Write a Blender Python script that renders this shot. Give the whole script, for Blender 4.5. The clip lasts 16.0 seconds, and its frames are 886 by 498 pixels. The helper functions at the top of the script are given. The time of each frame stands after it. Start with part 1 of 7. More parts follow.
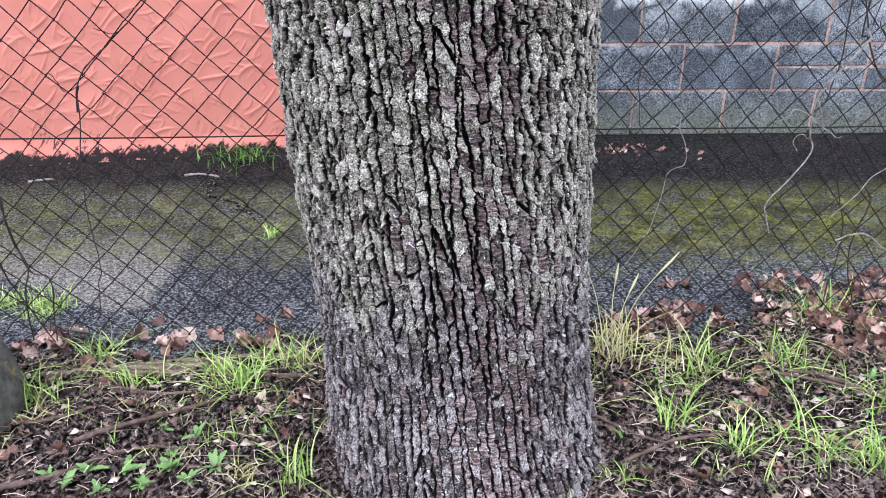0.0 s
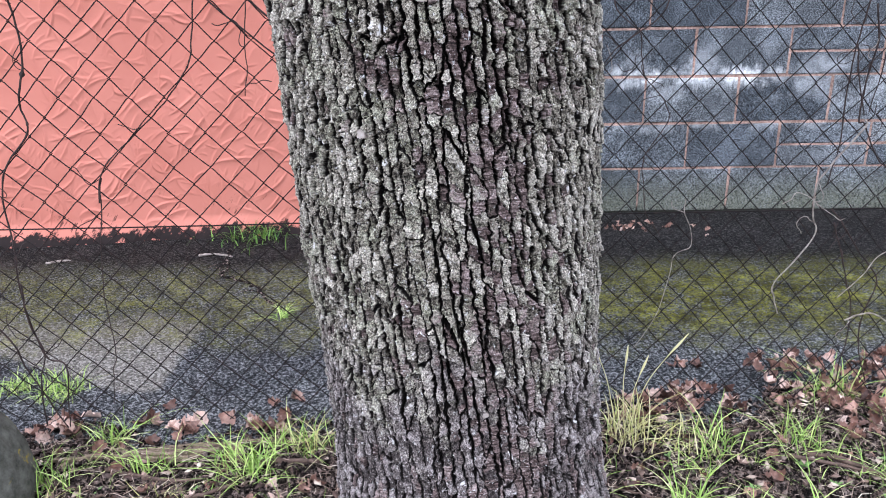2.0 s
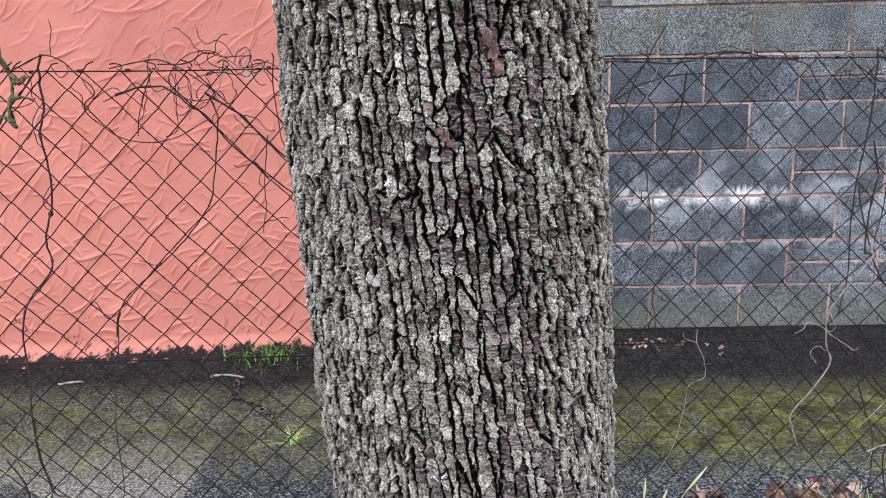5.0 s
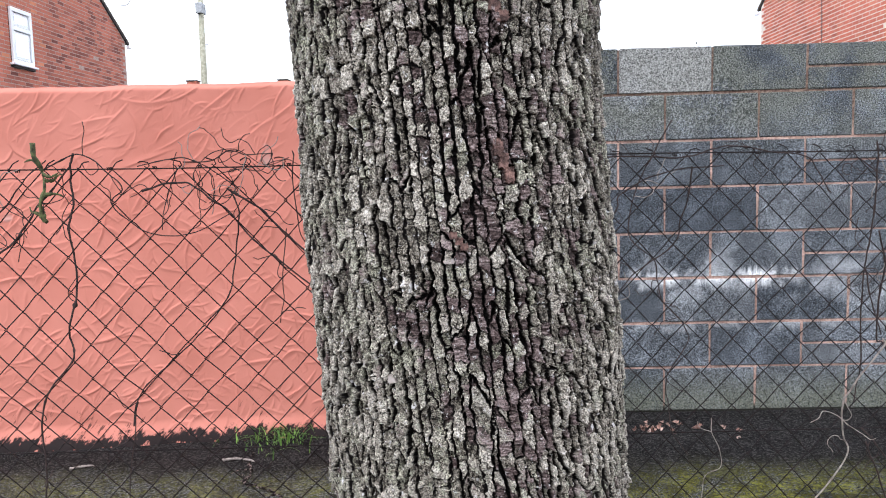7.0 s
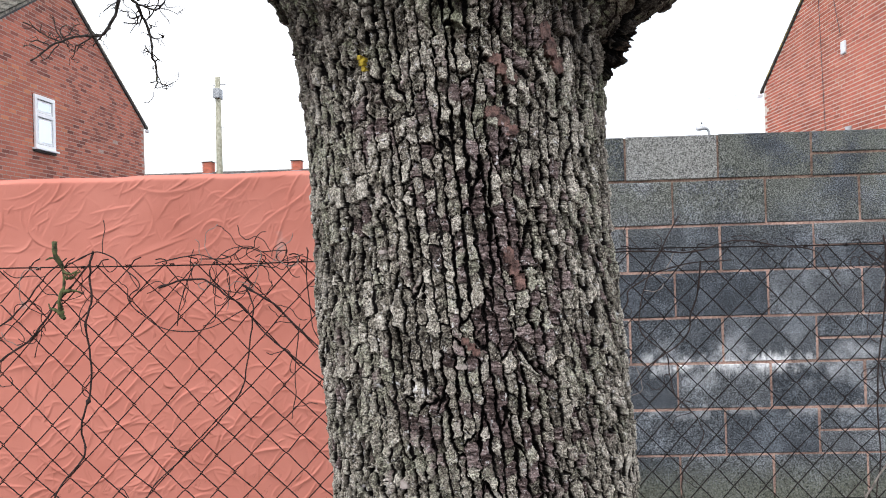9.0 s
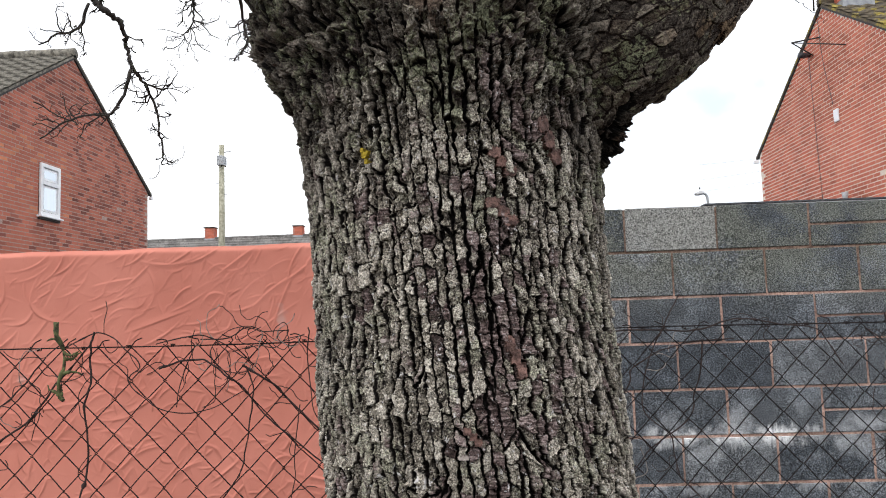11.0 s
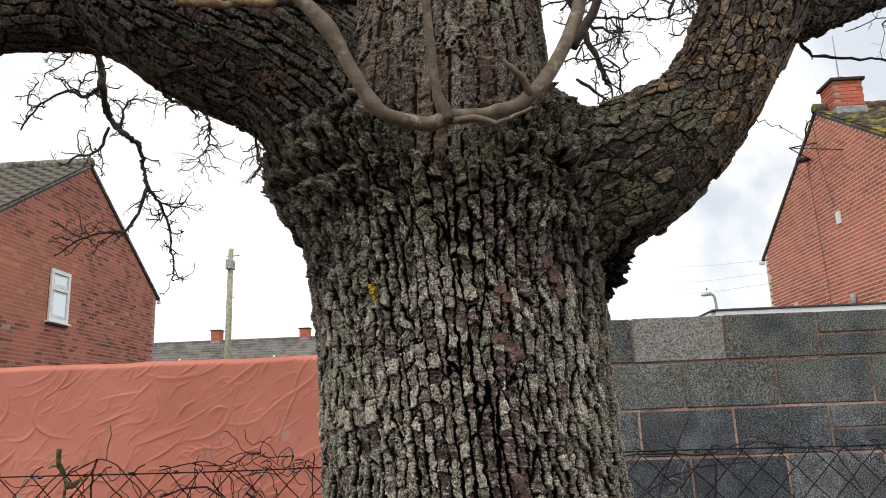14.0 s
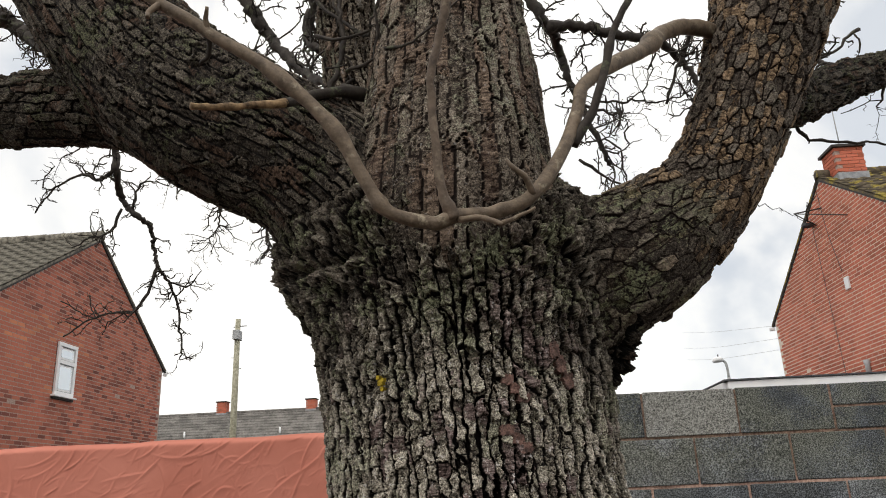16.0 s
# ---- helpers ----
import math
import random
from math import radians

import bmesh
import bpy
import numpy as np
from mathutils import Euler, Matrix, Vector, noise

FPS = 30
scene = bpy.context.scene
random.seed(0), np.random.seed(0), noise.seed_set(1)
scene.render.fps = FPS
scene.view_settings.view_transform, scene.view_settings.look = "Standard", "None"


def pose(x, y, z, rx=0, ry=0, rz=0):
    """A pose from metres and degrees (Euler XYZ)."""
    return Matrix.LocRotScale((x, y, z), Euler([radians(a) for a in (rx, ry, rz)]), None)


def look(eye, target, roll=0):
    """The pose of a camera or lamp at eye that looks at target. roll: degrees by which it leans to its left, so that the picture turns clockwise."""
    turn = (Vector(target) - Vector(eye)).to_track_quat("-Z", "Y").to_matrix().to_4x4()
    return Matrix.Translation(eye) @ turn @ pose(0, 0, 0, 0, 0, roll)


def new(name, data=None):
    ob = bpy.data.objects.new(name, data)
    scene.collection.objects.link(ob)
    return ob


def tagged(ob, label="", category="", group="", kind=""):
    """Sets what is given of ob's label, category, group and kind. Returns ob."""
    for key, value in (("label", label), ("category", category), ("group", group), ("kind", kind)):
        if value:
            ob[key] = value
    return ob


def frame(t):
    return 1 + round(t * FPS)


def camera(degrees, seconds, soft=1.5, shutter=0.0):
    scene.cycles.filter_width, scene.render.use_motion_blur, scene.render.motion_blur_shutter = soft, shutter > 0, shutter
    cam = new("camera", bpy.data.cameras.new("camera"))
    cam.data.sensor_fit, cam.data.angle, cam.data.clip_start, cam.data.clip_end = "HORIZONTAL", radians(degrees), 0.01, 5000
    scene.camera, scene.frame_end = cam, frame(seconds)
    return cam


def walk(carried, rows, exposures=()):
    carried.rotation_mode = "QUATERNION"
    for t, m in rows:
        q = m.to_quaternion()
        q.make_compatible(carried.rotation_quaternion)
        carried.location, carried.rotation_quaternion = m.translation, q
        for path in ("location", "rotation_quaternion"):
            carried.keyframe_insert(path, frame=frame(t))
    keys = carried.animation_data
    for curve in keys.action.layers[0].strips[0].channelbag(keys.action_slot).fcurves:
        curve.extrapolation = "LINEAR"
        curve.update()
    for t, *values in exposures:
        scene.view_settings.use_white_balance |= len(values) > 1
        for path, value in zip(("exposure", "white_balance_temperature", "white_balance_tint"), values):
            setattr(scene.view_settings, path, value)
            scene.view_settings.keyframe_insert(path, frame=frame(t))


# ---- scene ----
cam = camera(61.3, 16.0, soft=1.0)
PATH = [
    (0, (0.105, -0.05, 1.064), (0.119, 1.766, 0.225), -0.2),
    (0.5, (0.105, -0.052, 1.074), (0.119, 1.783, 0.278), -0.3),
    (1, (0.104, -0.057, 1.084), (0.112, 1.796, 0.333), -0.5),
    (1.5, (0.104, -0.06, 1.096), (0.1, 1.81, 0.388), -0.8),
    (2, (0.104, -0.064, 1.106), (0.094, 1.822, 0.441), -0.9),
    (2.5, (0.104, -0.061, 1.117), (0.094, 1.839, 0.494), -1.2),
    (3, (0.103, -0.055, 1.129), (0.088, 1.86, 0.551), -1.1),
    (3.5, (0.103, -0.057, 1.14), (0.082, 1.87, 0.607), -1.2),
    (4, (0.101, -0.062, 1.15), (0.078, 1.878, 0.665), -1.1),
    (6.5, (0.103, -0.086, 1.203), (0.044, 1.897, 0.953), -1.6),
    (7, (0.101, -0.098, 1.214), (0.037, 1.891, 1.017), -1.5),
    (7.5, (0.102, -0.103, 1.224), (0.033, 1.891, 1.083), -1.6),
    (8, (0.103, -0.107, 1.233), (0.033, 1.889, 1.138), -1.7),
    (8.5, (0.102, -0.113, 1.246), (0.022, 1.885, 1.198), -1.9),
    (9, (0.1, -0.116, 1.257), (0.014, 1.883, 1.266), -1.7),
    (11.5, (0.101, -0.128, 1.301), (0.018, 1.858, 1.522), -1.9),
    (12, (0.1, -0.131, 1.309), (0.014, 1.849, 1.574), -1.9),
    (12.5, (0.1, -0.135, 1.317), (0.012, 1.839, 1.622), -2.0),
    (13, (0.101, -0.14, 1.326), (0.009, 1.825, 1.683), -1.8),
    (13.5, (0.101, -0.144, 1.333), (0.016, 1.814, 1.732), -1.9),
    (14, (0.104, -0.147, 1.34), (0.014, 1.801, 1.786), -2.1),
    (14.5, (0.105, -0.149, 1.346), (0.005, 1.787, 1.839), -2.4),
    (15, (0.107, -0.153, 1.354), (0.007, 1.773, 1.886), -2.5),
    (15.5, (0.106, -0.161, 1.362), (0.011, 1.752, 1.938), -2.6),
    (16, (0.107, -0.171, 1.37), (0.008, 1.728, 1.99), -2.6),
]
walk(cam, [(t, look(eye, target, roll)) for t, eye, target, roll in PATH],
     exposures=[(0.0, 1.20, 5500, 14), (3.5, 1.06, 5650, 13), (7.0, 0.98, 5900, 12), (9.0, 0.72, 6150, 11), (12.0, 0.37, 6450, 10), (16.0, 0.0, 6900, 9)])

# ---- light ----
BREAK = (0.36, 0.89, 0.27)
world = bpy.data.worlds.new("overcast_sky")
scene.world = world
world.use_nodes = True
wn, wl = world.node_tree.nodes, world.node_tree.links
sky = wn.new("ShaderNodeTexSky")
sky.sky_type, sky.sun_disc = "NISHITA", False
sky.sun_elevation, sky.sun_rotation = radians(48), radians(200)
sky_gain = wn.new("ShaderNodeVectorMath")
sky_gain.operation = "SCALE"
sky_gain.inputs["Scale"].default_value = 0.10
wl.new(sky.outputs[0], sky_gain.inputs[0])
cloud = wn.new("ShaderNodeTexNoise")
cloud.inputs["Scale"].default_value, cloud.inputs["Detail"].default_value = 2.6, 6
cloud.inputs["Roughness"].default_value, cloud.inputs["Distortion"].default_value = 0.5, 0.4
cloud_ramp = wn.new("ShaderNodeValToRGB")
cloud_ramp.color_ramp.elements[0].position, cloud_ramp.color_ramp.elements[0].color = 0.36, (0.76, 0.82, 0.92, 1)
cloud_ramp.color_ramp.elements[1].position, cloud_ramp.color_ramp.elements[1].color = 0.52, (1.25, 1.25, 1.25, 1)
wl.new(cloud.outputs["Fac"], cloud_ramp.inputs[0])
sky_mix = wn.new("ShaderNodeMix")
sky_mix.data_type = "RGBA"
sky_mix.inputs[0].default_value = 0.88
wl.new(sky_gain.outputs[0], sky_mix.inputs[6])
# a grey-blue break in the cloud, low over the garage
toward = wn.new("ShaderNodeVectorMath")
toward.operation = "DOT_PRODUCT"
toward.inputs[1].default_value = BREAK
sky_dir = wn.new("ShaderNodeTexCoord")
wl.new(sky_dir.outputs["Generated"], toward.inputs[0])
wisp = wn.new("ShaderNodeTexNoise")
wisp.inputs["Scale"].default_value, wisp.inputs["Detail"].default_value = 7.0, 5
spread = wn.new("ShaderNodeMath")
spread.operation = "MULTIPLY_ADD"
spread.inputs[1].default_value = 0.16
wl.new(wisp.outputs["Fac"], spread.inputs[0])
wl.new(toward.outputs["Value"], spread.inputs[2])
gap_fac = wn.new("ShaderNodeMapRange")
gap_fac.interpolation_type = "SMOOTHSTEP"
gap_fac.inputs[1].default_value, gap_fac.inputs[2].default_value = 1.055, 1.10
wl.new(spread.outputs[0], gap_fac.inputs[0])
cloudy = wn.new("ShaderNodeMix")
cloudy.data_type = "RGBA"
cloudy.inputs[7].default_value = (0.71, 0.77, 0.87, 1)
wl.new(gap_fac.outputs[0], cloudy.inputs[0])
wl.new(cloud_ramp.outputs[0], cloudy.inputs[6])
wl.new(cloudy.outputs[2], sky_mix.inputs[7])
wl.new(sky_mix.outputs[2], wn["Background"].inputs[0])
wn["Background"].inputs[1].default_value = 1.0

sun_data = bpy.data.lights.new("sun", "SUN")
sun_data.energy, sun_data.angle, sun_data.color = 1.1, radians(40), (1.0, 0.97, 0.93)
sun = new("sun", sun_data)
sun.matrix_world = look((-3, -5, 10), (0, 1, 0))

# ---- materials ----


def mat(name):
    m = bpy.data.materials.new(name)
    m.use_nodes = True
    return m, m.node_tree.nodes, m.node_tree.links, m.node_tree.nodes["Principled BSDF"]


class Nodes:
    """Short forms for a material's node tree."""

    def __init__(self, name, rough=0.8, spec=0.3):
        self.m, self.n, self.l, self.p = mat(name)
        self.p.inputs["Roughness"].default_value = rough
        self.p.inputs["Specular IOR Level"].default_value = spec
        self.co = self.n.new("ShaderNodeTexCoord").outputs["Object"]
        self.bumps = None

    def link(self, a, b):
        self.l.new(a, b)

    def mapped(self, scale=(1, 1, 1), world=False):
        mp = self.n.new("ShaderNodeMapping")
        mp.inputs["Scale"].default_value = scale
        src = self.n.new("ShaderNodeNewGeometry").outputs["Position"] if world else self.co
        self.link(src, mp.inputs[0])
        return mp.outputs[0]

    def noise(self, scale, detail=4, rough=0.55, co=None, dist=0.0):
        t = self.n.new("ShaderNodeTexNoise")
        t.inputs["Scale"].default_value, t.inputs["Detail"].default_value = scale, detail
        t.inputs["Roughness"].default_value, t.inputs["Distortion"].default_value = rough, dist
        self.link(co if co else self.co, t.inputs["Vector"])
        return t.outputs["Fac"]

    def ramp(self, fac, stops):
        r = self.n.new("ShaderNodeValToRGB")
        e = r.color_ramp.elements
        while len(e) < len(stops):
            e.new(0.5)
        for el, (pos, col) in zip(e, stops):
            el.position = pos
            el.color = (*col, 1) if len(col) == 3 else col
        self.link(fac, r.inputs[0])
        return r.outputs[0]

    def step(self, fac, lo, hi):
        r = self.n.new("ShaderNodeMapRange")
        r.interpolation_type = "SMOOTHSTEP"
        self.link(fac, r.inputs[0])
        r.inputs[1].default_value, r.inputs[2].default_value = lo, hi
        return r.outputs[0]

    def math(self, op, a, b=None):
        x = self.n.new("ShaderNodeMath")
        x.operation = op
        for i, v in enumerate((a, b)):
            if v is None:
                continue
            if isinstance(v, (int, float)):
                x.inputs[i].default_value = v
            else:
                self.link(v, x.inputs[i])
        return x.outputs[0]

    def mix(self, fac, a, b, kind="MIX"):
        x = self.n.new("ShaderNodeMix")
        x.data_type, x.blend_type = "RGBA", kind
        for i, v in ((0, fac), (6, a), (7, b)):
            if isinstance(v, (int, float)):
                x.inputs[i].default_value = v
            elif isinstance(v, tuple):
                x.inputs[i].default_value = (*v, 1)
            else:
                self.link(v, x.inputs[i])
        return x.outputs[2]

    def attr(self, name):
        a = self.n.new("ShaderNodeAttribute")
        a.attribute_name = name
        return a.outputs["Fac"]

    def random(self):
        return self.n.new("ShaderNodeObjectInfo").outputs["Random"]

    def island(self):
        return self.n.new("ShaderNodeNewGeometry").outputs["Random Per Island"]

    def xyz(self, world=True):
        s = self.n.new("ShaderNodeSeparateXYZ")
        self.link(self.n.new("ShaderNodeNewGeometry").outputs["Position"] if world else self.co, s.inputs[0])
        return s.outputs

    def bump(self, h, strength, dist=0.01):
        b = self.n.new("ShaderNodeBump")
        b.inputs["Strength"].default_value, b.inputs["Distance"].default_value = strength, dist
        self.link(h, b.inputs["Height"])
        if self.bumps:
            self.link(self.bumps, b.inputs["Normal"])
        self.bumps = b.outputs[0]
        self.link(self.bumps, self.p.inputs["Normal"])

    def colour(self, c):
        if isinstance(c, tuple):
            self.p.inputs["Base Color"].default_value = (*c, 1)
        else:
            self.link(c, self.p.inputs["Base Color"])
        return self.m

    def rough(self, r):
        self.link(r, self.p.inputs["Roughness"])


def bark_material(name, crust, bare, lichen, crevice_shade, fleck=1.0, cover=0.6, foot=None, crown=None, wet=False):
    """Bark: plates under a grey crust of lichen and weathering, browner where a sheet has flaked off, fissures painted
    near black to deepen their shade.
    """
    k = Nodes(name, 0.82, 0.12)
    rise, plate, along = k.attr("rise"), k.attr("plate"), k.attr("along")
    comb = k.n.new("ShaderNodeCombineXYZ")
    k.link(k.attr("round"), comb.inputs[0])
    k.link(along, comb.inputs[1])
    uv = comb.outputs[0]
    squash = k.n.new("ShaderNodeMapping")
    squash.inputs["Scale"].default_value = (0.30, 1.7, 1)
    k.link(uv, squash.inputs[0])
    mid, fine, wide = k.noise(105, 5, 0.72), k.noise(390, 4, 0.75), k.noise(13, 4, 0.6)
    lens = k.noise(120, 5, 0.7, co=squash.outputs[0])
    tone = k.math("ADD", k.math("MULTIPLY", mid, 0.75), k.math("MULTIPLY", fine, 0.55))
    tone = k.math("ADD", tone, k.math("MULTIPLY", plate, 0.19))
    c = k.ramp(tone, [(0.60, crust[0]), (0.73, crust[1]), (0.88, crust[2])])
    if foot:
        # browner bark at the foot, darkened further in colour for the dim light there
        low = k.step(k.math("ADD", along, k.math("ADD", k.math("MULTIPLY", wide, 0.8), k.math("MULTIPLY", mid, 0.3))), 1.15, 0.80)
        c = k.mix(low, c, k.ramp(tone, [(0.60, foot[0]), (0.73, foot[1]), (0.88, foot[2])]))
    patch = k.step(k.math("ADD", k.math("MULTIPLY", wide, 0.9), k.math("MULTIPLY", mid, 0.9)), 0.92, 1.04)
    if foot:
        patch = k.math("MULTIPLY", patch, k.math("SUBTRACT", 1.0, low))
    c = k.mix(k.math("MULTIPLY", patch, cover), c, k.mix(k.step(fine, 0.42, 0.60), tuple(0.45 * v for v in lichen), lichen))
    b = k.ramp(k.math("ADD", lens, k.math("MULTIPLY", plate, 0.10)), [(0.42, bare[0]), (0.54, bare[1]), (0.66, bare[2])])
    naked = k.step(k.math("ADD", k.attr("bare"), k.math("ADD", k.math("MULTIPLY", mid, 0.7), k.math("MULTIPLY", fine, 0.3))), 0.96, 1.06)
    c = k.mix(naked, c, b)
    c = k.mix(k.math("MULTIPLY", k.step(lens, 0.415, 0.375), 0.5), c, crevice_shade)
    c = k.mix(k.math("MULTIPLY", k.step(k.noise(210, 3, 0.65), 0.395, 0.345), 0.8), c, crevice_shade)
    c = k.mix(0.75, c, k.ramp(fine, [(0.40, (0.42, 0.41, 0.40)), (0.50, (0.95, 0.95, 0.95)), (0.60, (1.65, 1.65, 1.63))]), "MULTIPLY")
    c = k.mix(k.math("MULTIPLY", k.step(k.noise(330, 3, 0.7), 0.41, 0.37), 0.7), c, crevice_shade)
    speck = k.step(k.noise(150, 3, 0.6, dist=0.8), 0.635, 0.665)
    spot = k.step(k.noise(62, 3, 0.55, dist=0.5), 0.685, 0.70)
    c = k.mix(k.math("MULTIPLY", k.math("MAXIMUM", k.math("MULTIPLY", speck, 0.75), spot), fleck), c, (0.66, 0.64, 0.63))
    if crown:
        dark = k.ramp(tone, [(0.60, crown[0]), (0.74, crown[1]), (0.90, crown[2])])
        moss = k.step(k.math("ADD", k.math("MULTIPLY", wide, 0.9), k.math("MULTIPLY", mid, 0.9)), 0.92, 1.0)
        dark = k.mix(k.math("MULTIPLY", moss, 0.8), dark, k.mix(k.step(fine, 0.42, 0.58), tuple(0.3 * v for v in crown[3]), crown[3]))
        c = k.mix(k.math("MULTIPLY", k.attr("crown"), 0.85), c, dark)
    # fissure walls and floors go near black, shade put into the colour
    c = k.mix(k.step(rise, 0.92, 0.50), c, crevice_shade)
    k.bump(fine, 0.5, 0.002)
    k.bump(lens, 0.2, 0.003)
    if wet:
        k.rough(k.ramp(k.noise(9, 3), [(0.35, (0.48, 0.48, 0.48)), (0.6, (0.80, 0.80, 0.80))]))
    return k.colour(c)


# near-black mossy bark colours; the darkness paints in shade from overhanging limbs
SHADED_CROWN = ((0.009, 0.007, 0.006), (0.056, 0.046, 0.037), (0.22, 0.188, 0.15), (0.235, 0.255, 0.15))
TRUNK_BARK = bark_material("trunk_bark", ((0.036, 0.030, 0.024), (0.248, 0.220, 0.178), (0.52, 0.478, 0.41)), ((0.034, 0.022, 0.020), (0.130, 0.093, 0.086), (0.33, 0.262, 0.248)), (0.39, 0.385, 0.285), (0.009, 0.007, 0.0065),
                           fleck=0.9, cover=0.7, foot=((0.022, 0.017, 0.016), (0.112, 0.093, 0.089), (0.34, 0.297, 0.287)), crown=SHADED_CROWN, wet=True)
LIMB_BARK = bark_material("limb_bark", ((0.016, 0.012, 0.010), (0.052, 0.043, 0.034), (0.125, 0.107, 0.086)), ((0.020, 0.012, 0.009), (0.060, 0.038, 0.027), (0.11, 0.072, 0.052)), (0.100, 0.110, 0.060), (0.007, 0.0055, 0.005), fleck=0.10, cover=0.7)
SCALY_BARK = bark_material("scaly_bark", ((0.028, 0.021, 0.017), (0.074, 0.059, 0.047), (0.158, 0.132, 0.108)), ((0.060, 0.037, 0.022), (0.165, 0.112, 0.069), (0.31, 0.225, 0.148)), (0.15, 0.145, 0.11), (0.014, 0.009, 0.007), fleck=0.15, cover=0.35, crown=SHADED_CROWN)
STEM_BARK = bark_material("stem_bark", ((0.034, 0.026, 0.021), (0.125, 0.101, 0.080), (0.26, 0.222, 0.182)), ((0.050, 0.030, 0.023), (0.128, 0.093, 0.071), (0.245, 0.182, 0.138)), (0.235, 0.25, 0.175), (0.016, 0.011, 0.009), fleck=0.25, cover=0.5, crown=SHADED_CROWN)
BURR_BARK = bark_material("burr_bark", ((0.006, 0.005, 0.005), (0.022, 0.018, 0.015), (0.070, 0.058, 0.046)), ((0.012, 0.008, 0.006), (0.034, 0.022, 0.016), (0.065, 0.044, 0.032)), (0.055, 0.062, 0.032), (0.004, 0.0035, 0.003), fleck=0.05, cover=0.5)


def twig_material(name, a, b, lichen=None, rough=0.75):
    k = Nodes(name, rough, 0.3)
    c = k.ramp(k.noise(60, 5, 0.65), [(0.34, a), (0.62, b)])
    if lichen:
        c = k.mix(k.step(k.noise(35, 4, 0.7), 0.55, 0.68), c, lichen)
    k.bump(k.noise(300, 3), 0.4, 0.002)
    return k.colour(c)


SPROUT = twig_material("smooth_sprout_bark", (0.075, 0.053, 0.036), (0.180, 0.133, 0.092), (0.30, 0.25, 0.18), 0.55)
DARK_SPROUT = twig_material("dark_sprout_bark", (0.060, 0.041, 0.029), (0.150, 0.108, 0.077), (0.20, 0.155, 0.11), 0.55)
TWIG = twig_material("twig_bark", (0.018, 0.014, 0.012), (0.050, 0.040, 0.033), (0.085, 0.09, 0.055))
VINE = twig_material("dead_vine", (0.014, 0.009, 0.009), (0.050, 0.031, 0.027))
PALE_VINE = twig_material("bleached_vine", (0.13, 0.105, 0.09), (0.36, 0.31, 0.27))
MOSS_TWIG = twig_material("mossy_twig", (0.025, 0.022, 0.012), (0.14, 0.155, 0.06))
STICK = twig_material("fallen_stick", (0.045, 0.028, 0.021), (0.15, 0.098, 0.075))
OLD_WOOD = twig_material("weathered_wood", (0.060, 0.040, 0.028), (0.30, 0.225, 0.155), (0.13, 0.13, 0.05))
RAW_WOOD = twig_material("snapped_wood", (0.060, 0.036, 0.021), (0.36, 0.235, 0.125))


def wire_material():
    k = Nodes("rusty_wire", 0.75, 0.2)
    c = k.ramp(k.noise(70, 4), [(0.3, (0.007, 0.006, 0.006)), (0.6, (0.019, 0.012, 0.011)), (0.8, (0.050, 0.028, 0.022))])
    k.bump(k.noise(600, 2), 0.5, 0.001)
    return k.colour(c)


WIRE = wire_material()


def render_material():
    """Salmon masonry paint on trowelled render, with black mildew along its foot."""
    k = Nodes("salmon_render", 0.75, 0.12)
    c = k.ramp(k.noise(3.5, 4), [(0.3, (0.535, 0.190, 0.138)), (0.7, (0.615, 0.234, 0.174))])
    c = k.mix(k.step(k.noise(9, 5, 0.7), 0.62, 0.85), c, (0.55, 0.20, 0.15))
    x, _y, z = k.xyz()
    slant = k.n.new("ShaderNodeCombineXYZ")
    k.link(k.math("ADD", x, k.math("MULTIPLY", z, -0.55)), slant.inputs[0])
    k.link(z, slant.inputs[1])
    stroke = k.n.new("ShaderNodeMapping")
    stroke.inputs["Scale"].default_value = (62, 15, 1)
    k.link(slant.outputs[0], stroke.inputs[0])
    wisps = k.noise(1.0, 5, 0.72, co=stroke.outputs[0])
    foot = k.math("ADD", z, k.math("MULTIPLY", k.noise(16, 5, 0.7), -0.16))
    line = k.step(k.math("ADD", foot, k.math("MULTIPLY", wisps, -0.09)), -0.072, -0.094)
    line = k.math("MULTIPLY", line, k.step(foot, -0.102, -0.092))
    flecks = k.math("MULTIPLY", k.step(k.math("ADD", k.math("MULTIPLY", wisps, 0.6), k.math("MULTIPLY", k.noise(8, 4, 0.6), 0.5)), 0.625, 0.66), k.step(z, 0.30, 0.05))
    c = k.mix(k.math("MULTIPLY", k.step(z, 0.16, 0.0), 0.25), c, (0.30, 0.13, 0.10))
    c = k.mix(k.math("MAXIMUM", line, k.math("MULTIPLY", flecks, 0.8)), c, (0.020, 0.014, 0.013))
    grey = k.step(k.noise(4.2, 3, 0.5), 0.70, 0.76)
    c = k.mix(k.math("MULTIPLY", grey, 0.5), c, (0.50, 0.36, 0.32))
    k.bump(k.noise(160, 4), 0.12, 0.003)
    return k.colour(c)


RED_RENDER = render_material()


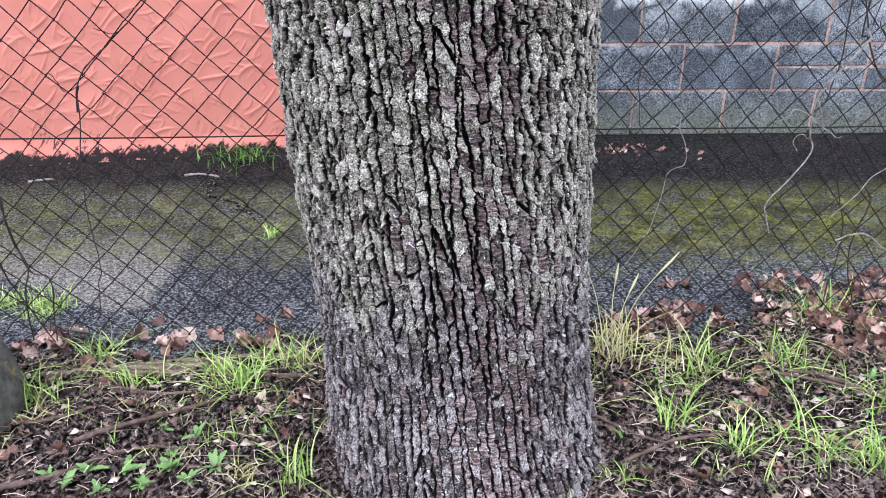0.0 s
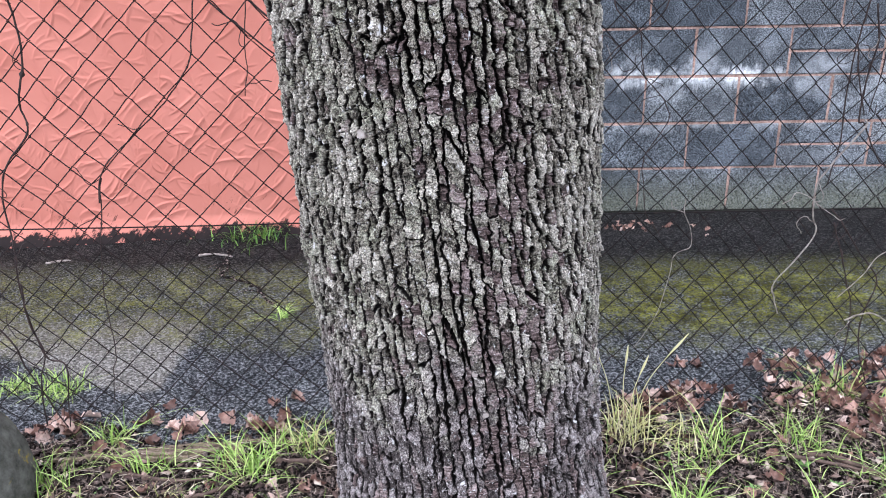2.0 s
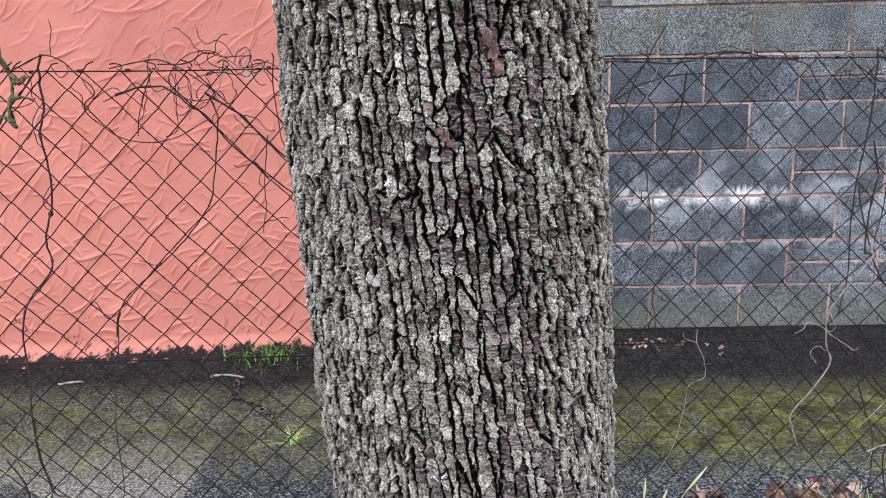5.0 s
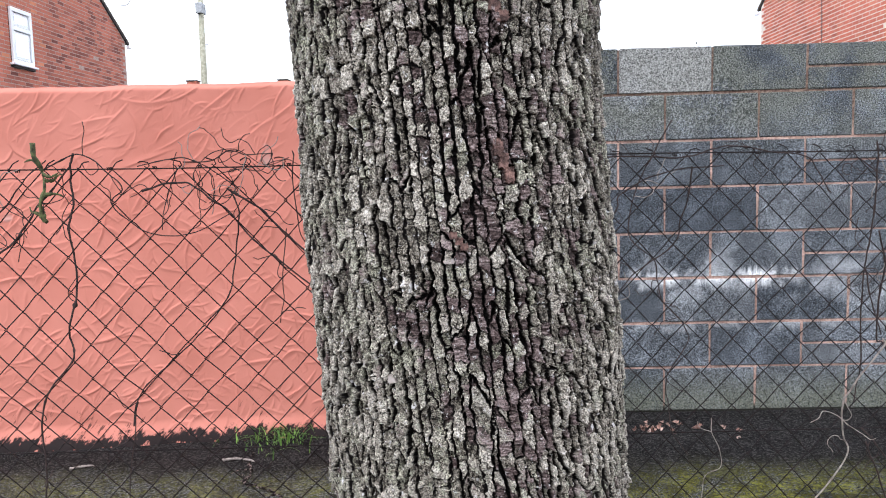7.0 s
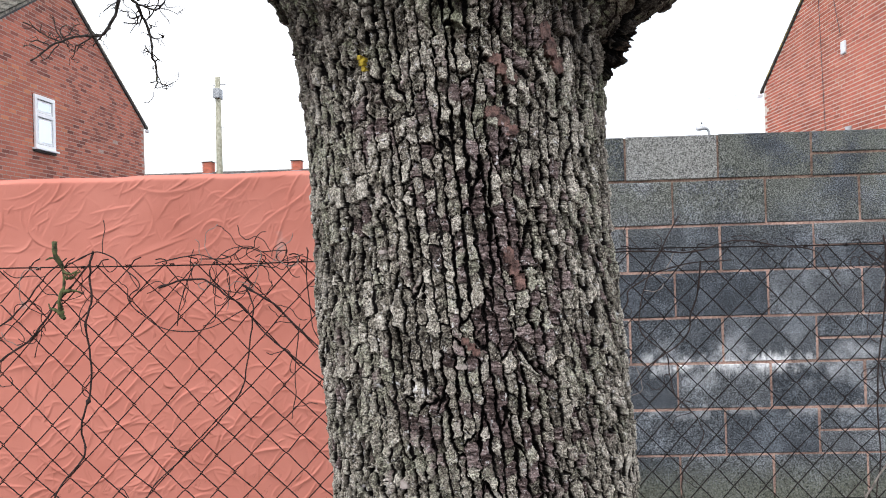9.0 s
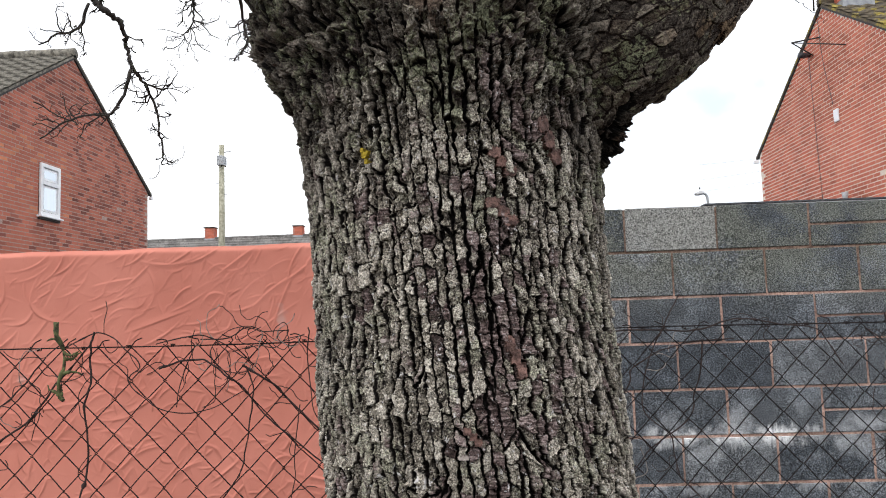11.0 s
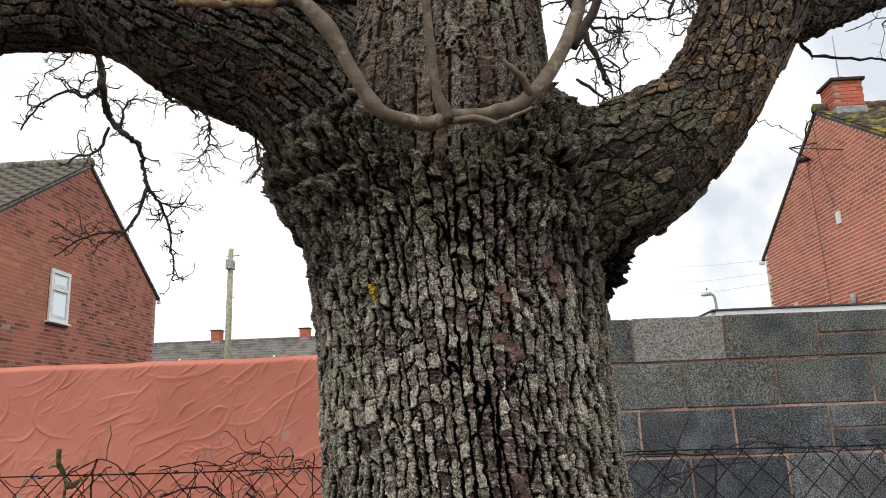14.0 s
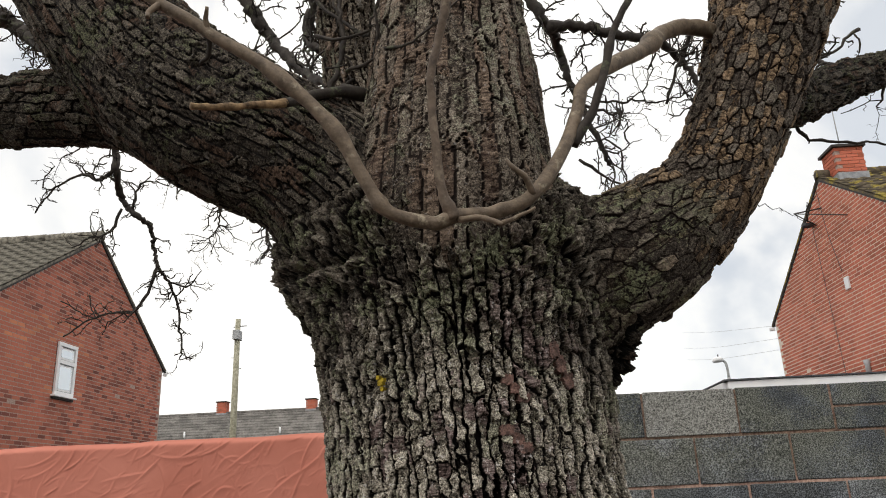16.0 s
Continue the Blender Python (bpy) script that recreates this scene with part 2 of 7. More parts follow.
def block_material(name="concrete_block", gain=1.0):
    k = Nodes(name, 0.9, 0.12)
    r = k.random()
    pos = k.mapped((1, 1, 1), True)
    c = k.ramp(r, [(0.0, (0.062, 0.069, 0.079)), (0.5, (0.097, 0.105, 0.115)), (1.0, (0.142, 0.147, 0.152))])
    c = k.mix(0.9, c, k.ramp(k.noise(165, 4, 0.8, co=pos), [(0.40, (0.22, 0.22, 0.23)), (0.49, (0.75, 0.75, 0.75)), (0.60, (2.7, 2.7, 2.7))]), "MULTIPLY")
    c = k.mix(0.45, c, k.ramp(k.noise(6, 6, 0.7, co=pos), [(0.38, (0.5, 0.5, 0.52)), (0.50, (0.9, 0.9, 0.9)), (0.64, (2.3, 2.3, 2.3))]), "MULTIPLY")
    z = k.xyz()[2]
    top = k.math("MULTIPLY", k.step(z, 1.20, 1.52), k.step(k.math("ADD", k.noise(5, 4, co=pos), k.math("MULTIPLY", k.noise(110, 4, 0.8, co=pos), 1.0)), 0.85, 1.05))
    c = k.mix(k.math("MULTIPLY", top, 0.7), c, k.ramp(k.noise(165, 4, 0.8, co=pos), [(0.4, (0.038, 0.042, 0.033)), (0.5, (0.138, 0.144, 0.116)), (0.6, (0.36, 0.36, 0.305))]))
    foot = k.step(z, 0.26, 0.02)
    c = k.mix(k.math("MULTIPLY", foot, 0.75), c, k.ramp(k.noise(120, 4, 0.7, co=pos), [(0.4, (0.050, 0.055, 0.032)), (0.6, (0.22, 0.22, 0.165))]))
    if gain > 1:
        c = k.mix(0.8, c, k.ramp(k.noise(165, 4, 0.8, co=pos), [(0.39, (0.05, 0.05, 0.046)), (0.49, (0.27, 0.265, 0.245)), (0.6, (0.52, 0.51, 0.48))]))
    c = k.mix(k.math("MULTIPLY", k.step(k.noise(120, 3, 0.6, co=pos), 0.385, 0.345), 0.8), c, (0.018, 0.018, 0.018))
    pale = k.step(k.noise(130, 3, 0.6, co=pos), 0.635, 0.67)
    c = k.mix(k.math("MULTIPLY", pale, 0.5), c, (0.42, 0.42, 0.40))
    # salts washed out of the bed joints
    wob = k.math("ADD", z, k.math("MULTIPLY", k.noise(1, 4, 0.7, co=k.mapped((38, 1, 6), True)), 0.13))
    run = k.math("MULTIPLY", k.step(wob, 0.67, 0.745), k.step(wob, 0.80, 0.745))
    x = k.xyz()[0]
    run = k.math("MULTIPLY", run, k.math("MULTIPLY", k.step(x, 0.86, 0.98), k.step(x, 1.80, 1.62)))
    run = k.math("MULTIPLY", run, k.step(k.noise(8, 4, 0.6, co=pos), 0.38, 0.56))
    haze = k.math("MULTIPLY", k.math("MULTIPLY", k.step(z, 0.50, 0.66), k.step(z, 0.86, 0.72)), k.step(k.noise(6, 3, co=pos), 0.45, 0.7))
    run2 = k.math("MULTIPLY", k.math("MULTIPLY", k.step(wob, 0.46, 0.50), k.step(wob, 0.535, 0.505)), k.step(k.noise(11, 3, co=pos), 0.45, 0.62))
    salt = k.math("MULTIPLY", k.math("MAXIMUM", k.math("MAXIMUM", run, k.math("MULTIPLY", haze, 0.3)), k.math("MULTIPLY", run2, 0.25)), k.step(k.noise(90, 4, 0.7, co=pos), 0.25, 0.52))
    c = k.mix(salt, c, (0.90, 0.90, 0.90))
    k.bump(k.noise(165, 4, 0.8, co=pos), 0.9, 0.004)
    return k.colour(c)


BLOCK = block_material()
PALE_BLOCK = block_material("pale_concrete_block", 3.2)


def speckled(name, lo, hi, scale, bump=0.6, rough=0.85, dist=0.004, big=None):
    k = Nodes(name, rough, 0.3)
    c = k.ramp(k.noise(scale, 5, 0.65), [(0.38, lo), (0.62, hi)])
    if big:
        c = k.mix(0.6, c, k.ramp(k.noise(big, 4), [(0.4, (0.55, 0.55, 0.55)), (0.6, (1.45, 1.45, 1.45))]), "MULTIPLY")
    k.bump(k.noise(scale * 1.6, 4, 0.7), bump, dist)
    return k.colour(c)




def mortar_material():
    """Pink mortar, browner and dirtier in the two courses that were laid later on top."""
    k = Nodes("pink_mortar", 0.9, 0.2)
    c = k.ramp(k.noise(120, 5, 0.65), [(0.38, (0.26, 0.15, 0.12)), (0.62, (0.52, 0.36, 0.29))])
    c = k.mix(0.6, c, k.ramp(k.noise(7, 4), [(0.4, (0.55, 0.55, 0.55)), (0.6, (1.45, 1.45, 1.45))]), "MULTIPLY")
    c = k.mix(k.step(k.xyz()[2], 0.05, 0.015), c, (0.030, 0.028, 0.022))
    c = k.mix(k.math("MULTIPLY", k.step(k.xyz()[2], 1.36, 1.40), 0.7), c, k.ramp(k.noise(60, 4), [(0.4, (0.070, 0.043, 0.030)), (0.62, (0.26, 0.18, 0.13))]))
    k.bump(k.noise(190, 4, 0.7), 0.6, 0.004)
    return k.colour(c)


MORTAR = mortar_material()


def tarmac_material():
    k = Nodes("mossy_tarmac", 0.8, 0.05)
    pos = k.mapped((1, 1, 1), True)
    x, y, _z = k.xyz()
    grit = k.noise(125, 6, 0.85, co=pos)
    c = k.ramp(grit, [(0.41, (0.005, 0.0055, 0.0065)), (0.51, (0.031, 0.032, 0.034)), (0.60, (0.31, 0.31, 0.315))])
    c = k.mix(0.6, c, k.ramp(k.noise(2.2, 5, 0.6, co=pos), [(0.4, (0.6, 0.6, 0.64)), (0.6, (1.4, 1.4, 1.38))]), "MULTIPLY")
    wob = k.math("ADD", y, k.math("MULTIPLY", k.noise(4.5, 5, 0.7, co=pos), 0.5))
    # an older, paler strip of surfacing with a straight joint
    skew = k.math("ADD", y, k.math("MULTIPLY", k.math("MINIMUM", k.math("ADD", x, 0.85), 0.0), 0.5))
    worn = k.math("ADD", k.math("MULTIPLY", k.noise(22, 5, 0.7, co=pos), 0.06), -0.03)
    strip = k.math("MULTIPLY", k.step(k.math("ADD", x, worn), -0.735, -0.765), k.step(k.math("ADD", skew, worn), 1.84, 1.875))
    strip = k.math("MULTIPLY", strip, k.step(k.math("ADD", wob, k.math("MULTIPLY", grit, 0.4)), 2.90, 2.72))
    c = k.mix(k.math("MULTIPLY", strip, 0.85), c, k.ramp(grit, [(0.40, (0.030, 0.027, 0.023)), (0.50, (0.140, 0.128, 0.110)), (0.60, (0.42, 0.39, 0.35))]))
    band = k.math("MULTIPLY", k.step(wob, 2.26, 2.62), k.step(wob, 3.40, 3.05))
    side = k.math("ADD", 0.62, k.math("MULTIPLY", k.step(x, 0.2, 1.0), 0.38))
    grain = k.step(k.math("ADD", k.noise(100, 6, 0.85, co=pos), k.math("MULTIPLY", k.noise(11, 5, 0.65, co=pos), 0.45)), 0.62, 0.78)
    moss = k.math("MULTIPLY", k.math("MULTIPLY", band, side), grain)
    mcol = k.ramp(k.math("ADD", k.math("MULTIPLY", k.noise(100, 6, 0.85, co=pos), 0.6), k.math("MULTIPLY", k.noise(9, 4, 0.7, co=pos), 0.4)), [(0.42, (0.014, 0.012, 0.004)), (0.51, (0.068, 0.063, 0.013)), (0.60, (0.24, 0.235, 0.045))])
    c = k.mix(moss, c, mcol)
    # damp gutter along the walls, with their shadow band painted in as well
    gutter_shade = k.step(wob, 2.98, 3.26)
    c = k.mix(k.math("MULTIPLY", gutter_shade, 0.94), c, k.ramp(k.noise(125, 6, 0.85, co=pos), [(0.42, (0.003, 0.0025, 0.0025)), (0.53, (0.012, 0.010, 0.010)), (0.62, (0.12, 0.11, 0.10))]))
    k.rough(k.ramp(k.noise(3.0, 3, co=pos), [(0.40, (0.72, 0.72, 0.72)), (0.60, (0.95, 0.95, 0.95))]))
    k.bump(k.noise(260, 2, 0.6, co=pos), 0.8, 0.004)
    k.bump(moss, 0.5, 0.006)
    return k.colour(c)


TARMAC = tarmac_material()


def soil_material():
    k = Nodes("dark_soil", 0.9, 0.08)
    pos = k.mapped((1, 1, 1), True)
    c = k.ramp(k.noise(70, 6, 0.7, co=pos), [(0.42, (0.0045, 0.0035, 0.003)), (0.51, (0.040, 0.030, 0.027)), (0.60, (0.30, 0.235, 0.21))])
    c = k.mix(0.5, c, k.ramp(k.noise(6, 3, co=pos), [(0.3, (0.6, 0.6, 0.6)), (0.7, (1.5, 1.4, 1.3))]), "MULTIPLY")
    k.bump(k.noise(120, 5, 0.75, co=pos), 1.0, 0.010)
    return k.colour(c)


SOIL = soil_material()


def leafy(name, stops, rough=0.55):
    k = Nodes(name, rough, 0.35)
    tone = k.math("ADD", k.math("MULTIPLY", k.island(), 0.7), k.math("MULTIPLY", k.noise(25, 3), 0.3))
    k.bump(k.noise(200, 3), 0.25, 0.001)
    return k.colour(k.ramp(tone, stops))


GRASS = leafy("green_grass", [(0.08, (0.30, 0.24, 0.10)), (0.16, (0.12, 0.21, 0.035)), (0.5, (0.34, 0.49, 0.10)), (0.9, (0.68, 0.73, 0.30))], 0.45)
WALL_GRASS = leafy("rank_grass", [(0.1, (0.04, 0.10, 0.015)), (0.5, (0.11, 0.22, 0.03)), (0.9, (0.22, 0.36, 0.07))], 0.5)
STRAW = leafy("dry_grass", [(0.1, (0.30, 0.33, 0.09)), (0.4, (0.52, 0.47, 0.20)), (0.9, (0.80, 0.74, 0.46))], 0.6)
LITTER = leafy("dead_litter", [(0.1, (0.04, 0.025, 0.021)), (0.40, (0.10, 0.062, 0.050)), (0.60, (0.28, 0.185, 0.145)), (0.82, (0.70, 0.57, 0.46))], 0.7)
WEED = leafy("weed_leaf", [(0.1, (0.08, 0.17, 0.035)), (0.5, (0.14, 0.24, 0.065)), (0.9, (0.24, 0.35, 0.13))], 0.5)


def dead_leaf_material(name="dead_leaf", each=False):
    k = Nodes(name, 0.55, 0.4)
    c = k.ramp(k.island() if each else k.random(), [(0.0, (0.055, 0.026, 0.020)), (0.40, (0.20, 0.100, 0.072)), (0.72, (0.40, 0.235, 0.180)), (1.0, (0.66, 0.49, 0.41))])
    c = k.mix(0.6, c, k.ramp(k.noise(55, 4, 0.7), [(0.36, (0.4, 0.4, 0.4)), (0.64, (1.5, 1.5, 1.5))]), "MULTIPLY")
    k.bump(k.noise(120, 3), 0.4, 0.002)
    return k.colour(c)


DEAD_LEAF = dead_leaf_material()
LITTER_LEAF = dead_leaf_material("dead_leaf_heap", True)


def brick_material(name, a, b, c3):
    k = Nodes(name, 0.85, 0.25)
    r = k.math("ADD", k.math("MULTIPLY", k.island(), 0.8), k.math("MULTIPLY", k.random(), 0.2))
    c = k.ramp(r, [(0.05, a), (0.50, b), (0.84, b), (0.93, c3)])
    c = k.mix(0.5, c, k.ramp(k.noise(1.3, 4, 0.6, co=k.mapped((1, 1, 1), True)), [(0.3, (0.6, 0.58, 0.58)), (0.7, (1.35, 1.35, 1.35))]), "MULTIPLY")
    k.bump(k.noise(60, 3), 0.4, 0.004)
    return k.colour(c)


BRICK = brick_material("red_brick", (0.19, 0.066, 0.052), (0.48, 0.158, 0.105), (0.70, 0.29, 0.145))
BRICK_R = brick_material("orange_red_brick", (0.38, 0.110, 0.064), (0.56, 0.165, 0.104), (0.64, 0.24, 0.155))
BRICK_MORTAR = speckled("brick_mortar", (0.34, 0.235, 0.195), (0.50, 0.38, 0.33), 30)
BRICK_MORTAR_R = speckled("pale_brick_mortar", (0.72, 0.62, 0.53), (0.84, 0.76, 0.67), 30)
TERRACE_TILE = speckled("pale_roof_tile", (0.105, 0.098, 0.092), (0.22, 0.205, 0.19), 12, 0.4, 0.85, 0.01, 1.5)
TILE = speckled("roof_tile", (0.070, 0.064, 0.054), (0.30, 0.275, 0.225), 9, 0.4, 0.85, 0.01, 1.5)


def lichen_tile_material():
    k = Nodes("lichen_roof_tile", 0.9, 0.2)
    pos = k.mapped((1, 1, 1), True)
    c = k.ramp(k.noise(9, 4, co=pos), [(0.3, (0.06, 0.05, 0.04)), (0.7, (0.16, 0.13, 0.09))])
    c = k.mix(k.step(k.noise(3.0, 5, 0.7, co=pos), 0.5, 0.6), c, (0.34, 0.27, 0.07))
    k.bump(k.noise(30, 3, co=pos), 0.4, 0.01)
    return k.colour(c)


LICHEN_TILE = lichen_tile_material()
WHITE_UPVC = speckled("white_upvc", (0.84, 0.85, 0.87), (0.90, 0.90, 0.91), 8, 0.05, 0.35)
DARK_TRIM = speckled("dark_bargeboard", (0.020, 0.016, 0.015), (0.045, 0.038, 0.034), 15, 0.2, 0.6)
LEAD = speckled("grey_lead", (0.24, 0.25, 0.27), (0.38, 0.39, 0.41), 12, 0.2, 0.6)
GREY_METAL = speckled("galvanised_grey", (0.30, 0.31, 0.32), (0.44, 0.45, 0.46), 20, 0.1, 0.5)
DARK_METAL = speckled("dark_metal", (0.03, 0.03, 0.035), (0.07, 0.07, 0.075), 20, 0.1, 0.5)
POLE_WOOD = speckled("pole_timber", (0.26, 0.25, 0.18), (0.46, 0.44, 0.34), 10, 0.4, 0.85, 0.01)
FELT = speckled("roof_felt", (0.05, 0.055, 0.06), (0.10, 0.105, 0.11), 30, 0.3, 0.9)
CONCRETE = speckled("concrete", (0.20, 0.19, 0.165), (0.36, 0.345, 0.30), 45, 0.6, 0.9, 0.006, 9)


def stone_material():
    k = Nodes("lichen_stone", 0.9, 0.25)
    c = k.ramp(k.noise(40, 5, 0.7), [(0.3, (0.040, 0.039, 0.031)), (0.7, (0.15, 0.145, 0.12))])
    c = k.mix(k.step(k.noise(14, 4, 0.6), 0.60, 0.66), c, (0.30, 0.22, 0.035))
    k.bump(k.noise(90, 4, 0.7), 0.6, 0.006)
    return k.colour(c)


STONE = stone_material()


def glass_material():
    k = Nodes("window_glass", 0.03, 0.6)
    k.p.inputs["Metallic"].default_value = 0.65
    return k.colour((0.60, 0.66, 0.72))


PANE = glass_material()
YELLOW_LICHEN = speckled("yellow_lichen", (0.26, 0.18, 0.012), (0.58, 0.43, 0.045), 200, 0.8, 0.9)

# ---- building helpers ----
rng = np.random.default_rng(7)


def mesh_from(name, verts, faces, smooth=True, attrs=None):
    """A mesh from arrays: vertices (n, 3) and faces as one array or a list of arrays of triangles and quads."""
    groups = [np.asarray(f, dtype=np.int32) for f in (faces if isinstance(faces, list) else [faces]) if len(f)]
    me = bpy.data.meshes.new(name)
    verts = np.asarray(verts, dtype=np.float32)
    loops = np.concatenate([g.ravel() for g in groups])
    sizes = np.concatenate([np.full(len(g), g.shape[1], dtype=np.int32) for g in groups])
    starts = np.concatenate([[0], np.cumsum(sizes)[:-1]]).astype(np.int32)
    me.vertices.add(len(verts))
    me.vertices.foreach_set("co", verts.ravel())
    me.loops.add(len(loops))
    me.loops.foreach_set("vertex_index", loops)
    me.polygons.add(len(sizes))
    me.polygons.foreach_set("loop_start", starts)
    me.polygons.foreach_set("use_smooth", np.full(len(sizes), bool(smooth)))
    for key, values in (attrs or {}).items():
        me.attributes.new(key, "FLOAT", "POINT").data.foreach_set("value", np.asarray(values, dtype=np.float32).ravel())
    me.update(calc_edges=True)
    me.validate()
    return me


class Geo:
    """Gathers pieces of geometry into one mesh."""

    def __init__(self):
        self.v, self.q, self.t, self.n = [], [], [], 0

    def add(self, verts, quads=(), tris=()):
        verts = np.asarray(verts, dtype=float)
        if len(quads):
            self.q.append(np.asarray(quads) + self.n)
        if len(tris):
            self.t.append(np.asarray(tris) + self.n)
        self.v.append(verts)
        self.n += len(verts)
        return self

    def tube(self, pts, radii, sides=6, cap=True):
        v, q, t = tube(pts, radii, sides, cap)
        return self.add(v, q, t)

    def box(self, lo, hi, turn=None):
        v = np.array([[x, y, z] for x in (lo[0], hi[0]) for y in (lo[1], hi[1]) for z in (lo[2], hi[2])])
        if turn is not None:
            v = turn(v)
        return self.add(v, [(0, 1, 3, 2), (4, 6, 7, 5), (0, 4, 5, 1), (2, 3, 7, 6), (0, 2, 6, 4), (1, 5, 7, 3)])

    def mesh(self, name, smooth=True):
        fs = []
        if self.q:
            fs.append(np.concatenate(self.q))
        if self.t:
            fs.append(np.concatenate(self.t))
        return mesh_from(name, np.concatenate(self.v), fs, smooth)


def spline(pts, n):
    """n points along a smooth curve through pts (Catmull-Rom)."""
    p = np.asarray(pts, dtype=float)
    e = np.vstack([2 * p[0] - p[1], p, 2 * p[-1] - p[-2]])
    s = np.linspace(0, len(p) - 1 - 1e-9, n)
    i = s.astype(int)
    f = (s - i)[:, None]
    a, b, c, d = e[i], e[i + 1], e[i + 2], e[i + 3]
    return 0.5 * (2 * b + (c - a) * f + (2 * a - 5 * b + 4 * c - d) * f**2 + (3 * b - a - 3 * c + d) * f**3)


def frames_along(p):
    t = np.gradient(p, axis=0)
    t /= np.linalg.norm(t, axis=1)[:, None] + 1e-12
    ref = np.array([0.0, -1.0, 0.0]) if abs(t[0][1]) < 0.9 else np.array([1.0, 0.0, 0.0])
    a = np.zeros_like(p)
    for i in range(len(p)):
        r = ref - t[i] * (ref @ t[i])
        r /= np.linalg.norm(r) + 1e-12
        a[i] = r
        ref = r
    return t, a, np.cross(t, a)


def tube(pts, radii, sides=6, cap=True):
    p = np.asarray(pts, dtype=float)
    r = np.broadcast_to(np.asarray(radii, dtype=float), (len(p),))
    _, a, b = frames_along(p)
    th = np.linspace(0, 2 * np.pi, sides, endpoint=False)
    v = (p[:, None] + r[:, None, None] * (np.cos(th)[None, :, None] * a[:, None] + np.sin(th)[None, :, None] * b[:, None])).reshape(-1, 3)
    i = np.arange(len(p) - 1)[:, None] * sides
    j = np.arange(sides)[None]
    k = (j + 1) % sides
    q = np.stack([i + j, i + k, i + sides + k, i + sides + j], -1).reshape(-1, 4)
    t = []
    if cap:
        v = np.vstack([v, p[0], p[-1]])
        n = len(v)
        m = (len(p) - 1) * sides
        for s in range(sides):
            t.append((n - 2, (s + 1) % sides, s))
            t.append((n - 1, m + s, m + (s + 1) % sides))
    return v, q, t


def grid_faces(rows, cols, wrap=False):
    i = np.arange(rows - 1)[:, None] * cols
    j = np.arange(cols if wrap else cols - 1)[None]
    k = (j + 1) % cols
    return np.stack([i + j, i + k, i + cols + k, i + cols + j], -1).reshape(-1, 4)


def thing(name, label, category, group="", kind="", at=(0, 0, 0)):
    ob = new(name)
    ob.empty_display_size = 0.05
    ob.location = at
    return tagged(ob, label, category, group, kind)


def part(name, me, material, parent=None, label="", kind=""):
    """Links a mesh (or a bmesh) as one object under parent, at the world place that its vertices give."""
    if isinstance(me, bmesh.types.BMesh):
        bm, me = me, bpy.data.meshes.new(name)
        bm.to_mesh(me)
        bm.free()
    if not me.materials:
        me.materials.append(material)
    ob = new(name, me)
    if parent is not None:
        ob.parent = parent
        base = parent
        at = Vector((0, 0, 0))
        while base is not None:
            at += base.location
            base = base.parent
        ob.location = -at
    return tagged(ob, label, kind=kind)


def bevel_box(name, lo, hi, bevel=0.004, segments=2):
    bm = bmesh.new()
    bmesh.ops.create_cube(bm, size=1)
    lo, hi = Vector(lo), Vector(hi)
    for v in bm.verts:
        v.co = Vector([(lo[i] + hi[i]) / 2 + v.co[i] * (hi[i] - lo[i]) for i in range(3)])
    bmesh.ops.bevel(bm, geom=bm.edges[:], offset=bevel, segments=segments, profile=0.7, affect="EDGES")
    me = bpy.data.meshes.new(name)
    bm.to_mesh(me)
    bm.free()
    return me


# ---- value noise on arrays ----
def hash2(ix, iy, seed):
    h = (ix.astype(np.int64) * 374761393 + iy.astype(np.int64) * 668265263 + seed * 974634777) & 0xFFFFFFFF
    h = ((h ^ (h >> 13)) * 1274126177) & 0xFFFFFFFF
    h = ((h ^ (h >> 15)) * 2246822519) & 0xFFFFFFFF
    return (h ^ (h >> 16)) / 4294967296.0


def vnoise(x, y, seed=0):
    ix, iy = np.floor(x), np.floor(y)
    fx, fy = x - ix, y - iy
    fx, fy = fx * fx * (3 - 2 * fx), fy * fy * (3 - 2 * fy)
    a, b = hash2(ix, iy, seed), hash2(ix + 1, iy, seed)
    c, d = hash2(ix, iy + 1, seed), hash2(ix + 1, iy + 1, seed)
    return (a + (b - a) * fx) * (1 - fy) + (c + (d - c) * fx) * fy


def fbm(x, y, octaves=4, seed=0, gain=0.5):
    s, a, n = 0.0, 1.0, 0.0
    for o in range(octaves):
        s = s + a * vnoise(x * 2**o + 17.3 * o, y * 2**o + 9.1 * o, seed + o)
        n += a
        a *= gain
    return s / n


def sstep(x, lo, hi):
    t = np.clip((x - lo) / (hi - lo), 0, 1)
    return t * t * (3 - 2 * t)


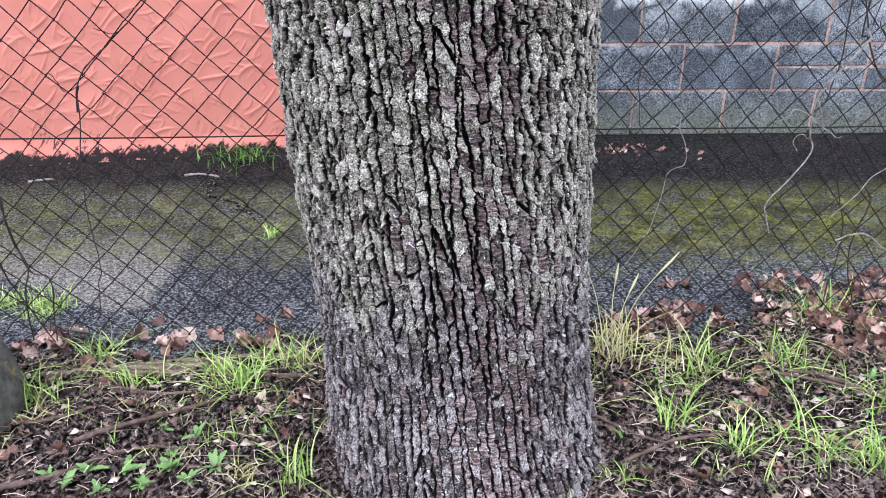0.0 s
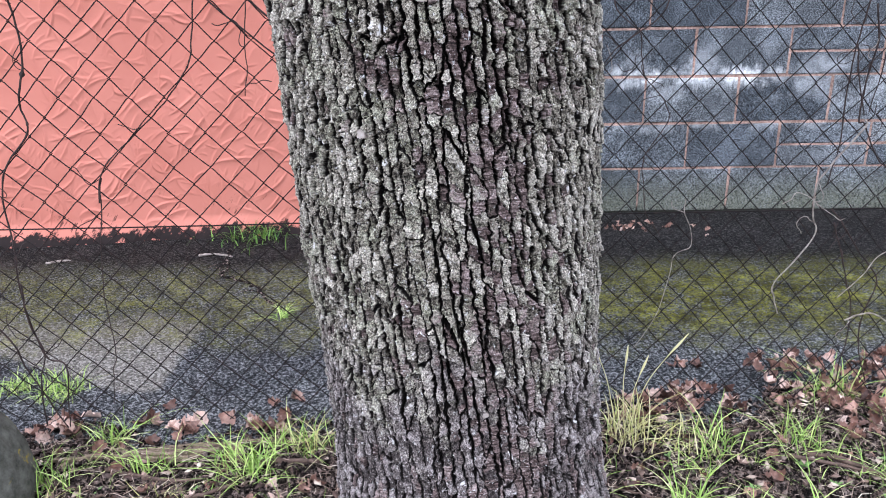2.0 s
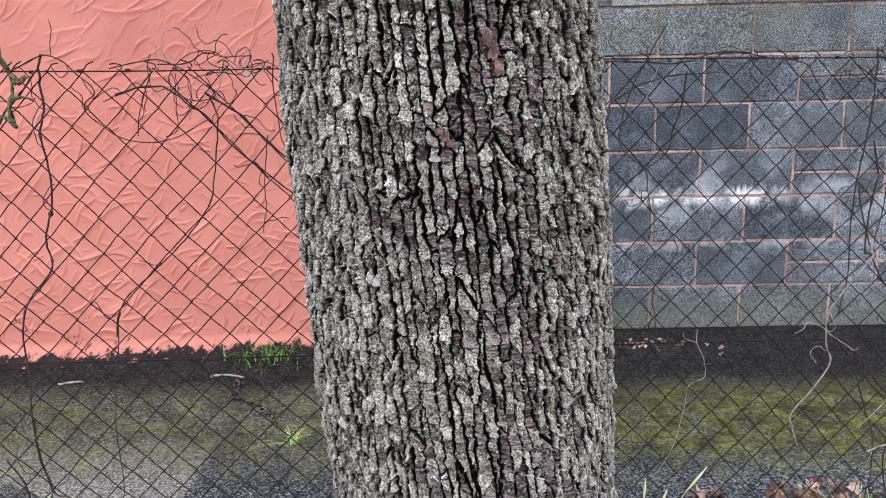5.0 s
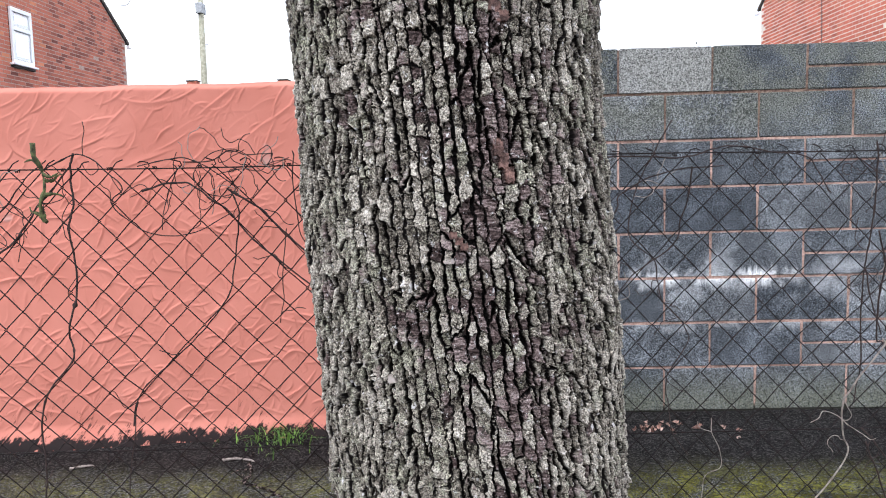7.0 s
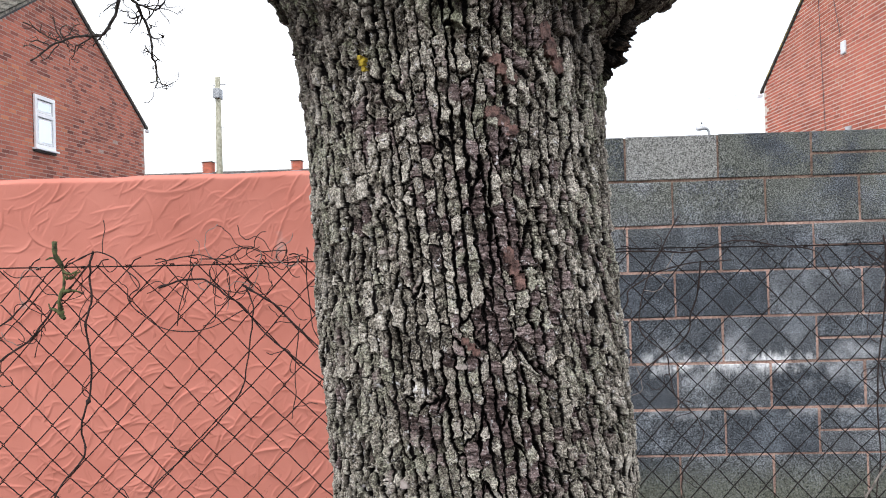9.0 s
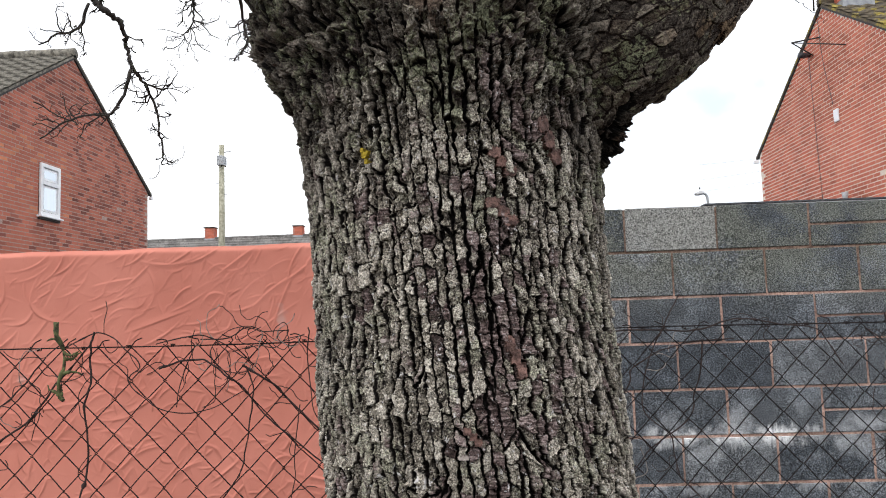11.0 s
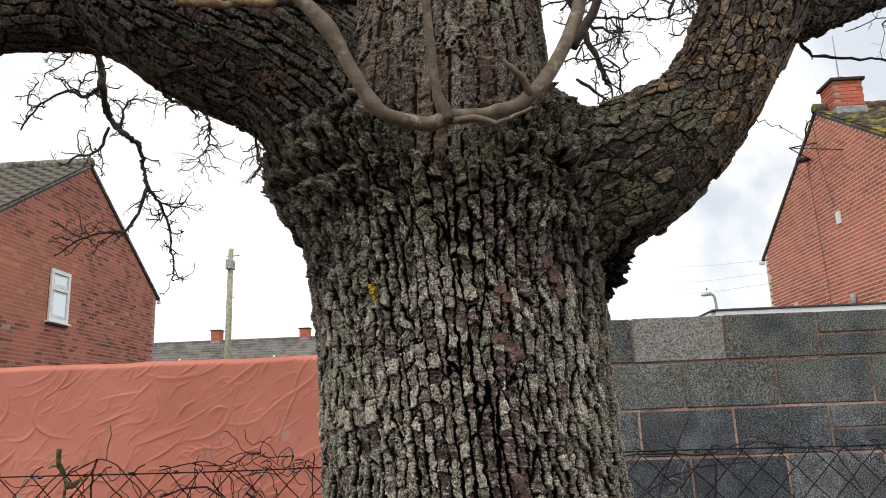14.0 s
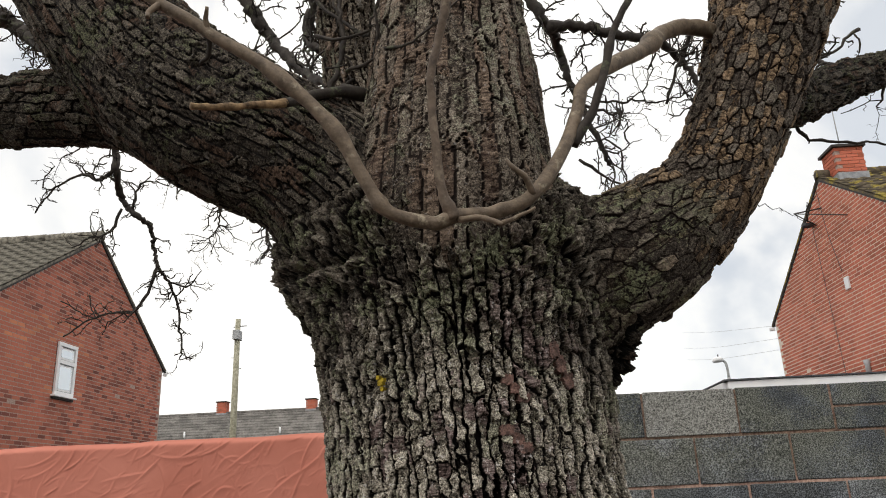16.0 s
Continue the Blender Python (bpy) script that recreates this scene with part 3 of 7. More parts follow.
def cells(x, y, seed, wide, tall, jx=0.6, jy=0.8):
    """Elongated cells: the distance in metres to the nearest border, a random number for each cell, and the place in the cell."""
    ci = np.floor(x)
    f1, f2 = np.full(x.shape, 99.0), np.full(x.shape, 99.0)
    ax, ay, bx, by, pid = (np.zeros(x.shape) for _ in range(5))
    for di in (-1, 0, 1):
        gi = ci + di
        shift = hash2(gi, gi * 0, seed + 3)
        stretch = 0.75 + 0.6 * hash2(gi, gi * 0 + 5, seed + 4)
        cj = np.floor(y * stretch + shift)
        for dj in (-1, 0, 1):
            gj = cj + dj
            px = gi + 0.5 + (hash2(gi, gj, seed + 5) - 0.5) * jx
            py = (gj + 0.5 + (hash2(gi, gj, seed + 6) - 0.5) * jy - shift) / stretch
            d = (px - x) ** 2 + (py - y) ** 2
            near = d < f1
            mid = (~near) & (d < f2)
            f2 = np.where(near, f1, np.where(mid, d, f2))
            bx, by = np.where(near, ax, np.where(mid, px, bx)), np.where(near, ay, np.where(mid, py, by))
            f1 = np.where(near, d, f1)
            ax, ay = np.where(near, px, ax), np.where(near, py, ay)
            pid = np.where(near, hash2(gi, gj, seed + 7), pid)
    span = np.hypot(bx - ax, by - ay) + 1e-9
    border = (f2 - f1) / (2 * span)
    tilt = np.hypot((bx - ax) / span / wide, (by - ay) / span / tall)
    return border / tilt, pid, x - ax, y - ay


def bark(u, v, cw=0.022, ridge=0.20, block=0.036, seed=0, gap=0.0030, step=0.0040, deep=0.012, rag=0.0062, layer=0.0014, zone=0.25, jx=0.34, chip=0.014):
    """Depth in metres (about 0 on the flat of a plate, down to -deep) of bark with upright fissures between columns that are cracked across
    into flat, ragged, layered plates; how far out each point lies (0 to 1), a random number for each plate, and how bare of crust it is."""
    fray = fbm(u * 95, v * 75, 4, seed + 18, 0.65) - 0.5
    wu = u + 0.45 * cw * (fbm(u * 7, v * 4.5, 3, seed + 11) - 0.5) + 0.30 * cw * (fbm(u * 30, v * 20, 3, seed + 12) - 0.5) + 2.2 * rag * fray
    wv = v + 0.012 * (fbm(u * 40, v * 16, 3, seed + 13) - 0.5) + 1.6 * rag * (fbm(u * 120, v * 110, 4, seed + 19, 0.65) - 0.5)
    edge, rid, lx, _ = cells(wu / cw, wv / ridge, seed, cw, ridge, jx, 0.9)
    gape = sstep(fbm(u * 30, v * 7.0, 3, seed + 20), 0.36, 0.66)
    width = gap * (0.40 + 0.85 * gape)
    wall = sstep(edge, width * 0.75, width * 0.75 + 0.0008)
    # plates along each column
    col = np.floor(rid * 9973)
    s = wv / block * (0.75 + 0.65 * rid) + rid * 37.0 + 1.5 * lx * (hash2(col, np.floor(wv / (3 * block)), seed + 27) - 0.5)
    k = np.floor(s)
    f = s - k
    pid, half, third = (hash2(k, col, seed + n) for n in (22, 23, 28))
    tight = np.where(f < 0.5, half, hash2(k + 1, col, seed + 23))
    cut = np.minimum(f, 1 - f) * block
    cutw = 0.0001 + 0.0019 * np.clip(tight - 0.40, 0, 1)
    cross = sstep(cut, cutw * 0.5, cutw + 0.0006)
    # some plates are split lengthwise
    split = np.where(third > 0.66, sstep(np.abs(lx + 0.5 * (pid - 0.5) + 2 * fray * rag / cw) * cw, 0.0002, 0.0011), 1.0)
    # each plate hangs like a shingle, its foot proud, on its own level
    body = step * (1.5 * (pid - 0.5) + 1.5 * (0.5 - f) * (half - 0.1) + 0.9 * lx * (third - 0.5))
    # and breaks up into smaller chips
    fe, fid, _, _ = cells(wu / chip + 0.35 * rid, wv / (1.25 * chip) + 0.35 * rid, seed + 50, chip, 1.25 * chip, 0.8, 0.8)
    flaw = np.where(fid > 0.45, sstep(fe, 0.0001, 0.0004 + 0.0010 * fid), 1.0)
    body = body + 0.55 * step * (fid - 0.5)
    # thin sheets flaked off in steps
    q = fbm(u * 36, v * 46, 4, seed + 26, 0.6) * 7 + 2.0 * pid
    low = np.floor(q)
    sheet = low + sstep(q - low, 0.0, 0.12) - 4.5
    fine = 0.0011 * (fbm(u * 240, v * 260, 3, seed + 16, 0.7) - 0.5)
    brink = 0.0007 * (1 - sstep(edge, width, width + 0.003))
    floor_z = deep * (0.35 + 0.65 * gape) * (0.7 + 0.5 * fbm(u * 60, v * 24, 3, seed + 24))
    h = wall * (body + layer * sheet + fine - brink - 0.0036 * (1 - cross) - 0.0026 * (1 - split) - 0.0024 * (1 - flaw)) - (1 - wall) * (floor_z - 3 * fine)
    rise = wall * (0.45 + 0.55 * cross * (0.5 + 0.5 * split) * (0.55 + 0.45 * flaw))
    bare = zone + 0.75 * (hash2(k, col, seed + 29) - 0.5) + 0.5 * (fbm(u * 20, v * 14, 3, seed + 31) - 0.5)
    return h, rise, pid, np.clip(bare, 0, 1)


def bark_tube(name, pts, radii, cols, rows, seed=0, lump=0.012, crown=None, **grain):
    """A limb along a smooth curve, its bark cut into the surface."""
    p = spline(pts, rows)
    r = np.interp(np.linspace(0, len(radii) - 1, rows), np.arange(len(radii)), radii)
    _, a, b = frames_along(p)
    v = np.concatenate([[0], np.cumsum(np.linalg.norm(np.diff(p, axis=0), axis=1))])
    # finest on the side that faces the path
    th = np.linspace(-1, 1, cols)
    th = np.pi * (0.68 * th + 0.32 * th**5)
    U = th[None] * np.mean(radii) + 0 * r[:, None]
    V = v[:, None] + 0 * th[None]
    h, rise, pid, bare = bark(U + seed * 3.1, V, seed=seed, **grain)
    low = fbm(th[None] * 1.3 + seed, V * 5, 3, seed + 30) - 0.5
    R = r[:, None] - 0.006 + h + lump * low * 2
    verts = p[:, None] + R[..., None] * (np.cos(th)[None, :, None] * a[:, None] + np.sin(th)[None, :, None] * b[:, None])
    # how much of the limb's foot takes the fork's painted shade
    old = sstep(V + 0.16 * (fbm(U * 9 + seed, V * 7, 3, seed + 40) - 0.5), crown[1], crown[0]) if crown else 0 * V
    verts = np.vstack([verts.reshape(-1, 3), p[-1]])
    n, base = len(verts) - 1, (rows - 1) * cols
    faces = [grid_faces(rows, cols), np.array([(n, base + j, base + j + 1) for j in range(cols - 1)])]
    U, V = np.append(U.ravel(), 0), np.append(V.ravel(), 0)
    return mesh_from(name, verts, faces, False, {"rise": np.append(rise.ravel(), 0.8), "plate": np.append(pid.ravel(), 0.5), "bare": np.append(bare.ravel(), 0.3), "crown": np.append(old.ravel(), 0), "round": U, "along": V})


# ---- ground ----
def soil_edge(x):
    """The y at which the soil strip ends against the tarmac."""
    return 1.69 + 0.08 * x + 0.05 * np.sin(x * 5 + 1) + 0.04 * np.sin(x * 13)


def ground_sheet():
    xs = np.concatenate([[-900, -200, -60, -20, -8], np.linspace(-4, 5, 60), [9, 20, 60, 200, 900]])
    ys = np.concatenate([[-900, -200, -60, -20, -6, -2], np.linspace(0.4, 4.2, 40), [8, 20, 60, 200, 900]])
    X, Y = np.meshgrid(xs, ys)
    near = (np.abs(X) < 6) & (Y > 0) & (Y < 5)
    Z = -0.004 + np.where(near, 0.008 * (fbm(X * 1.5, Y * 1.5, 3, 5) - 0.5), 0)
    Z = Z - 0.25 * np.exp(-(((X - 0.16) / 0.75) ** 4)) * sstep(soil_edge(X) - Y, 0.06, 0.3) * (Y > -1.9)
    me = mesh_from("ground", np.stack([X, Y, Z], -1).reshape(-1, 3), grid_faces(len(ys), len(xs)))
    return tagged(part("ground", me, TARMAC), "dark damp tarmac yard with a mossy band", "ground", kind="structure")


ground_sheet()


def soil_height(x, y):
    e = soil_edge(x) - y
    lift = 0.022 * sstep(e, 0.0, 0.16)
    lumps = 0.036 * (fbm(x * 9, y * 9, 4, 41) - 0.45) + 0.024 * (fbm(x * 45, y * 45, 3, 42) - 0.5)
    root = 0.015 * np.exp(-(((x - 0.16) / 0.40) ** 2 + ((y - 1.35) / 0.36) ** 2) * 2.2)
    dip = 0.085 * np.exp(-(((x - 0.16) / 0.37) ** 4)) * sstep(y, 1.36, 1.12)
    root = root - dip * sstep(y, 0.25, 0.75)
    return -0.010 + lift + lumps * sstep(e, -0.02, 0.12) + root - 0.03 * sstep(e, 0.0, -0.05)


def soil_strip():
    xs = np.concatenate([[-6, -3, -1.8], np.linspace(-1.35, 1.75, 400), [2.4, 3.5, 7]])
    ts = np.concatenate([[-7, -4, -2, -1], np.linspace(-0.75, 0.03, 120)])
    X, T = np.meshgrid(xs, ts)
    Y = soil_edge(X) + T
    Z = soil_height(X, Y)
    me = mesh_from("soil", np.stack([X, Y, Z], -1).reshape(-1, 3), grid_faces(len(ts), len(xs)))
    return tagged(part("soil", me, SOIL), "dark crumbly soil strip under the fence", "soil", kind="structure")


soil_strip()


def tarmac_crack():
    """A thin open crack, its crumbled rim standing a little proud."""
    r = np.random.default_rng(8)
    line = spline([(x, y, 0.001) for x, y in [(-0.861, 3.114), (-0.856, 2.987), (-0.815, 2.888), (-0.822, 2.795), (-0.758, 2.743), (-0.687, 2.692), (-0.626, 2.619), (-0.589, 2.551), (-0.549, 2.485)]], 60)
    line[:, :2] += r.normal(0, 0.006, (60, 2))
    g = Geo().tube(line, 0.002 + 0.004 * r.random(60), 5)
    for k in (12, 22, 33, 45):
        a = r.uniform(0, 6.28)
        g.tube([line[k], line[k] + np.array([math.cos(a), math.sin(a), 0]) * 0.05, line[k] + np.array([math.cos(a + 0.5), math.sin(a + 0.5), 0]) * 0.09], [0.003, 0.002, 0.001], 4)
    tagged(part("tarmac_crack", g.mesh("tarmac_crack", False), SOIL), "dark crumbled crack in the tarmac", "crack", kind="structure")


tarmac_crack()

# ---- the rendered wall ----
RED_SLOPE, RED_Y = 0.11, 3.445


def red_wall():
    x0, x1, rows, cols = -2.3, 0.05, 380, 620
    xs, zs = np.linspace(x0, x1, cols), np.linspace(-0.06, 1.655, rows)
    X, Z = np.meshgrid(xs, zs)
    H = 0.010 * (fbm(X * 2.2, Z * 2.2, 3, 61) - 0.5) + 0.004 * (fbm(X * 9, Z * 9, 3, 62) - 0.5)
    S = np.zeros_like(X)
    dx, dz = xs[1] - xs[0], zs[1] - zs[0]
    r = np.random.default_rng(23)
    for stroke in range(1500):
        cx, cz = r.uniform(x0, x1), r.uniform(0.0, 1.68)
        ang = r.normal(0.55, 0.75) if cz < 1.25 else r.normal(0.75, 0.45)
        L, W = r.uniform(0.04, 0.13) * (1 if cz < 1.25 else 1.5), r.uniform(0.012, 0.045)
        if stroke > 640:
            L, W = r.uniform(0.02, 0.065), r.uniform(0.006, 0.018)
        bend, amp = r.normal(0, 3.2), (0.0016 + 0.0078 * r.random() ** 1.6) * (1 if stroke <= 640 else 0.75) * (1 if cz < 1.25 else 0.7)
        side = 1 if r.random() < 0.75 else -1
        i0, i1 = max(0, int((cx - L - x0) / dx)), min(cols, int((cx + L - x0) / dx) + 1)
        j0, j1 = max(0, int((cz - L + 0.06) / dz)), min(rows, int((cz + L + 0.06) / dz) + 1)
        if i1 <= i0 or j1 <= j0:
            continue
        lx, lz = X[j0:j1, i0:i1] - cx, Z[j0:j1, i0:i1] - cz
        s = lx * math.cos(ang) + lz * math.sin(ang)
        d = side * (-lx * math.sin(ang) + lz * math.cos(ang)) - bend * s * s
        taper = np.clip(1 - (s / L) ** 2, 0, 1)
        w = W * (0.35 + 0.65 * taper)
        f = np.clip(d / w, 0, 1)
        prof = np.where(d < 0, 0, np.where(d < w, f**2.4, np.clip(1 - (d - w) / 0.0042, 0, 1)))
        S[j0:j1, i0:i1] = np.maximum(S[j0:j1, i0:i1], amp * prof * taper)
    H = H + S
    foot = 0.055 * sstep(Z, 0.10, -0.02) * (0.5 + fbm(X * 4, Z * 4, 3, 63))
    top = 1.655 + 0.010 * (X + 1.4) + 0.010 * (fbm(X * 5, X * 0, 3, 64) - 0.5)
    Zw = np.where(Z > 1.2, 1.2 + (Z - 1.2) * (top - 1.2) / (1.655 - 1.2), Z)
    rim = 0.022 * sstep(Z, 1.622, 1.655) ** 2
    Y = RED_Y + RED_SLOPE * X - H - foot + rim
    front = np.stack([X, Y, Zw], -1)
    back_top = front[-1] + np.array([0, 0.20, 0.004])
    back_foot = back_top.copy()
    back_foot[:, 2] = -0.06
    v = np.vstack([front.reshape(-1, 3), back_top, back_foot])
    n, far = len(v), -3.6
    end = [(far, RED_Y + RED_SLOPE * far + dy, z) for dy, z in ((0, -0.06), (0, 1.64), (0.2, 1.64), (0.2, -0.06))]
    a, b, c, d = 0, (rows - 1) * cols, rows * cols, (rows + 1) * cols
    v = np.vstack([v, end])
    side = np.array([(n, a, b, n + 1), (n + 1, b, c, n + 2), (n + 2, c, d, n + 3), (n + 3, n, n + 1, n + 2)])
    me = mesh_from("wall_rendered", v, [grid_faces(rows + 2, cols), side])
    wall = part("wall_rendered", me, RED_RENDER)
    tagged(wall, "salmon-painted wall of roughly trowelled render, mildewed foot", "wall", kind="structure")


red_wall()

# ---- the tree ----
tree = thing("tree", "mature tree with deeply furrowed grey bark and forked limbs", "tree", at=(0.16, 1.32, 0))

# height, centre x, front y, half width, half depth of the trunk
TRUNK = np.array([
    (-0.16, 0.176, 1.0, 0.362, 0.33),
    (-0.05, 0.166, 1.04, 0.317, 0.285),
    (0.03, 0.156, 1.067, 0.297, 0.265),
    (0.1, 0.151, 1.095, 0.293, 0.25),
    (0.2, 0.145, 1.12, 0.288, 0.24),
    (0.32, 0.136, 1.117, 0.286, 0.237),
    (0.44, 0.128, 1.11, 0.284, 0.235),
    (0.56, 0.119, 1.092, 0.284, 0.235),
    (0.68, 0.111, 1.071, 0.281, 0.235),
    (0.8, 0.106, 1.042, 0.275, 0.235),
    (0.92, 0.099, 1.012, 0.27, 0.237),
    (1.04, 0.091, 0.981, 0.263, 0.239),
    (1.16, 0.083, 0.957, 0.258, 0.24),
    (1.28, 0.077, 0.947, 0.251, 0.24),
    (1.4, 0.072, 0.934, 0.248, 0.243),
    (1.5, 0.069, 0.918, 0.25, 0.249),
    (1.58, 0.067, 0.899, 0.254, 0.26),
    (1.65, 0.066, 0.88, 0.266, 0.273),
    (1.7, 0.062, 0.867, 0.297, 0.284),
    (1.735, 0.058, 0.862, 0.316, 0.29),
    (1.78, 0.05, 0.855, 0.312, 0.28),
    (1.82, 0.05, 0.865, 0.27, 0.25),
    (1.86, 0.055, 0.895, 0.215, 0.2),
    (1.9, 0.06, 0.95, 0.14, 0.14),
])


def trunk_mesh():
    zs = np.concatenate([np.linspace(-0.16, 1.70, 1160), np.linspace(1.702, 1.90, 120)])
    front = np.linspace(-1.55, 1.55, 560)
    back = np.linspace(1.55, 2 * np.pi - 1.55, 40)[1:-1]
    th = np.concatenate([front, back])
    cx, fy, rx, ry = (np.interp(zs, TRUNK[:, 0], TRUNK[:, i]) for i in (1, 2, 3, 4))
    k = np.ones(49) / 49
    cx, fy, rx, ry = (np.where((zs > 0.03) & (zs < 1.66), np.convolve(np.pad(c, 24, "edge"), k, "valid"), c) for c in (cx, fy, rx, ry))
    th2, z2 = np.meshgrid(th, zs)
    U = th2 * 0.262 + 0.035 * z2
    # a brown streak, washed free of crust, runs down the middle and spreads at the foot
    streak = np.exp(-(((th2 - 0.25 + 0.06 * np.sin(z2 * 7)) / 0.32) ** 2)) * (0.75 + 0.25 * sstep(z2, 1.45, 0.9))
    zone = 0.15 + 0.40 * streak + 0.10 * sstep(z2, 0.45, 0.10)
    h, rise, pid, bare = bark(U, z2, seed=5, cw=0.0172, ridge=0.20, block=0.027, gap=0.0025 * (1 + 1.5 * sstep(np.abs(th2), 0.55, 1.25)), deep=0.017, step=0.0042, zone=zone)
    lowf = fbm(U * 5, z2 * 2.2, 3, 77) - 0.5
    knuckle = sstep(z2, 1.58, 1.74)
    crease = np.exp(-(((z2 - 1.722 - 0.03 * (fbm(U * 9, U * 0, 2, 79) - 0.5)) / 0.008) ** 2)) * (0.3 + fbm(U * 14, U * 0, 2, 80))
    shag = np.abs(fbm(U * 17, z2 * 15, 5, 78, 0.65) - 0.5) * 2
    out = h * (1 + 0.5 * sstep(z2, 1.42, 1.66)) + 0.014 * lowf + knuckle * (0.036 * (0.22 - shag) + 0.022 * (fbm(U * 90, z2 * 60, 4, 83, 0.7) - 0.5)) - 0.016 * crease
    out = out + 0.012 * sstep(z2, 0.10, -0.08) * np.cos(th2 * 5 + 0.6)
    X = cx[:, None] + (rx[:, None] + out) * np.sin(th2)
    Y = (fy + ry)[:, None] - (ry[:, None] + out) * np.cos(th2)
    Z = z2 + 0.4 * out * sstep(z2, 1.70, 1.80)
    # mask of the shade painted around the fork, reaching lower at the sides
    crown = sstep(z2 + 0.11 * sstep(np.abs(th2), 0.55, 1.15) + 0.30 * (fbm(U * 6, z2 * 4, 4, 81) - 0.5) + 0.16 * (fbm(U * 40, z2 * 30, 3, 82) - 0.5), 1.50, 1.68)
    v = np.stack([X, Y, Z], -1).reshape(-1, 3)
    cols, rows = len(th), len(zs)
    v = np.vstack([v, (0.06, 1.09, 1.905)])
    base, n = (rows - 1) * cols, len(v) - 1
    faces = [grid_faces(rows, cols, True), np.array([(base + j, base + (j + 1) % cols, n) for j in range(cols)])]
    return mesh_from("trunk", v, faces, False, {"rise": np.append(rise.ravel(), 0.5), "plate": np.append(pid.ravel(), 0.5), "bare": np.append(bare.ravel(), 0.3), "crown": np.append(crown.ravel(), 1), "round": np.append(U.ravel(), 0), "along": np.append(z2.ravel(), 0)})


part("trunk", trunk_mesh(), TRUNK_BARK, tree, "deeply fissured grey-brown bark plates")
part("limb", bark_tube("limb", [(0.04, 1.12, 1.66), (-0.03, 1.08, 1.76), (-0.11, 1.04, 1.86), (-0.198, 1.015, 1.932), (-0.304, 1.01, 1.996), (-0.413, 1.01, 2.074), (-0.514, 1.01, 2.174), (-0.64, 1.01, 2.35), (-0.80, 1.0, 2.62), (-1.0, 1.0, 3.0)],
     [0.17, 0.165, 0.148, 0.135, 0.143, 0.144, 0.138, 0.13, 0.12, 0.10], 216, 430, 5, 0.012, cw=0.017, ridge=0.12, block=0.036, gap=0.0013, deep=0.006, step=0.0028, rag=0.0040, layer=0.0008, jx=0.5, chip=0.018), LIMB_BARK, tree, "thick dark limb with rough bark")
part("limb", bark_tube("limb", [(0.20, 1.13, 1.66), (0.288, 1.10, 1.715), (0.374, 1.08, 1.751), (0.437, 1.075, 1.794), (0.506, 1.075, 1.851), (0.556, 1.075, 1.926), (0.602, 1.075, 2.018), (0.640, 1.08, 2.102), (0.693, 1.08, 2.236), (0.74, 1.09, 2.42), (0.80, 1.1, 2.8)],
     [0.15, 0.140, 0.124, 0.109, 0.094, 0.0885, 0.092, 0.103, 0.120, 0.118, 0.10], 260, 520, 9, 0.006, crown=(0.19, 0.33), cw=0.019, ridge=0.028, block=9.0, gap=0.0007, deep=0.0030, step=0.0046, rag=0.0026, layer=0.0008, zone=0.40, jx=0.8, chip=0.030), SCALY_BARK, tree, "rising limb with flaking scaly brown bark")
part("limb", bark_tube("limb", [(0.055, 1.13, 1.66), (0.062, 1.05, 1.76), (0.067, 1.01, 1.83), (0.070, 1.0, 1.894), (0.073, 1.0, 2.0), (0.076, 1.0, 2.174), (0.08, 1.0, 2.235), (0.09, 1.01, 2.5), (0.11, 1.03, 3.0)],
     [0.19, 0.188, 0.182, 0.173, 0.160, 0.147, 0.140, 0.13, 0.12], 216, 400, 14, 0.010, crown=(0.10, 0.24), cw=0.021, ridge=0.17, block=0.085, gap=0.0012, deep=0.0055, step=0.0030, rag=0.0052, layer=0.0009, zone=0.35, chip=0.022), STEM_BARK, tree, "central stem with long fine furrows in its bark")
part("limb", bark_tube("limb", [(-0.46, 1.04, 2.07), (-0.56, 1.06, 2.095), (-0.654, 1.08, 2.109), (-0.759, 1.1, 2.128), (-0.865, 1.15, 2.158), (-1.4, 1.3, 2.3)],
     [0.10, 0.082, 0.074, 0.077, 0.077, 0.07], 150, 220, 19, 0.008, cw=0.022, ridge=0.09, block=0.040, gap=0.0013, deep=0.005, step=0.0032, rag=0.0035), LIMB_BARK, tree, "level side limb with mossy bark")
part("limb", bark_tube("limb", [(0.65, 1.12, 2.05), (0.72, 1.2, 2.08), (0.814, 1.3, 2.136), (0.957, 1.4, 2.224), (1.111, 1.5, 2.305), (1.32, 1.6, 2.41), (1.7, 1.8, 2.65)],
     [0.06, 0.056, 0.054, 0.053, 0.05, 0.045, 0.035], 90, 160, 23, 0.006, cw=0.018, ridge=0.06, block=0.030, gap=0.0018, deep=0.004), LIMB_BARK, tree, "dark outer branch")
part("limb", bark_tube("limb", [(0.0, 1.16, 1.90), (-0.05, 1.2, 2.02), (-0.115, 1.24, 2.16), (-0.142, 1.25, 2.25), (-0.157, 1.25, 2.353), (-0.163, 1.25, 2.442), (-0.17, 1.26, 2.7), (-0.18, 1.28, 3.0)],
     [0.09, 0.08, 0.07, 0.066, 0.066, 0.067, 0.065, 0.06], 110, 220, 43, 0.010, cw=0.017, ridge=0.14, block=0.06, gap=0.0020, deep=0.008, step=0.0030), STEM_BARK, tree, "dark upright limb behind the central stem")
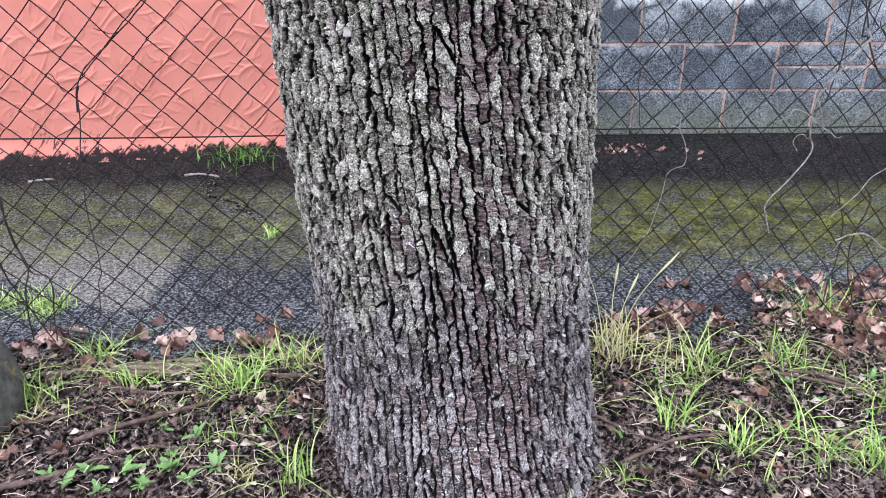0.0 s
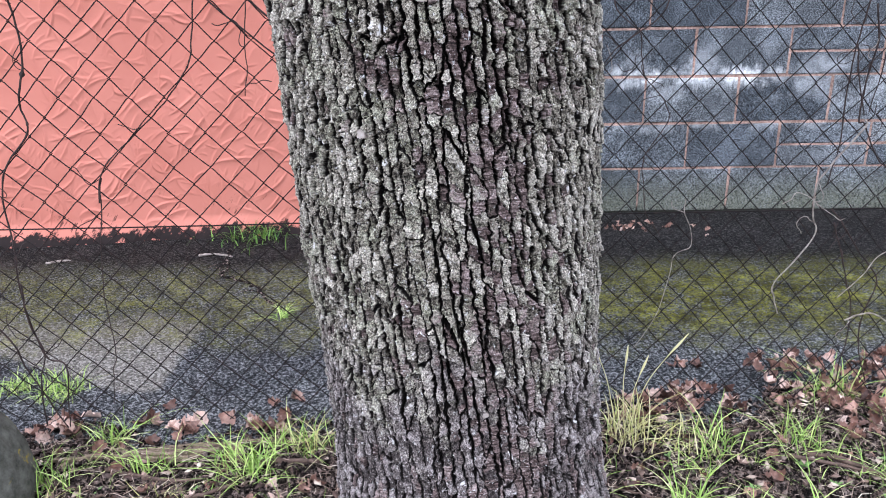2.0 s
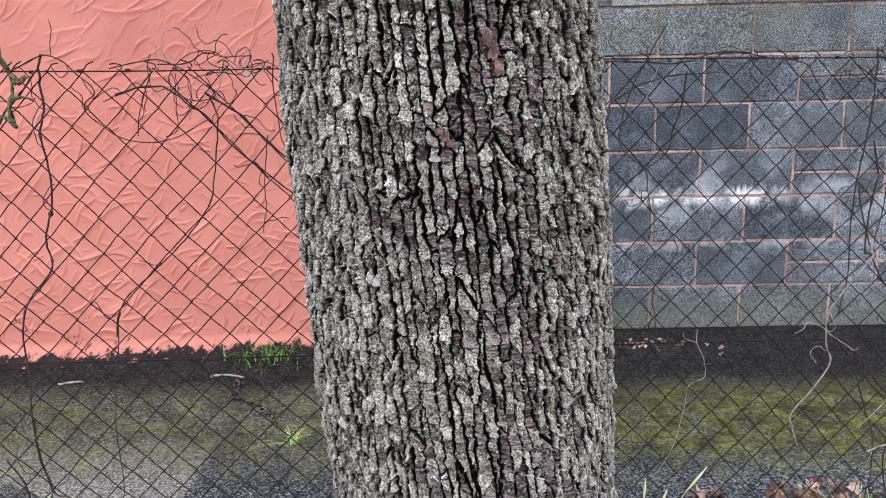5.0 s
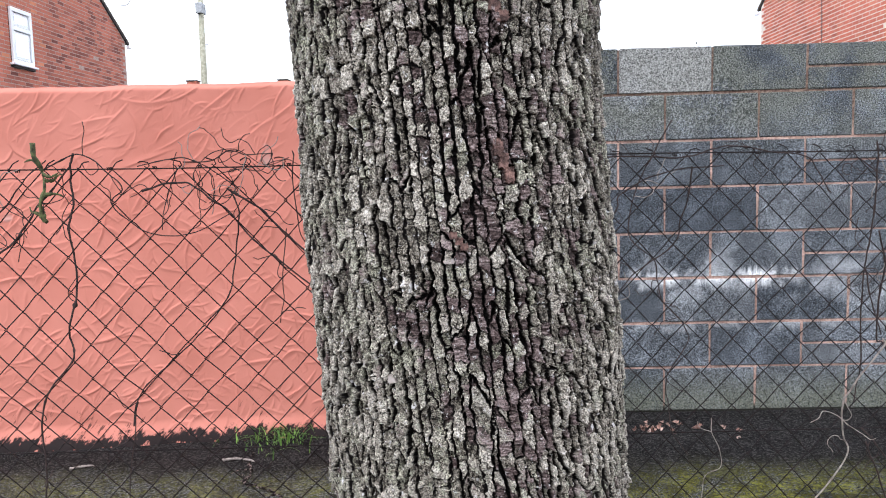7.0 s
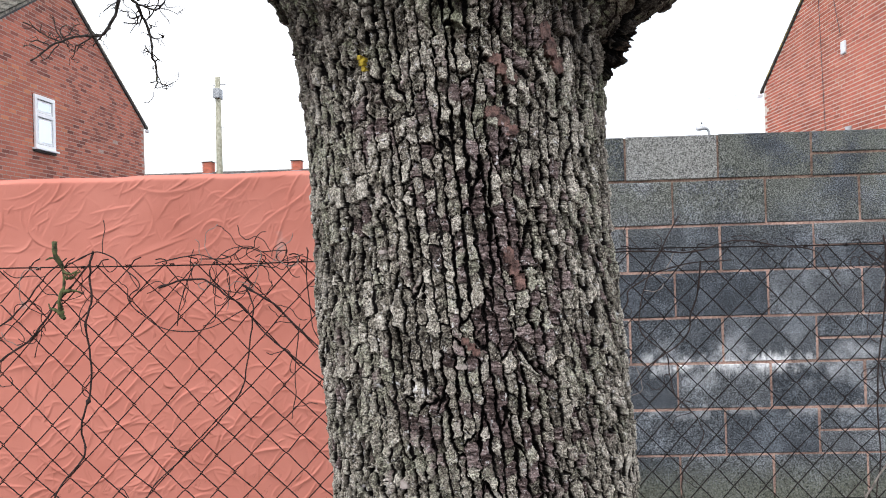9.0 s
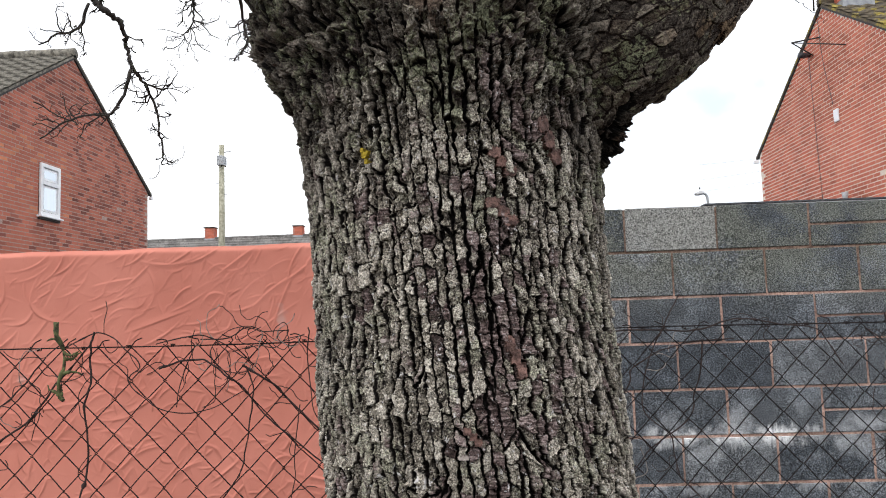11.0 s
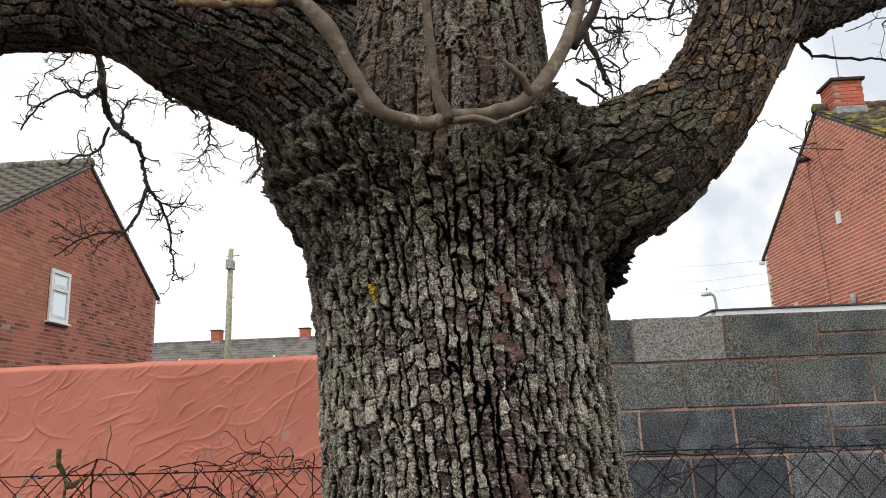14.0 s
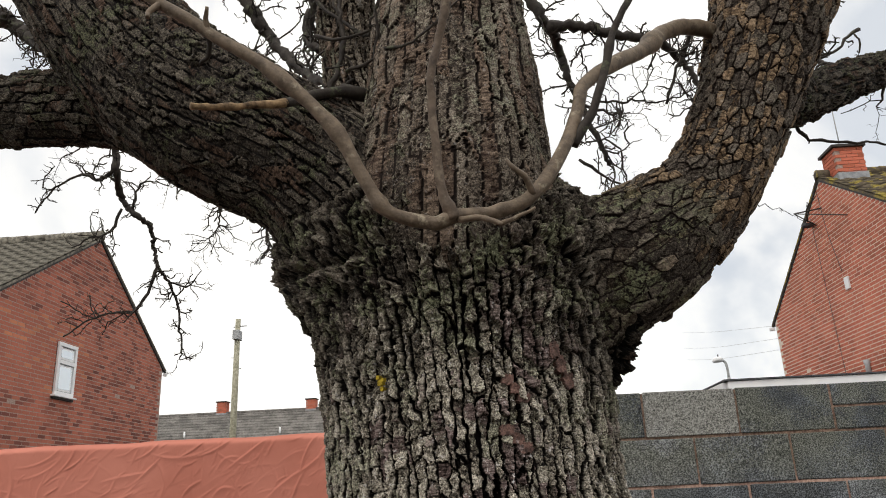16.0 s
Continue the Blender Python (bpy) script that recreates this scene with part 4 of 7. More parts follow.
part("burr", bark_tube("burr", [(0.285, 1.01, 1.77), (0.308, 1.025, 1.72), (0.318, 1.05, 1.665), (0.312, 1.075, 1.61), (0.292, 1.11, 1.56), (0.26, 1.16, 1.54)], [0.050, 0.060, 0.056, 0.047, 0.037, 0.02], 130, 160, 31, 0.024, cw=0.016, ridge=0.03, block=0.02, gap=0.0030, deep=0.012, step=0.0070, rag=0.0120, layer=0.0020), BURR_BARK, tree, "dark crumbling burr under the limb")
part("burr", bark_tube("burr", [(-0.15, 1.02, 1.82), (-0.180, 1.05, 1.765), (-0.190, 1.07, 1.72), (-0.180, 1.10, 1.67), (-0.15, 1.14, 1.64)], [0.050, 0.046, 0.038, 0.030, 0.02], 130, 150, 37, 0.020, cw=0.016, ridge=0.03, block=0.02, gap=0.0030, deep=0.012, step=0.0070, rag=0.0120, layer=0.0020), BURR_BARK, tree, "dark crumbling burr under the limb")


# smooth young shoots that sweep across the fork
def shoot(name, pts, radii, label, material=SPROUT, n=60, sides=10, knots=True, parent=tree, seed=0):
    p = spline(pts, n)
    r = np.interp(np.linspace(0, len(radii) - 1, n), np.arange(len(radii)), radii)
    s = np.arange(n)
    p = p + 0.0015 * np.stack([fbm(s * 0.3, s * 0 + i, 2, seed + i) - 0.5 for i in range(3)], -1) * 2
    if knots:
        r = r * (1 + 0.10 * (fbm(s * 0.35, s * 0 + 7, 2, seed + 4) - 0.5) * 2)
        for c in np.random.default_rng(seed + 50).integers(4, n - 4, max(2, n // 14)):
            r = r * (1 + 0.20 * np.exp(-(((s - c) / 1.2) ** 2)))
    return part(name, Geo().tube(p, r, sides).mesh(name), material, parent, label)


shoot("sprout", [(0.64, 1.10, 2.13), (0.599, 1.08, 2.153), (0.565, 1.06, 2.161), (0.526, 1.03, 2.156), (0.483, 1.0, 2.139), (0.434, 0.95, 2.095), (0.385, 0.885, 2.028), (0.326, 0.81, 1.964), (0.267, 0.77, 1.908), (0.251, 0.75, 1.854), (0.219, 0.72, 1.779), (0.177, 0.70, 1.719),
      (0.133, 0.69, 1.695), (0.078, 0.68, 1.688), (0.05, 0.68, 1.682), (0.003, 0.675, 1.696), (-0.024, 0.67, 1.728), (-0.071, 0.66, 1.815), (-0.142, 0.65, 1.888), (-0.23, 0.64, 1.952), (-0.297, 0.63, 1.998), (-0.349, 0.62, 2.039), (-0.507, 0.60, 2.157)],
      [0.020, 0.0180, 0.0162, 0.0150, 0.0142, 0.0132, 0.0124, 0.0110, 0.0098, 0.0092, 0.0090, 0.0087, 0.0087, 0.0090, 0.0092, 0.0086, 0.0084, 0.0083, 0.0083, 0.0082, 0.0080, 0.0078, 0.0072], "smooth grey-brown sprout", n=150, sides=14)
shoot("sprout", [(0.078, 0.676, 1.683), (0.065, 0.67, 1.725), (0.058, 0.66, 1.821), (0.06, 0.65, 1.871), (0.073, 0.64, 1.921), (0.083, 0.63, 1.963), (0.095, 0.61, 2.049), (0.11, 0.60, 2.2)],
      [0.0085, 0.0062, 0.0057, 0.0056, 0.0054, 0.0051, 0.0046, 0.003], "upright smooth dark shoot", DARK_SPROUT, n=60, seed=3)
shoot("sprout", [(0.237, 0.738, 1.80), (0.272, 0.735, 1.853), (0.295, 0.735, 1.92), (0.312, 0.735, 1.973), (0.337, 0.735, 2.017), (0.37, 0.735, 2.09), (0.39, 0.735, 2.2)],
      [0.008, 0.006, 0.0055, 0.005, 0.0046, 0.004, 0.003], "upright dark shoot", TWIG, 50, seed=6)
shoot("sprout", [(0.085, 0.675, 1.683), (0.112, 0.65, 1.674), (0.125, 0.64, 1.665), (0.134, 0.635, 1.658)], [0.0042, 0.0036, 0.0032, 0.0026], "short side spur", SPROUT, 14, 8, False, seed=8)
shoot("sprout", [(0.133, 0.636, 1.660), (0.145, 0.635, 1.664), (0.157, 0.635, 1.669), (0.174, 0.635, 1.677)], [0.0032, 0.0028, 0.0024, 0.0015], "short side spur", SPROUT, 14, 8, False, seed=9)
shoot("sprout", [(0.177, 0.695, 1.718), (0.167, 0.68, 1.734), (0.154, 0.67, 1.742), (0.147, 0.67, 1.753)], [0.005, 0.004, 0.0033, 0.0022], "short side spur", SPROUT, 14, 8, False, seed=10)
shoot("sprout", [(-0.225, 0.64, 1.946), (-0.226, 0.63, 1.961), (-0.221, 0.62, 1.972)], [0.0045, 0.0036, 0.0022], "short side spur", SPROUT, 10, 8, False, seed=11)
shoot("sprout", [(-0.287, 0.63, 1.992), (-0.297, 0.62, 1.973), (-0.296, 0.615, 1.96)], [0.0045, 0.0038, 0.003], "short side spur", SPROUT, 10, 8, False, seed=12)
shoot("sprout", [(-0.226, 0.645, 1.949), (-0.233, 0.66, 1.927), (-0.248, 0.67, 1.924)], [0.0038, 0.0033, 0.0022], "short side spur", TWIG, 10, 8, False, seed=13)
shoot("broken_branch", [(-0.05, 1.0, 2.04), (-0.096, 0.95, 2.027), (-0.128, 0.92, 2.012), (-0.16, 0.86, 1.97), (-0.176, 0.82, 1.94)], [0.0115, 0.0105, 0.009, 0.0085, 0.0072], "dead stub of a branch", TWIG, 30, 9, seed=15)
shoot("broken_branch", [(-0.174, 0.823, 1.942), (-0.20, 0.80, 1.93), (-0.22, 0.78, 1.918), (-0.24, 0.76, 1.907), (-0.258, 0.74, 1.897), (-0.277, 0.72, 1.89)], [0.0075, 0.0062, 0.0046, 0.0058, 0.0036, 0.0050], "peeled snapped wood", RAW_WOOD, 30, 8, seed=16)


def spray(geo, pts, radius, r, level=2, count=None, length=0.13, wander=0.42, tip=0.35):
    """A gnarled twig along pts, set with short crooked spurs."""
    p = np.asarray(pts, dtype=float)
    run = np.linalg.norm(np.diff(p, axis=0), axis=1).sum()
    n = max(5, int(run / 0.016))
    p = spline(p, n) if len(p) > 2 else np.linspace(p[0], p[-1], n)
    p[1:] = p[1:] + r.normal(0, 0.0028, (n - 1, 3))
    rad = (0.78 if radius < 0.012 else 1) * np.linspace(radius, radius * tip, n) * (0.85 + 0.45 * r.random(n))
    geo.tube(p, rad, 5 if radius > 0.004 else 4, True)
    if level <= 0:
        return
    t, a, b = frames_along(p)
    k = count if count else max(2, int(run / 0.021))
    for i in np.sort(r.integers(1, n, k)):
        ang = r.uniform(0, 2 * np.pi)
        side = np.cos(ang) * a[i] + np.sin(ang) * b[i]
        d = t[i] * r.uniform(0.15, 0.8) + side
        d /= np.linalg.norm(d)
        L = 0.85 * length * r.uniform(0.2, 1.0) * (1 if level > 1 else 0.7)
        m = max(3, int(L / 0.022))
        q = [p[i]]
        for _ in range(m):
            d = d + r.normal(0, wander, 3)
            d /= np.linalg.norm(d)
            q.append(q[-1] + d * L / m)
        spray(geo, q, min(rad[i] * 0.70, 0.0036), r, level - 1, max(1, int(L / 0.020)), length * 0.42, wander, 0.75)


def twigs(main_list, seed, label, level=2, length=0.13, count=None, material=TWIG):
    r = np.random.default_rng(seed)
    g = Geo()
    for pts, radius in main_list:
        spray(g, pts, radius, r, level, count, length)
    return part("twig_spray", g.mesh("twig_spray"), material, tree, label, "stuff")


HANG = "hanging branch of gnarled bare twigs"
twigs([([(-1.20, 1.6, 2.9), (-1.25, 2.0, 2.80), (-1.249, 2.3, 2.684), (-1.226, 2.3, 2.566), (-1.247, 2.4, 2.494), (-1.185, 2.4, 2.421), (-1.15, 2.45, 2.391), (-1.151, 2.5, 2.316), (-1.128, 2.5, 2.246), (-1.101, 2.55, 2.191)], 0.0165)], 1, HANG, 2, 0.15, 18)
twigs([([(-1.101, 2.55, 2.191), (-1.082, 2.6, 2.112), (-1.069, 2.6, 2.021), (-1.055, 2.6, 1.932), (-1.06, 2.6, 1.889)], 0.008),
       ([(-1.101, 2.55, 2.191), (-1.021, 2.55, 2.174), (-0.98, 2.55, 2.229)], 0.006)], 2, HANG, 2, 0.15)
twigs([([(-1.226, 2.3, 2.566), (-1.287, 2.3, 2.529), (-1.344, 2.3, 2.552), (-1.427, 2.3, 2.523), (-1.476, 2.3, 2.481), (-1.511, 2.3, 2.417)], 0.009),
       ([(-1.242, 2.4, 2.448), (-1.278, 2.4, 2.359), (-1.341, 2.4, 2.341), (-1.424, 2.4, 2.301)], 0.008)], 3, HANG, 2, 0.16)
twigs([([(-1.131, 2.5, 2.235), (-1.163, 2.5, 2.136), (-1.213, 2.5, 2.073), (-1.31, 2.5, 2.068), (-1.395, 2.5, 2.04), (-1.466, 2.5, 1.99)], 0.009)], 4, HANG, 2, 0.18, 16)
twigs([([(-1.197, 2.4, 2.433), (-1.184, 2.4, 2.537), (-1.13, 2.4, 2.556), (-1.062, 2.4, 2.528)], 0.007),
       ([(-0.80, 1.5, 2.45), (-0.953, 2.2, 2.48), (-0.869, 2.2, 2.431), (-0.796, 2.2, 2.383), (-0.785, 2.2, 2.298), (-0.817, 2.2, 2.218)], 0.008),
       ([(-0.45, 1.5, 2.3), (-0.561, 2.0, 2.2), (-0.55, 2.0, 2.134), (-0.566, 2.0, 2.08)], 0.007)], 5, "short bare twigs under the limb", 2, 0.13)
twigs([([(-0.62, 1.6, 2.95), (-0.543, 1.6, 2.772), (-0.473, 1.6, 2.652), (-0.422, 1.6, 2.574), (-0.316, 1.5, 2.415), (-0.213, 1.3, 2.256), (-0.12, 1.1, 2.12)], 0.021),
       ([(-0.25, 1.4, 2.62), (-0.30, 1.45, 2.50), (-0.24, 1.35, 2.38), (-0.14, 1.2, 2.25)], 0.016)], 6, "dark forking branch with bare twigs", 2, 0.17)
twigs([([(-1.396, 1.8, 2.905), (-1.311, 1.8, 2.833), (-1.141, 1.7, 2.681), (-0.925, 1.5, 2.5), (-0.75, 1.2, 2.35)], 0.026),
       ([(-1.35, 2.2, 2.75), (-1.42, 2.2, 2.85), (-1.5, 2.2, 2.93)], 0.007), ([(-1.3, 2.2, 2.85), (-1.35, 2.3, 2.70), (-1.45, 2.3, 2.62)], 0.007)], 7, "mossy branch with bare twigs", 2, 0.20)
twigs([([(0.25, 1.5, 2.95), (0.287, 1.7, 2.77), (0.335, 1.7, 2.649), (0.38, 1.8, 2.616), (0.397, 1.8, 2.518), (0.416, 1.8, 2.46), (0.466, 1.8, 2.31), (0.49, 1.8, 2.237)], 0.017)], 8, "crooked branch with dense bare twigs", 2, 0.20, 34)
twigs([([(0.34, 1.7, 2.64), (0.453, 1.7, 2.62), (0.546, 1.7, 2.584), (0.667, 1.8, 2.63), (0.757, 1.9, 2.628), (0.797, 1.9, 2.545), (0.82, 1.9, 2.42)], 0.018)], 9, "mossy branch with dense bare twigs", 2, 0.20, 36)
twigs([([(0.66, 1.45, 2.45), (0.657, 1.5, 2.415), (0.618, 1.5, 2.338), (0.586, 1.5, 2.253)], 0.009),
       ([(0.445, 1.7, 2.383), (0.553, 1.7, 2.375), (0.645, 1.7, 2.371), (0.72, 1.5, 2.31)], 0.005),
       ([(0.41, 1.9, 2.50), (0.52, 1.9, 2.45), (0.60, 1.95, 2.47)], 0.007), ([(0.42, 1.9, 2.30), (0.52, 1.9, 2.22), (0.60, 1.95, 2.19)], 0.006)], 10, "bare twigs between stem and limb", 2, 0.20)
twigs([([(-0.24, 1.2, 2.44), (-0.217, 1.2, 2.409), (-0.11, 1.15, 2.28), (-0.073, 1.1, 2.269), (-0.044, 0.95, 2.306)], 0.007),
       ([(-0.14, 1.0, 1.98), (-0.153, 1.0, 2.03), (-0.127, 1.0, 2.109), (-0.122, 1.0, 2.18), (-0.127, 1.0, 2.254), (-0.12, 1.0, 2.4)], 0.009)], 11, "thin shoots beside the stem", 1, 0.12, 8)
twigs([([(0.79, 1.3, 2.10), (0.798, 1.3, 2.053), (0.852, 1.3, 2.033), (0.921, 1.3, 2.03), (0.962, 1.3, 2.019), (1.05, 1.3, 2.0)], 0.005)], 12, "thin drooping twig", 1, 0.03, 4)
twigs([([(0.62, 1.12, 1.865), (0.641, 1.2, 1.871), (0.722, 1.3, 1.89), (0.785, 1.35, 1.882), (0.838, 1.4, 1.87)], 0.0013),
       ([(0.80, 1.36, 1.88), (0.81, 1.36, 1.92), (0.83, 1.36, 1.935)], 0.002)], 13, "thin drooping twig", 1, 0.02, 3)
twigs([([(1.10, 1.5, 2.30), (1.106, 1.5, 2.235), (1.084, 1.5, 2.214)], 0.006), ([(1.09, 1.6, 2.62), (1.02, 1.6, 2.50), (1.0, 1.6, 2.42), (1.02, 1.5, 2.32)], 0.012), ([(1.2, 1.7, 2.55), (1.1, 1.7, 2.48), (1.0, 1.7, 2.5)], 0.007)], 14, "bare twigs on the outer branch", 2, 0.12)
twigs([([(-0.102, 0.94, 2.062), (-0.072, 0.93, 2.065), (-0.051, 0.92, 2.090), (-0.043, 0.90, 2.140), (-0.031, 0.88, 2.2)], 0.0055),
       ([(-0.048, 0.92, 2.094), (0.0143, 0.835, 2.040), (0.0566, 0.815, 2.058), (0.0872, 0.80, 2.071), (0.13, 0.78, 2.10)], 0.0035),
       ([(-0.161, 0.95, 2.145), (-0.092, 0.93, 2.123), (-0.063, 0.92, 2.126), (-0.041, 0.90, 2.145)], 0.0045),
       ([(-0.145, 0.97, 2.09), (-0.11, 0.95, 2.085), (-0.08, 0.93, 2.11)], 0.0030)], 15, "thin crooked shoots across the stem", 1, 0.035, 4)
# lichen spot and torn bark flakes on the trunk
def flake(x, z, w, h, name="bark_flake", material=None, label="loose reddish bark flake", seed=0, proud=0.0015, tilt=0.15):
    r = np.random.default_rng(seed)
    cx, fy, rx, ry = (float(np.interp(z, TRUNK[:, 0], TRUNK[:, i])) for i in (1, 2, 3, 4))
    n, v = 44, []
    for k in range(n):
        a = 2 * math.pi * k / n
        e = 1 / max(abs(math.cos(a)), abs(math.sin(a))) ** 0.7
        v.append((math.cos(a) * w / 2 * e * r.uniform(0.70, 1.12), math.sin(a) * h / 2 * e * r.uniform(0.70, 1.12)))
    out = []
    for d in (proud, -0.016):
        for a, b in v:
            t = math.asin(max(-1, min(1, (x + a - cx) / rx)))
            dd = d + tilt * (-b) * 0.35 if d > 0 else d
            out.append((cx + (rx + dd) * math.sin(t), fy + ry - (ry + dd) * math.cos(t), z + b))
    g = Geo().add(out, [(k, n + k, n + (k + 1) % n, (k + 1) % n) for k in range(n)], [(0, k, k + 1) for k in range(1, n - 1)])
    part(name, g.mesh(name, False), material or FLAKE, tree, label)


FLAKE = speckled("red_bark_flake", (0.060, 0.031, 0.025), (0.23, 0.130, 0.105), 110, 1.0, 0.6, 0.004, 40)
PALE_FLAKE = twig_material("pale_bark_flake", (0.24, 0.20, 0.18), (0.46, 0.40, 0.36), None, 0.6)
for i, (fx, fz, fw, fh) in enumerate([(0.215, 1.545, 0.026, 0.05), (0.145, 1.51, 0.030, 0.030), (0.142, 1.44, 0.034, 0.030), (0.155, 1.232, 0.022, 0.045), (0.09, 1.12, 0.02, 0.02)]):
    for j, (ox, oz) in enumerate([(0.0, 0.0), (0.35, -0.45), (-0.4, 0.4)]):
        flake(fx + ox * fw, fz + oz * fh, fw * 0.62, fh * 0.55, seed=900 + 7 * i + j, proud=0.0035 + 0.0012 * j)
for i, (fx, fz, fw, fh) in enumerate([(-0.02, 0.90, 0.014, 0.014), (0.075, 1.09, 0.016, 0.008), (-0.035, 1.26, 0.009, 0.006), (0.15, 0.46, 0.011, 0.012), (0.17, 0.37, 0.011, 0.008)]):
    flake(fx, fz, fw, fh, material=PALE_FLAKE, label="small pale bark flake", seed=950 + i, proud=0.004)
for i, (dx, dz, s) in enumerate([(0, 0, 0.011), (0.003, -0.012, 0.008), (-0.004, 0.009, 0.007), (0.005, 0.004, 0.006)]):
    flake(-0.052 + 0.8 * dx, 1.53 + 0.8 * dz, 0.75 * s, 0.9 * s, "lichen", YELLOW_LICHEN, "bright yellow lichen spot", 980 + i, 0.0045, 0)


# ---- block wall ----
BLOCK_Y, BLOCK_A, COURSE = 3.6, 1.30, 0.225


def block_wall():
    core = Geo().box((0.0, BLOCK_Y + 0.006, -0.05), (6.2, BLOCK_Y + 0.205, 1.79)).mesh("wall_blocks", False)
    wall = part("wall_blocks", core, MORTAR)
    tagged(wall, "dark concrete block wall with pink mortar and white salt stains", "wall", kind="structure")
    r = np.random.default_rng(12)
    shapes = {}

    def piece(w, h, x, z, row):
        key = (round(w, 3), round(h, 3), int(r.integers(3)))
        if key not in shapes:
            bm = bmesh.new()
            bmesh.ops.create_cube(bm, size=1)
            for v in bm.verts:
                v.co = Vector((v.co.x * w, v.co.y * 0.05, v.co.z * h))
            bmesh.ops.bevel(bm, geom=bm.edges[:], offset=0.004, segments=1, affect="EDGES")
            for v in bm.verts:
                v.co += Vector(r.normal(0, 0.0011, 3))
            me = bpy.data.meshes.new("block")
            bm.to_mesh(me)
            bm.free()
            me.materials.append(BLOCK)
            shapes[key] = me
        ob = new("block", shapes[key])
        ob.parent = wall
        if row == 7 and 0.9 < x < 1.2:
            ob.material_slots[0].link = "OBJECT"
            ob.material_slots[0].material = PALE_BLOCK
        ob.location = (x, BLOCK_Y + 0.025 + float(r.normal(0, 0.0016)), z)
        ob.rotation_euler = (0, float(r.normal(0, 0.0016)), float(r.normal(0, 0.002)))

    for row in range(8):
        z0 = row * COURSE
        shift = 0 if row % 2 else COURSE
        i = -3
        while True:
            x0 = BLOCK_A + shift + 2 * i * COURSE
            if x0 > 6.0:
                break
            lo = max(x0, 0.0)
            w = x0 + 2 * COURSE - lo - 0.011
            zc = z0 + COURSE / 2
            if row % 2 and x0 > 1.7:
                for dz in (-COURSE / 4, COURSE / 4):
                    piece(w, COURSE / 2 - 0.011, lo + w / 2 + 0.0055, zc + dz, row)
            elif w > 0.05:
                piece(w, COURSE - 0.011, lo + w / 2 + 0.0055, zc, row)
            i += 1


block_wall()

# ---- fence ----
TOP_Z = 1.247


def fence_y(x):
    return 1.638 + 0.096 * x


def mesh_x(i):
    """The x of the mesh's knot number i."""
    return float(np.interp(i, [-20, 0, 5, 19, 23, 40], [-2.37, -0.878, -0.505, 0.582, 0.905, 2.28]))


def chain_fence():
    fence = thing("chain_link_fence", "old rusty chain-link fence of diamond mesh", "fence", at=(0.2, fence_y(0.2), 0))
    r = np.random.default_rng(31)
    rise = 0.0402
    for c in range(-26, 60):
        n = int((TOP_Z - 0.01) / rise)
        pts = []
        for k in range(n + 1):
            z = 1.046 + (5 - k) * rise
            right = (k + c) % 2 == 0
            i = (c + (1 if right else 0)) / 2
            # the lower mesh has slewed: it hangs lower towards one end
            slew = float(np.interp(k, [0, 5, 12, 16, 20, 24, 31], [0, 0.08, 0.12 if i < 13 else 0.30, 0.50, 1.0, 1.4, 2.0]))
            x = mesh_x(i) + 0.0011 * (13.3 - i) * slew
            z -= 0.0025 * (i - 13.3) * slew
            n1 = float(fbm(np.array([x * 3.0]), np.array([z * 3.0]), 2, 91)[0]) - 0.5
            n2 = float(fbm(np.array([x * 3.0]), np.array([z * 3.0]), 2, 92)[0]) - 0.5
            n3 = float(fbm(np.array([x * 1.7]), np.array([z * 1.7]), 2, 93)[0]) - 0.5
            wx, wz = x + 0.012 * n1 + r.normal(0, 0.0012), z + 0.014 * n2
            hook = 0.0026 if right else -0.0026
            y = fence_y(wx) + 0.02 * n3
            s = -1 if right else 1
            pts.append((wx + s * 0.0042, y + hook * 0.3, wz + 0.0042))
            pts.append((wx - s * 0.0012, y + hook, wz))
            pts.append((wx + s * 0.0042, y - hook * 0.3, wz - 0.0042))
        pts = [p for p in pts if p[2] > 0.0]
        head = pts[0]
        if c % 2:
            way = 1 if r.random() < 0.5 else -1
            pts = [(head[0] + way * 0.024, head[1] - 0.004, head[2] + 0.003 + 0.014 * r.random()), (head[0] + way * 0.013, head[1] - 0.005, head[2] + 0.011), (head[0] + way * 0.004, head[1] + 0.003, head[2] + 0.008)] + pts
        part("wire", Geo().tube(pts, 0.0014, 5).mesh("wire"), WIRE, fence)
    for z0, z1, sag in ((TOP_Z, TOP_Z + 0.003, 0.004), (0.622, 0.530, 0.002)):
        xs = np.linspace(-2.3, 3.0, 70)
        zs = np.interp(xs, [-2.3, 3.0], [z0, z1]) + sag * np.sin(xs * 4)
        g = Geo().tube(np.stack([xs, fence_y(xs) - 0.004, zs], -1), 0.0017, 6)
        part("line_wire", g.mesh("line_wire"), WIRE, fence)
    # twisted ties where the mesh hangs on the top wire
    for i in range(30):
        x = -1.3 + i * 0.0995
        a = np.linspace(0, 2.6 * 2 * np.pi, 26)
        g = Geo().tube(np.stack([x + (a / 16.0) * 0.010, fence_y(x) + 0.003 * np.sin(a) - 0.003, TOP_Z + 0.003 * np.cos(a)], -1), 0.0012, 4)
        part("tie", g.mesh("tie"), WIRE, fence)


chain_fence()


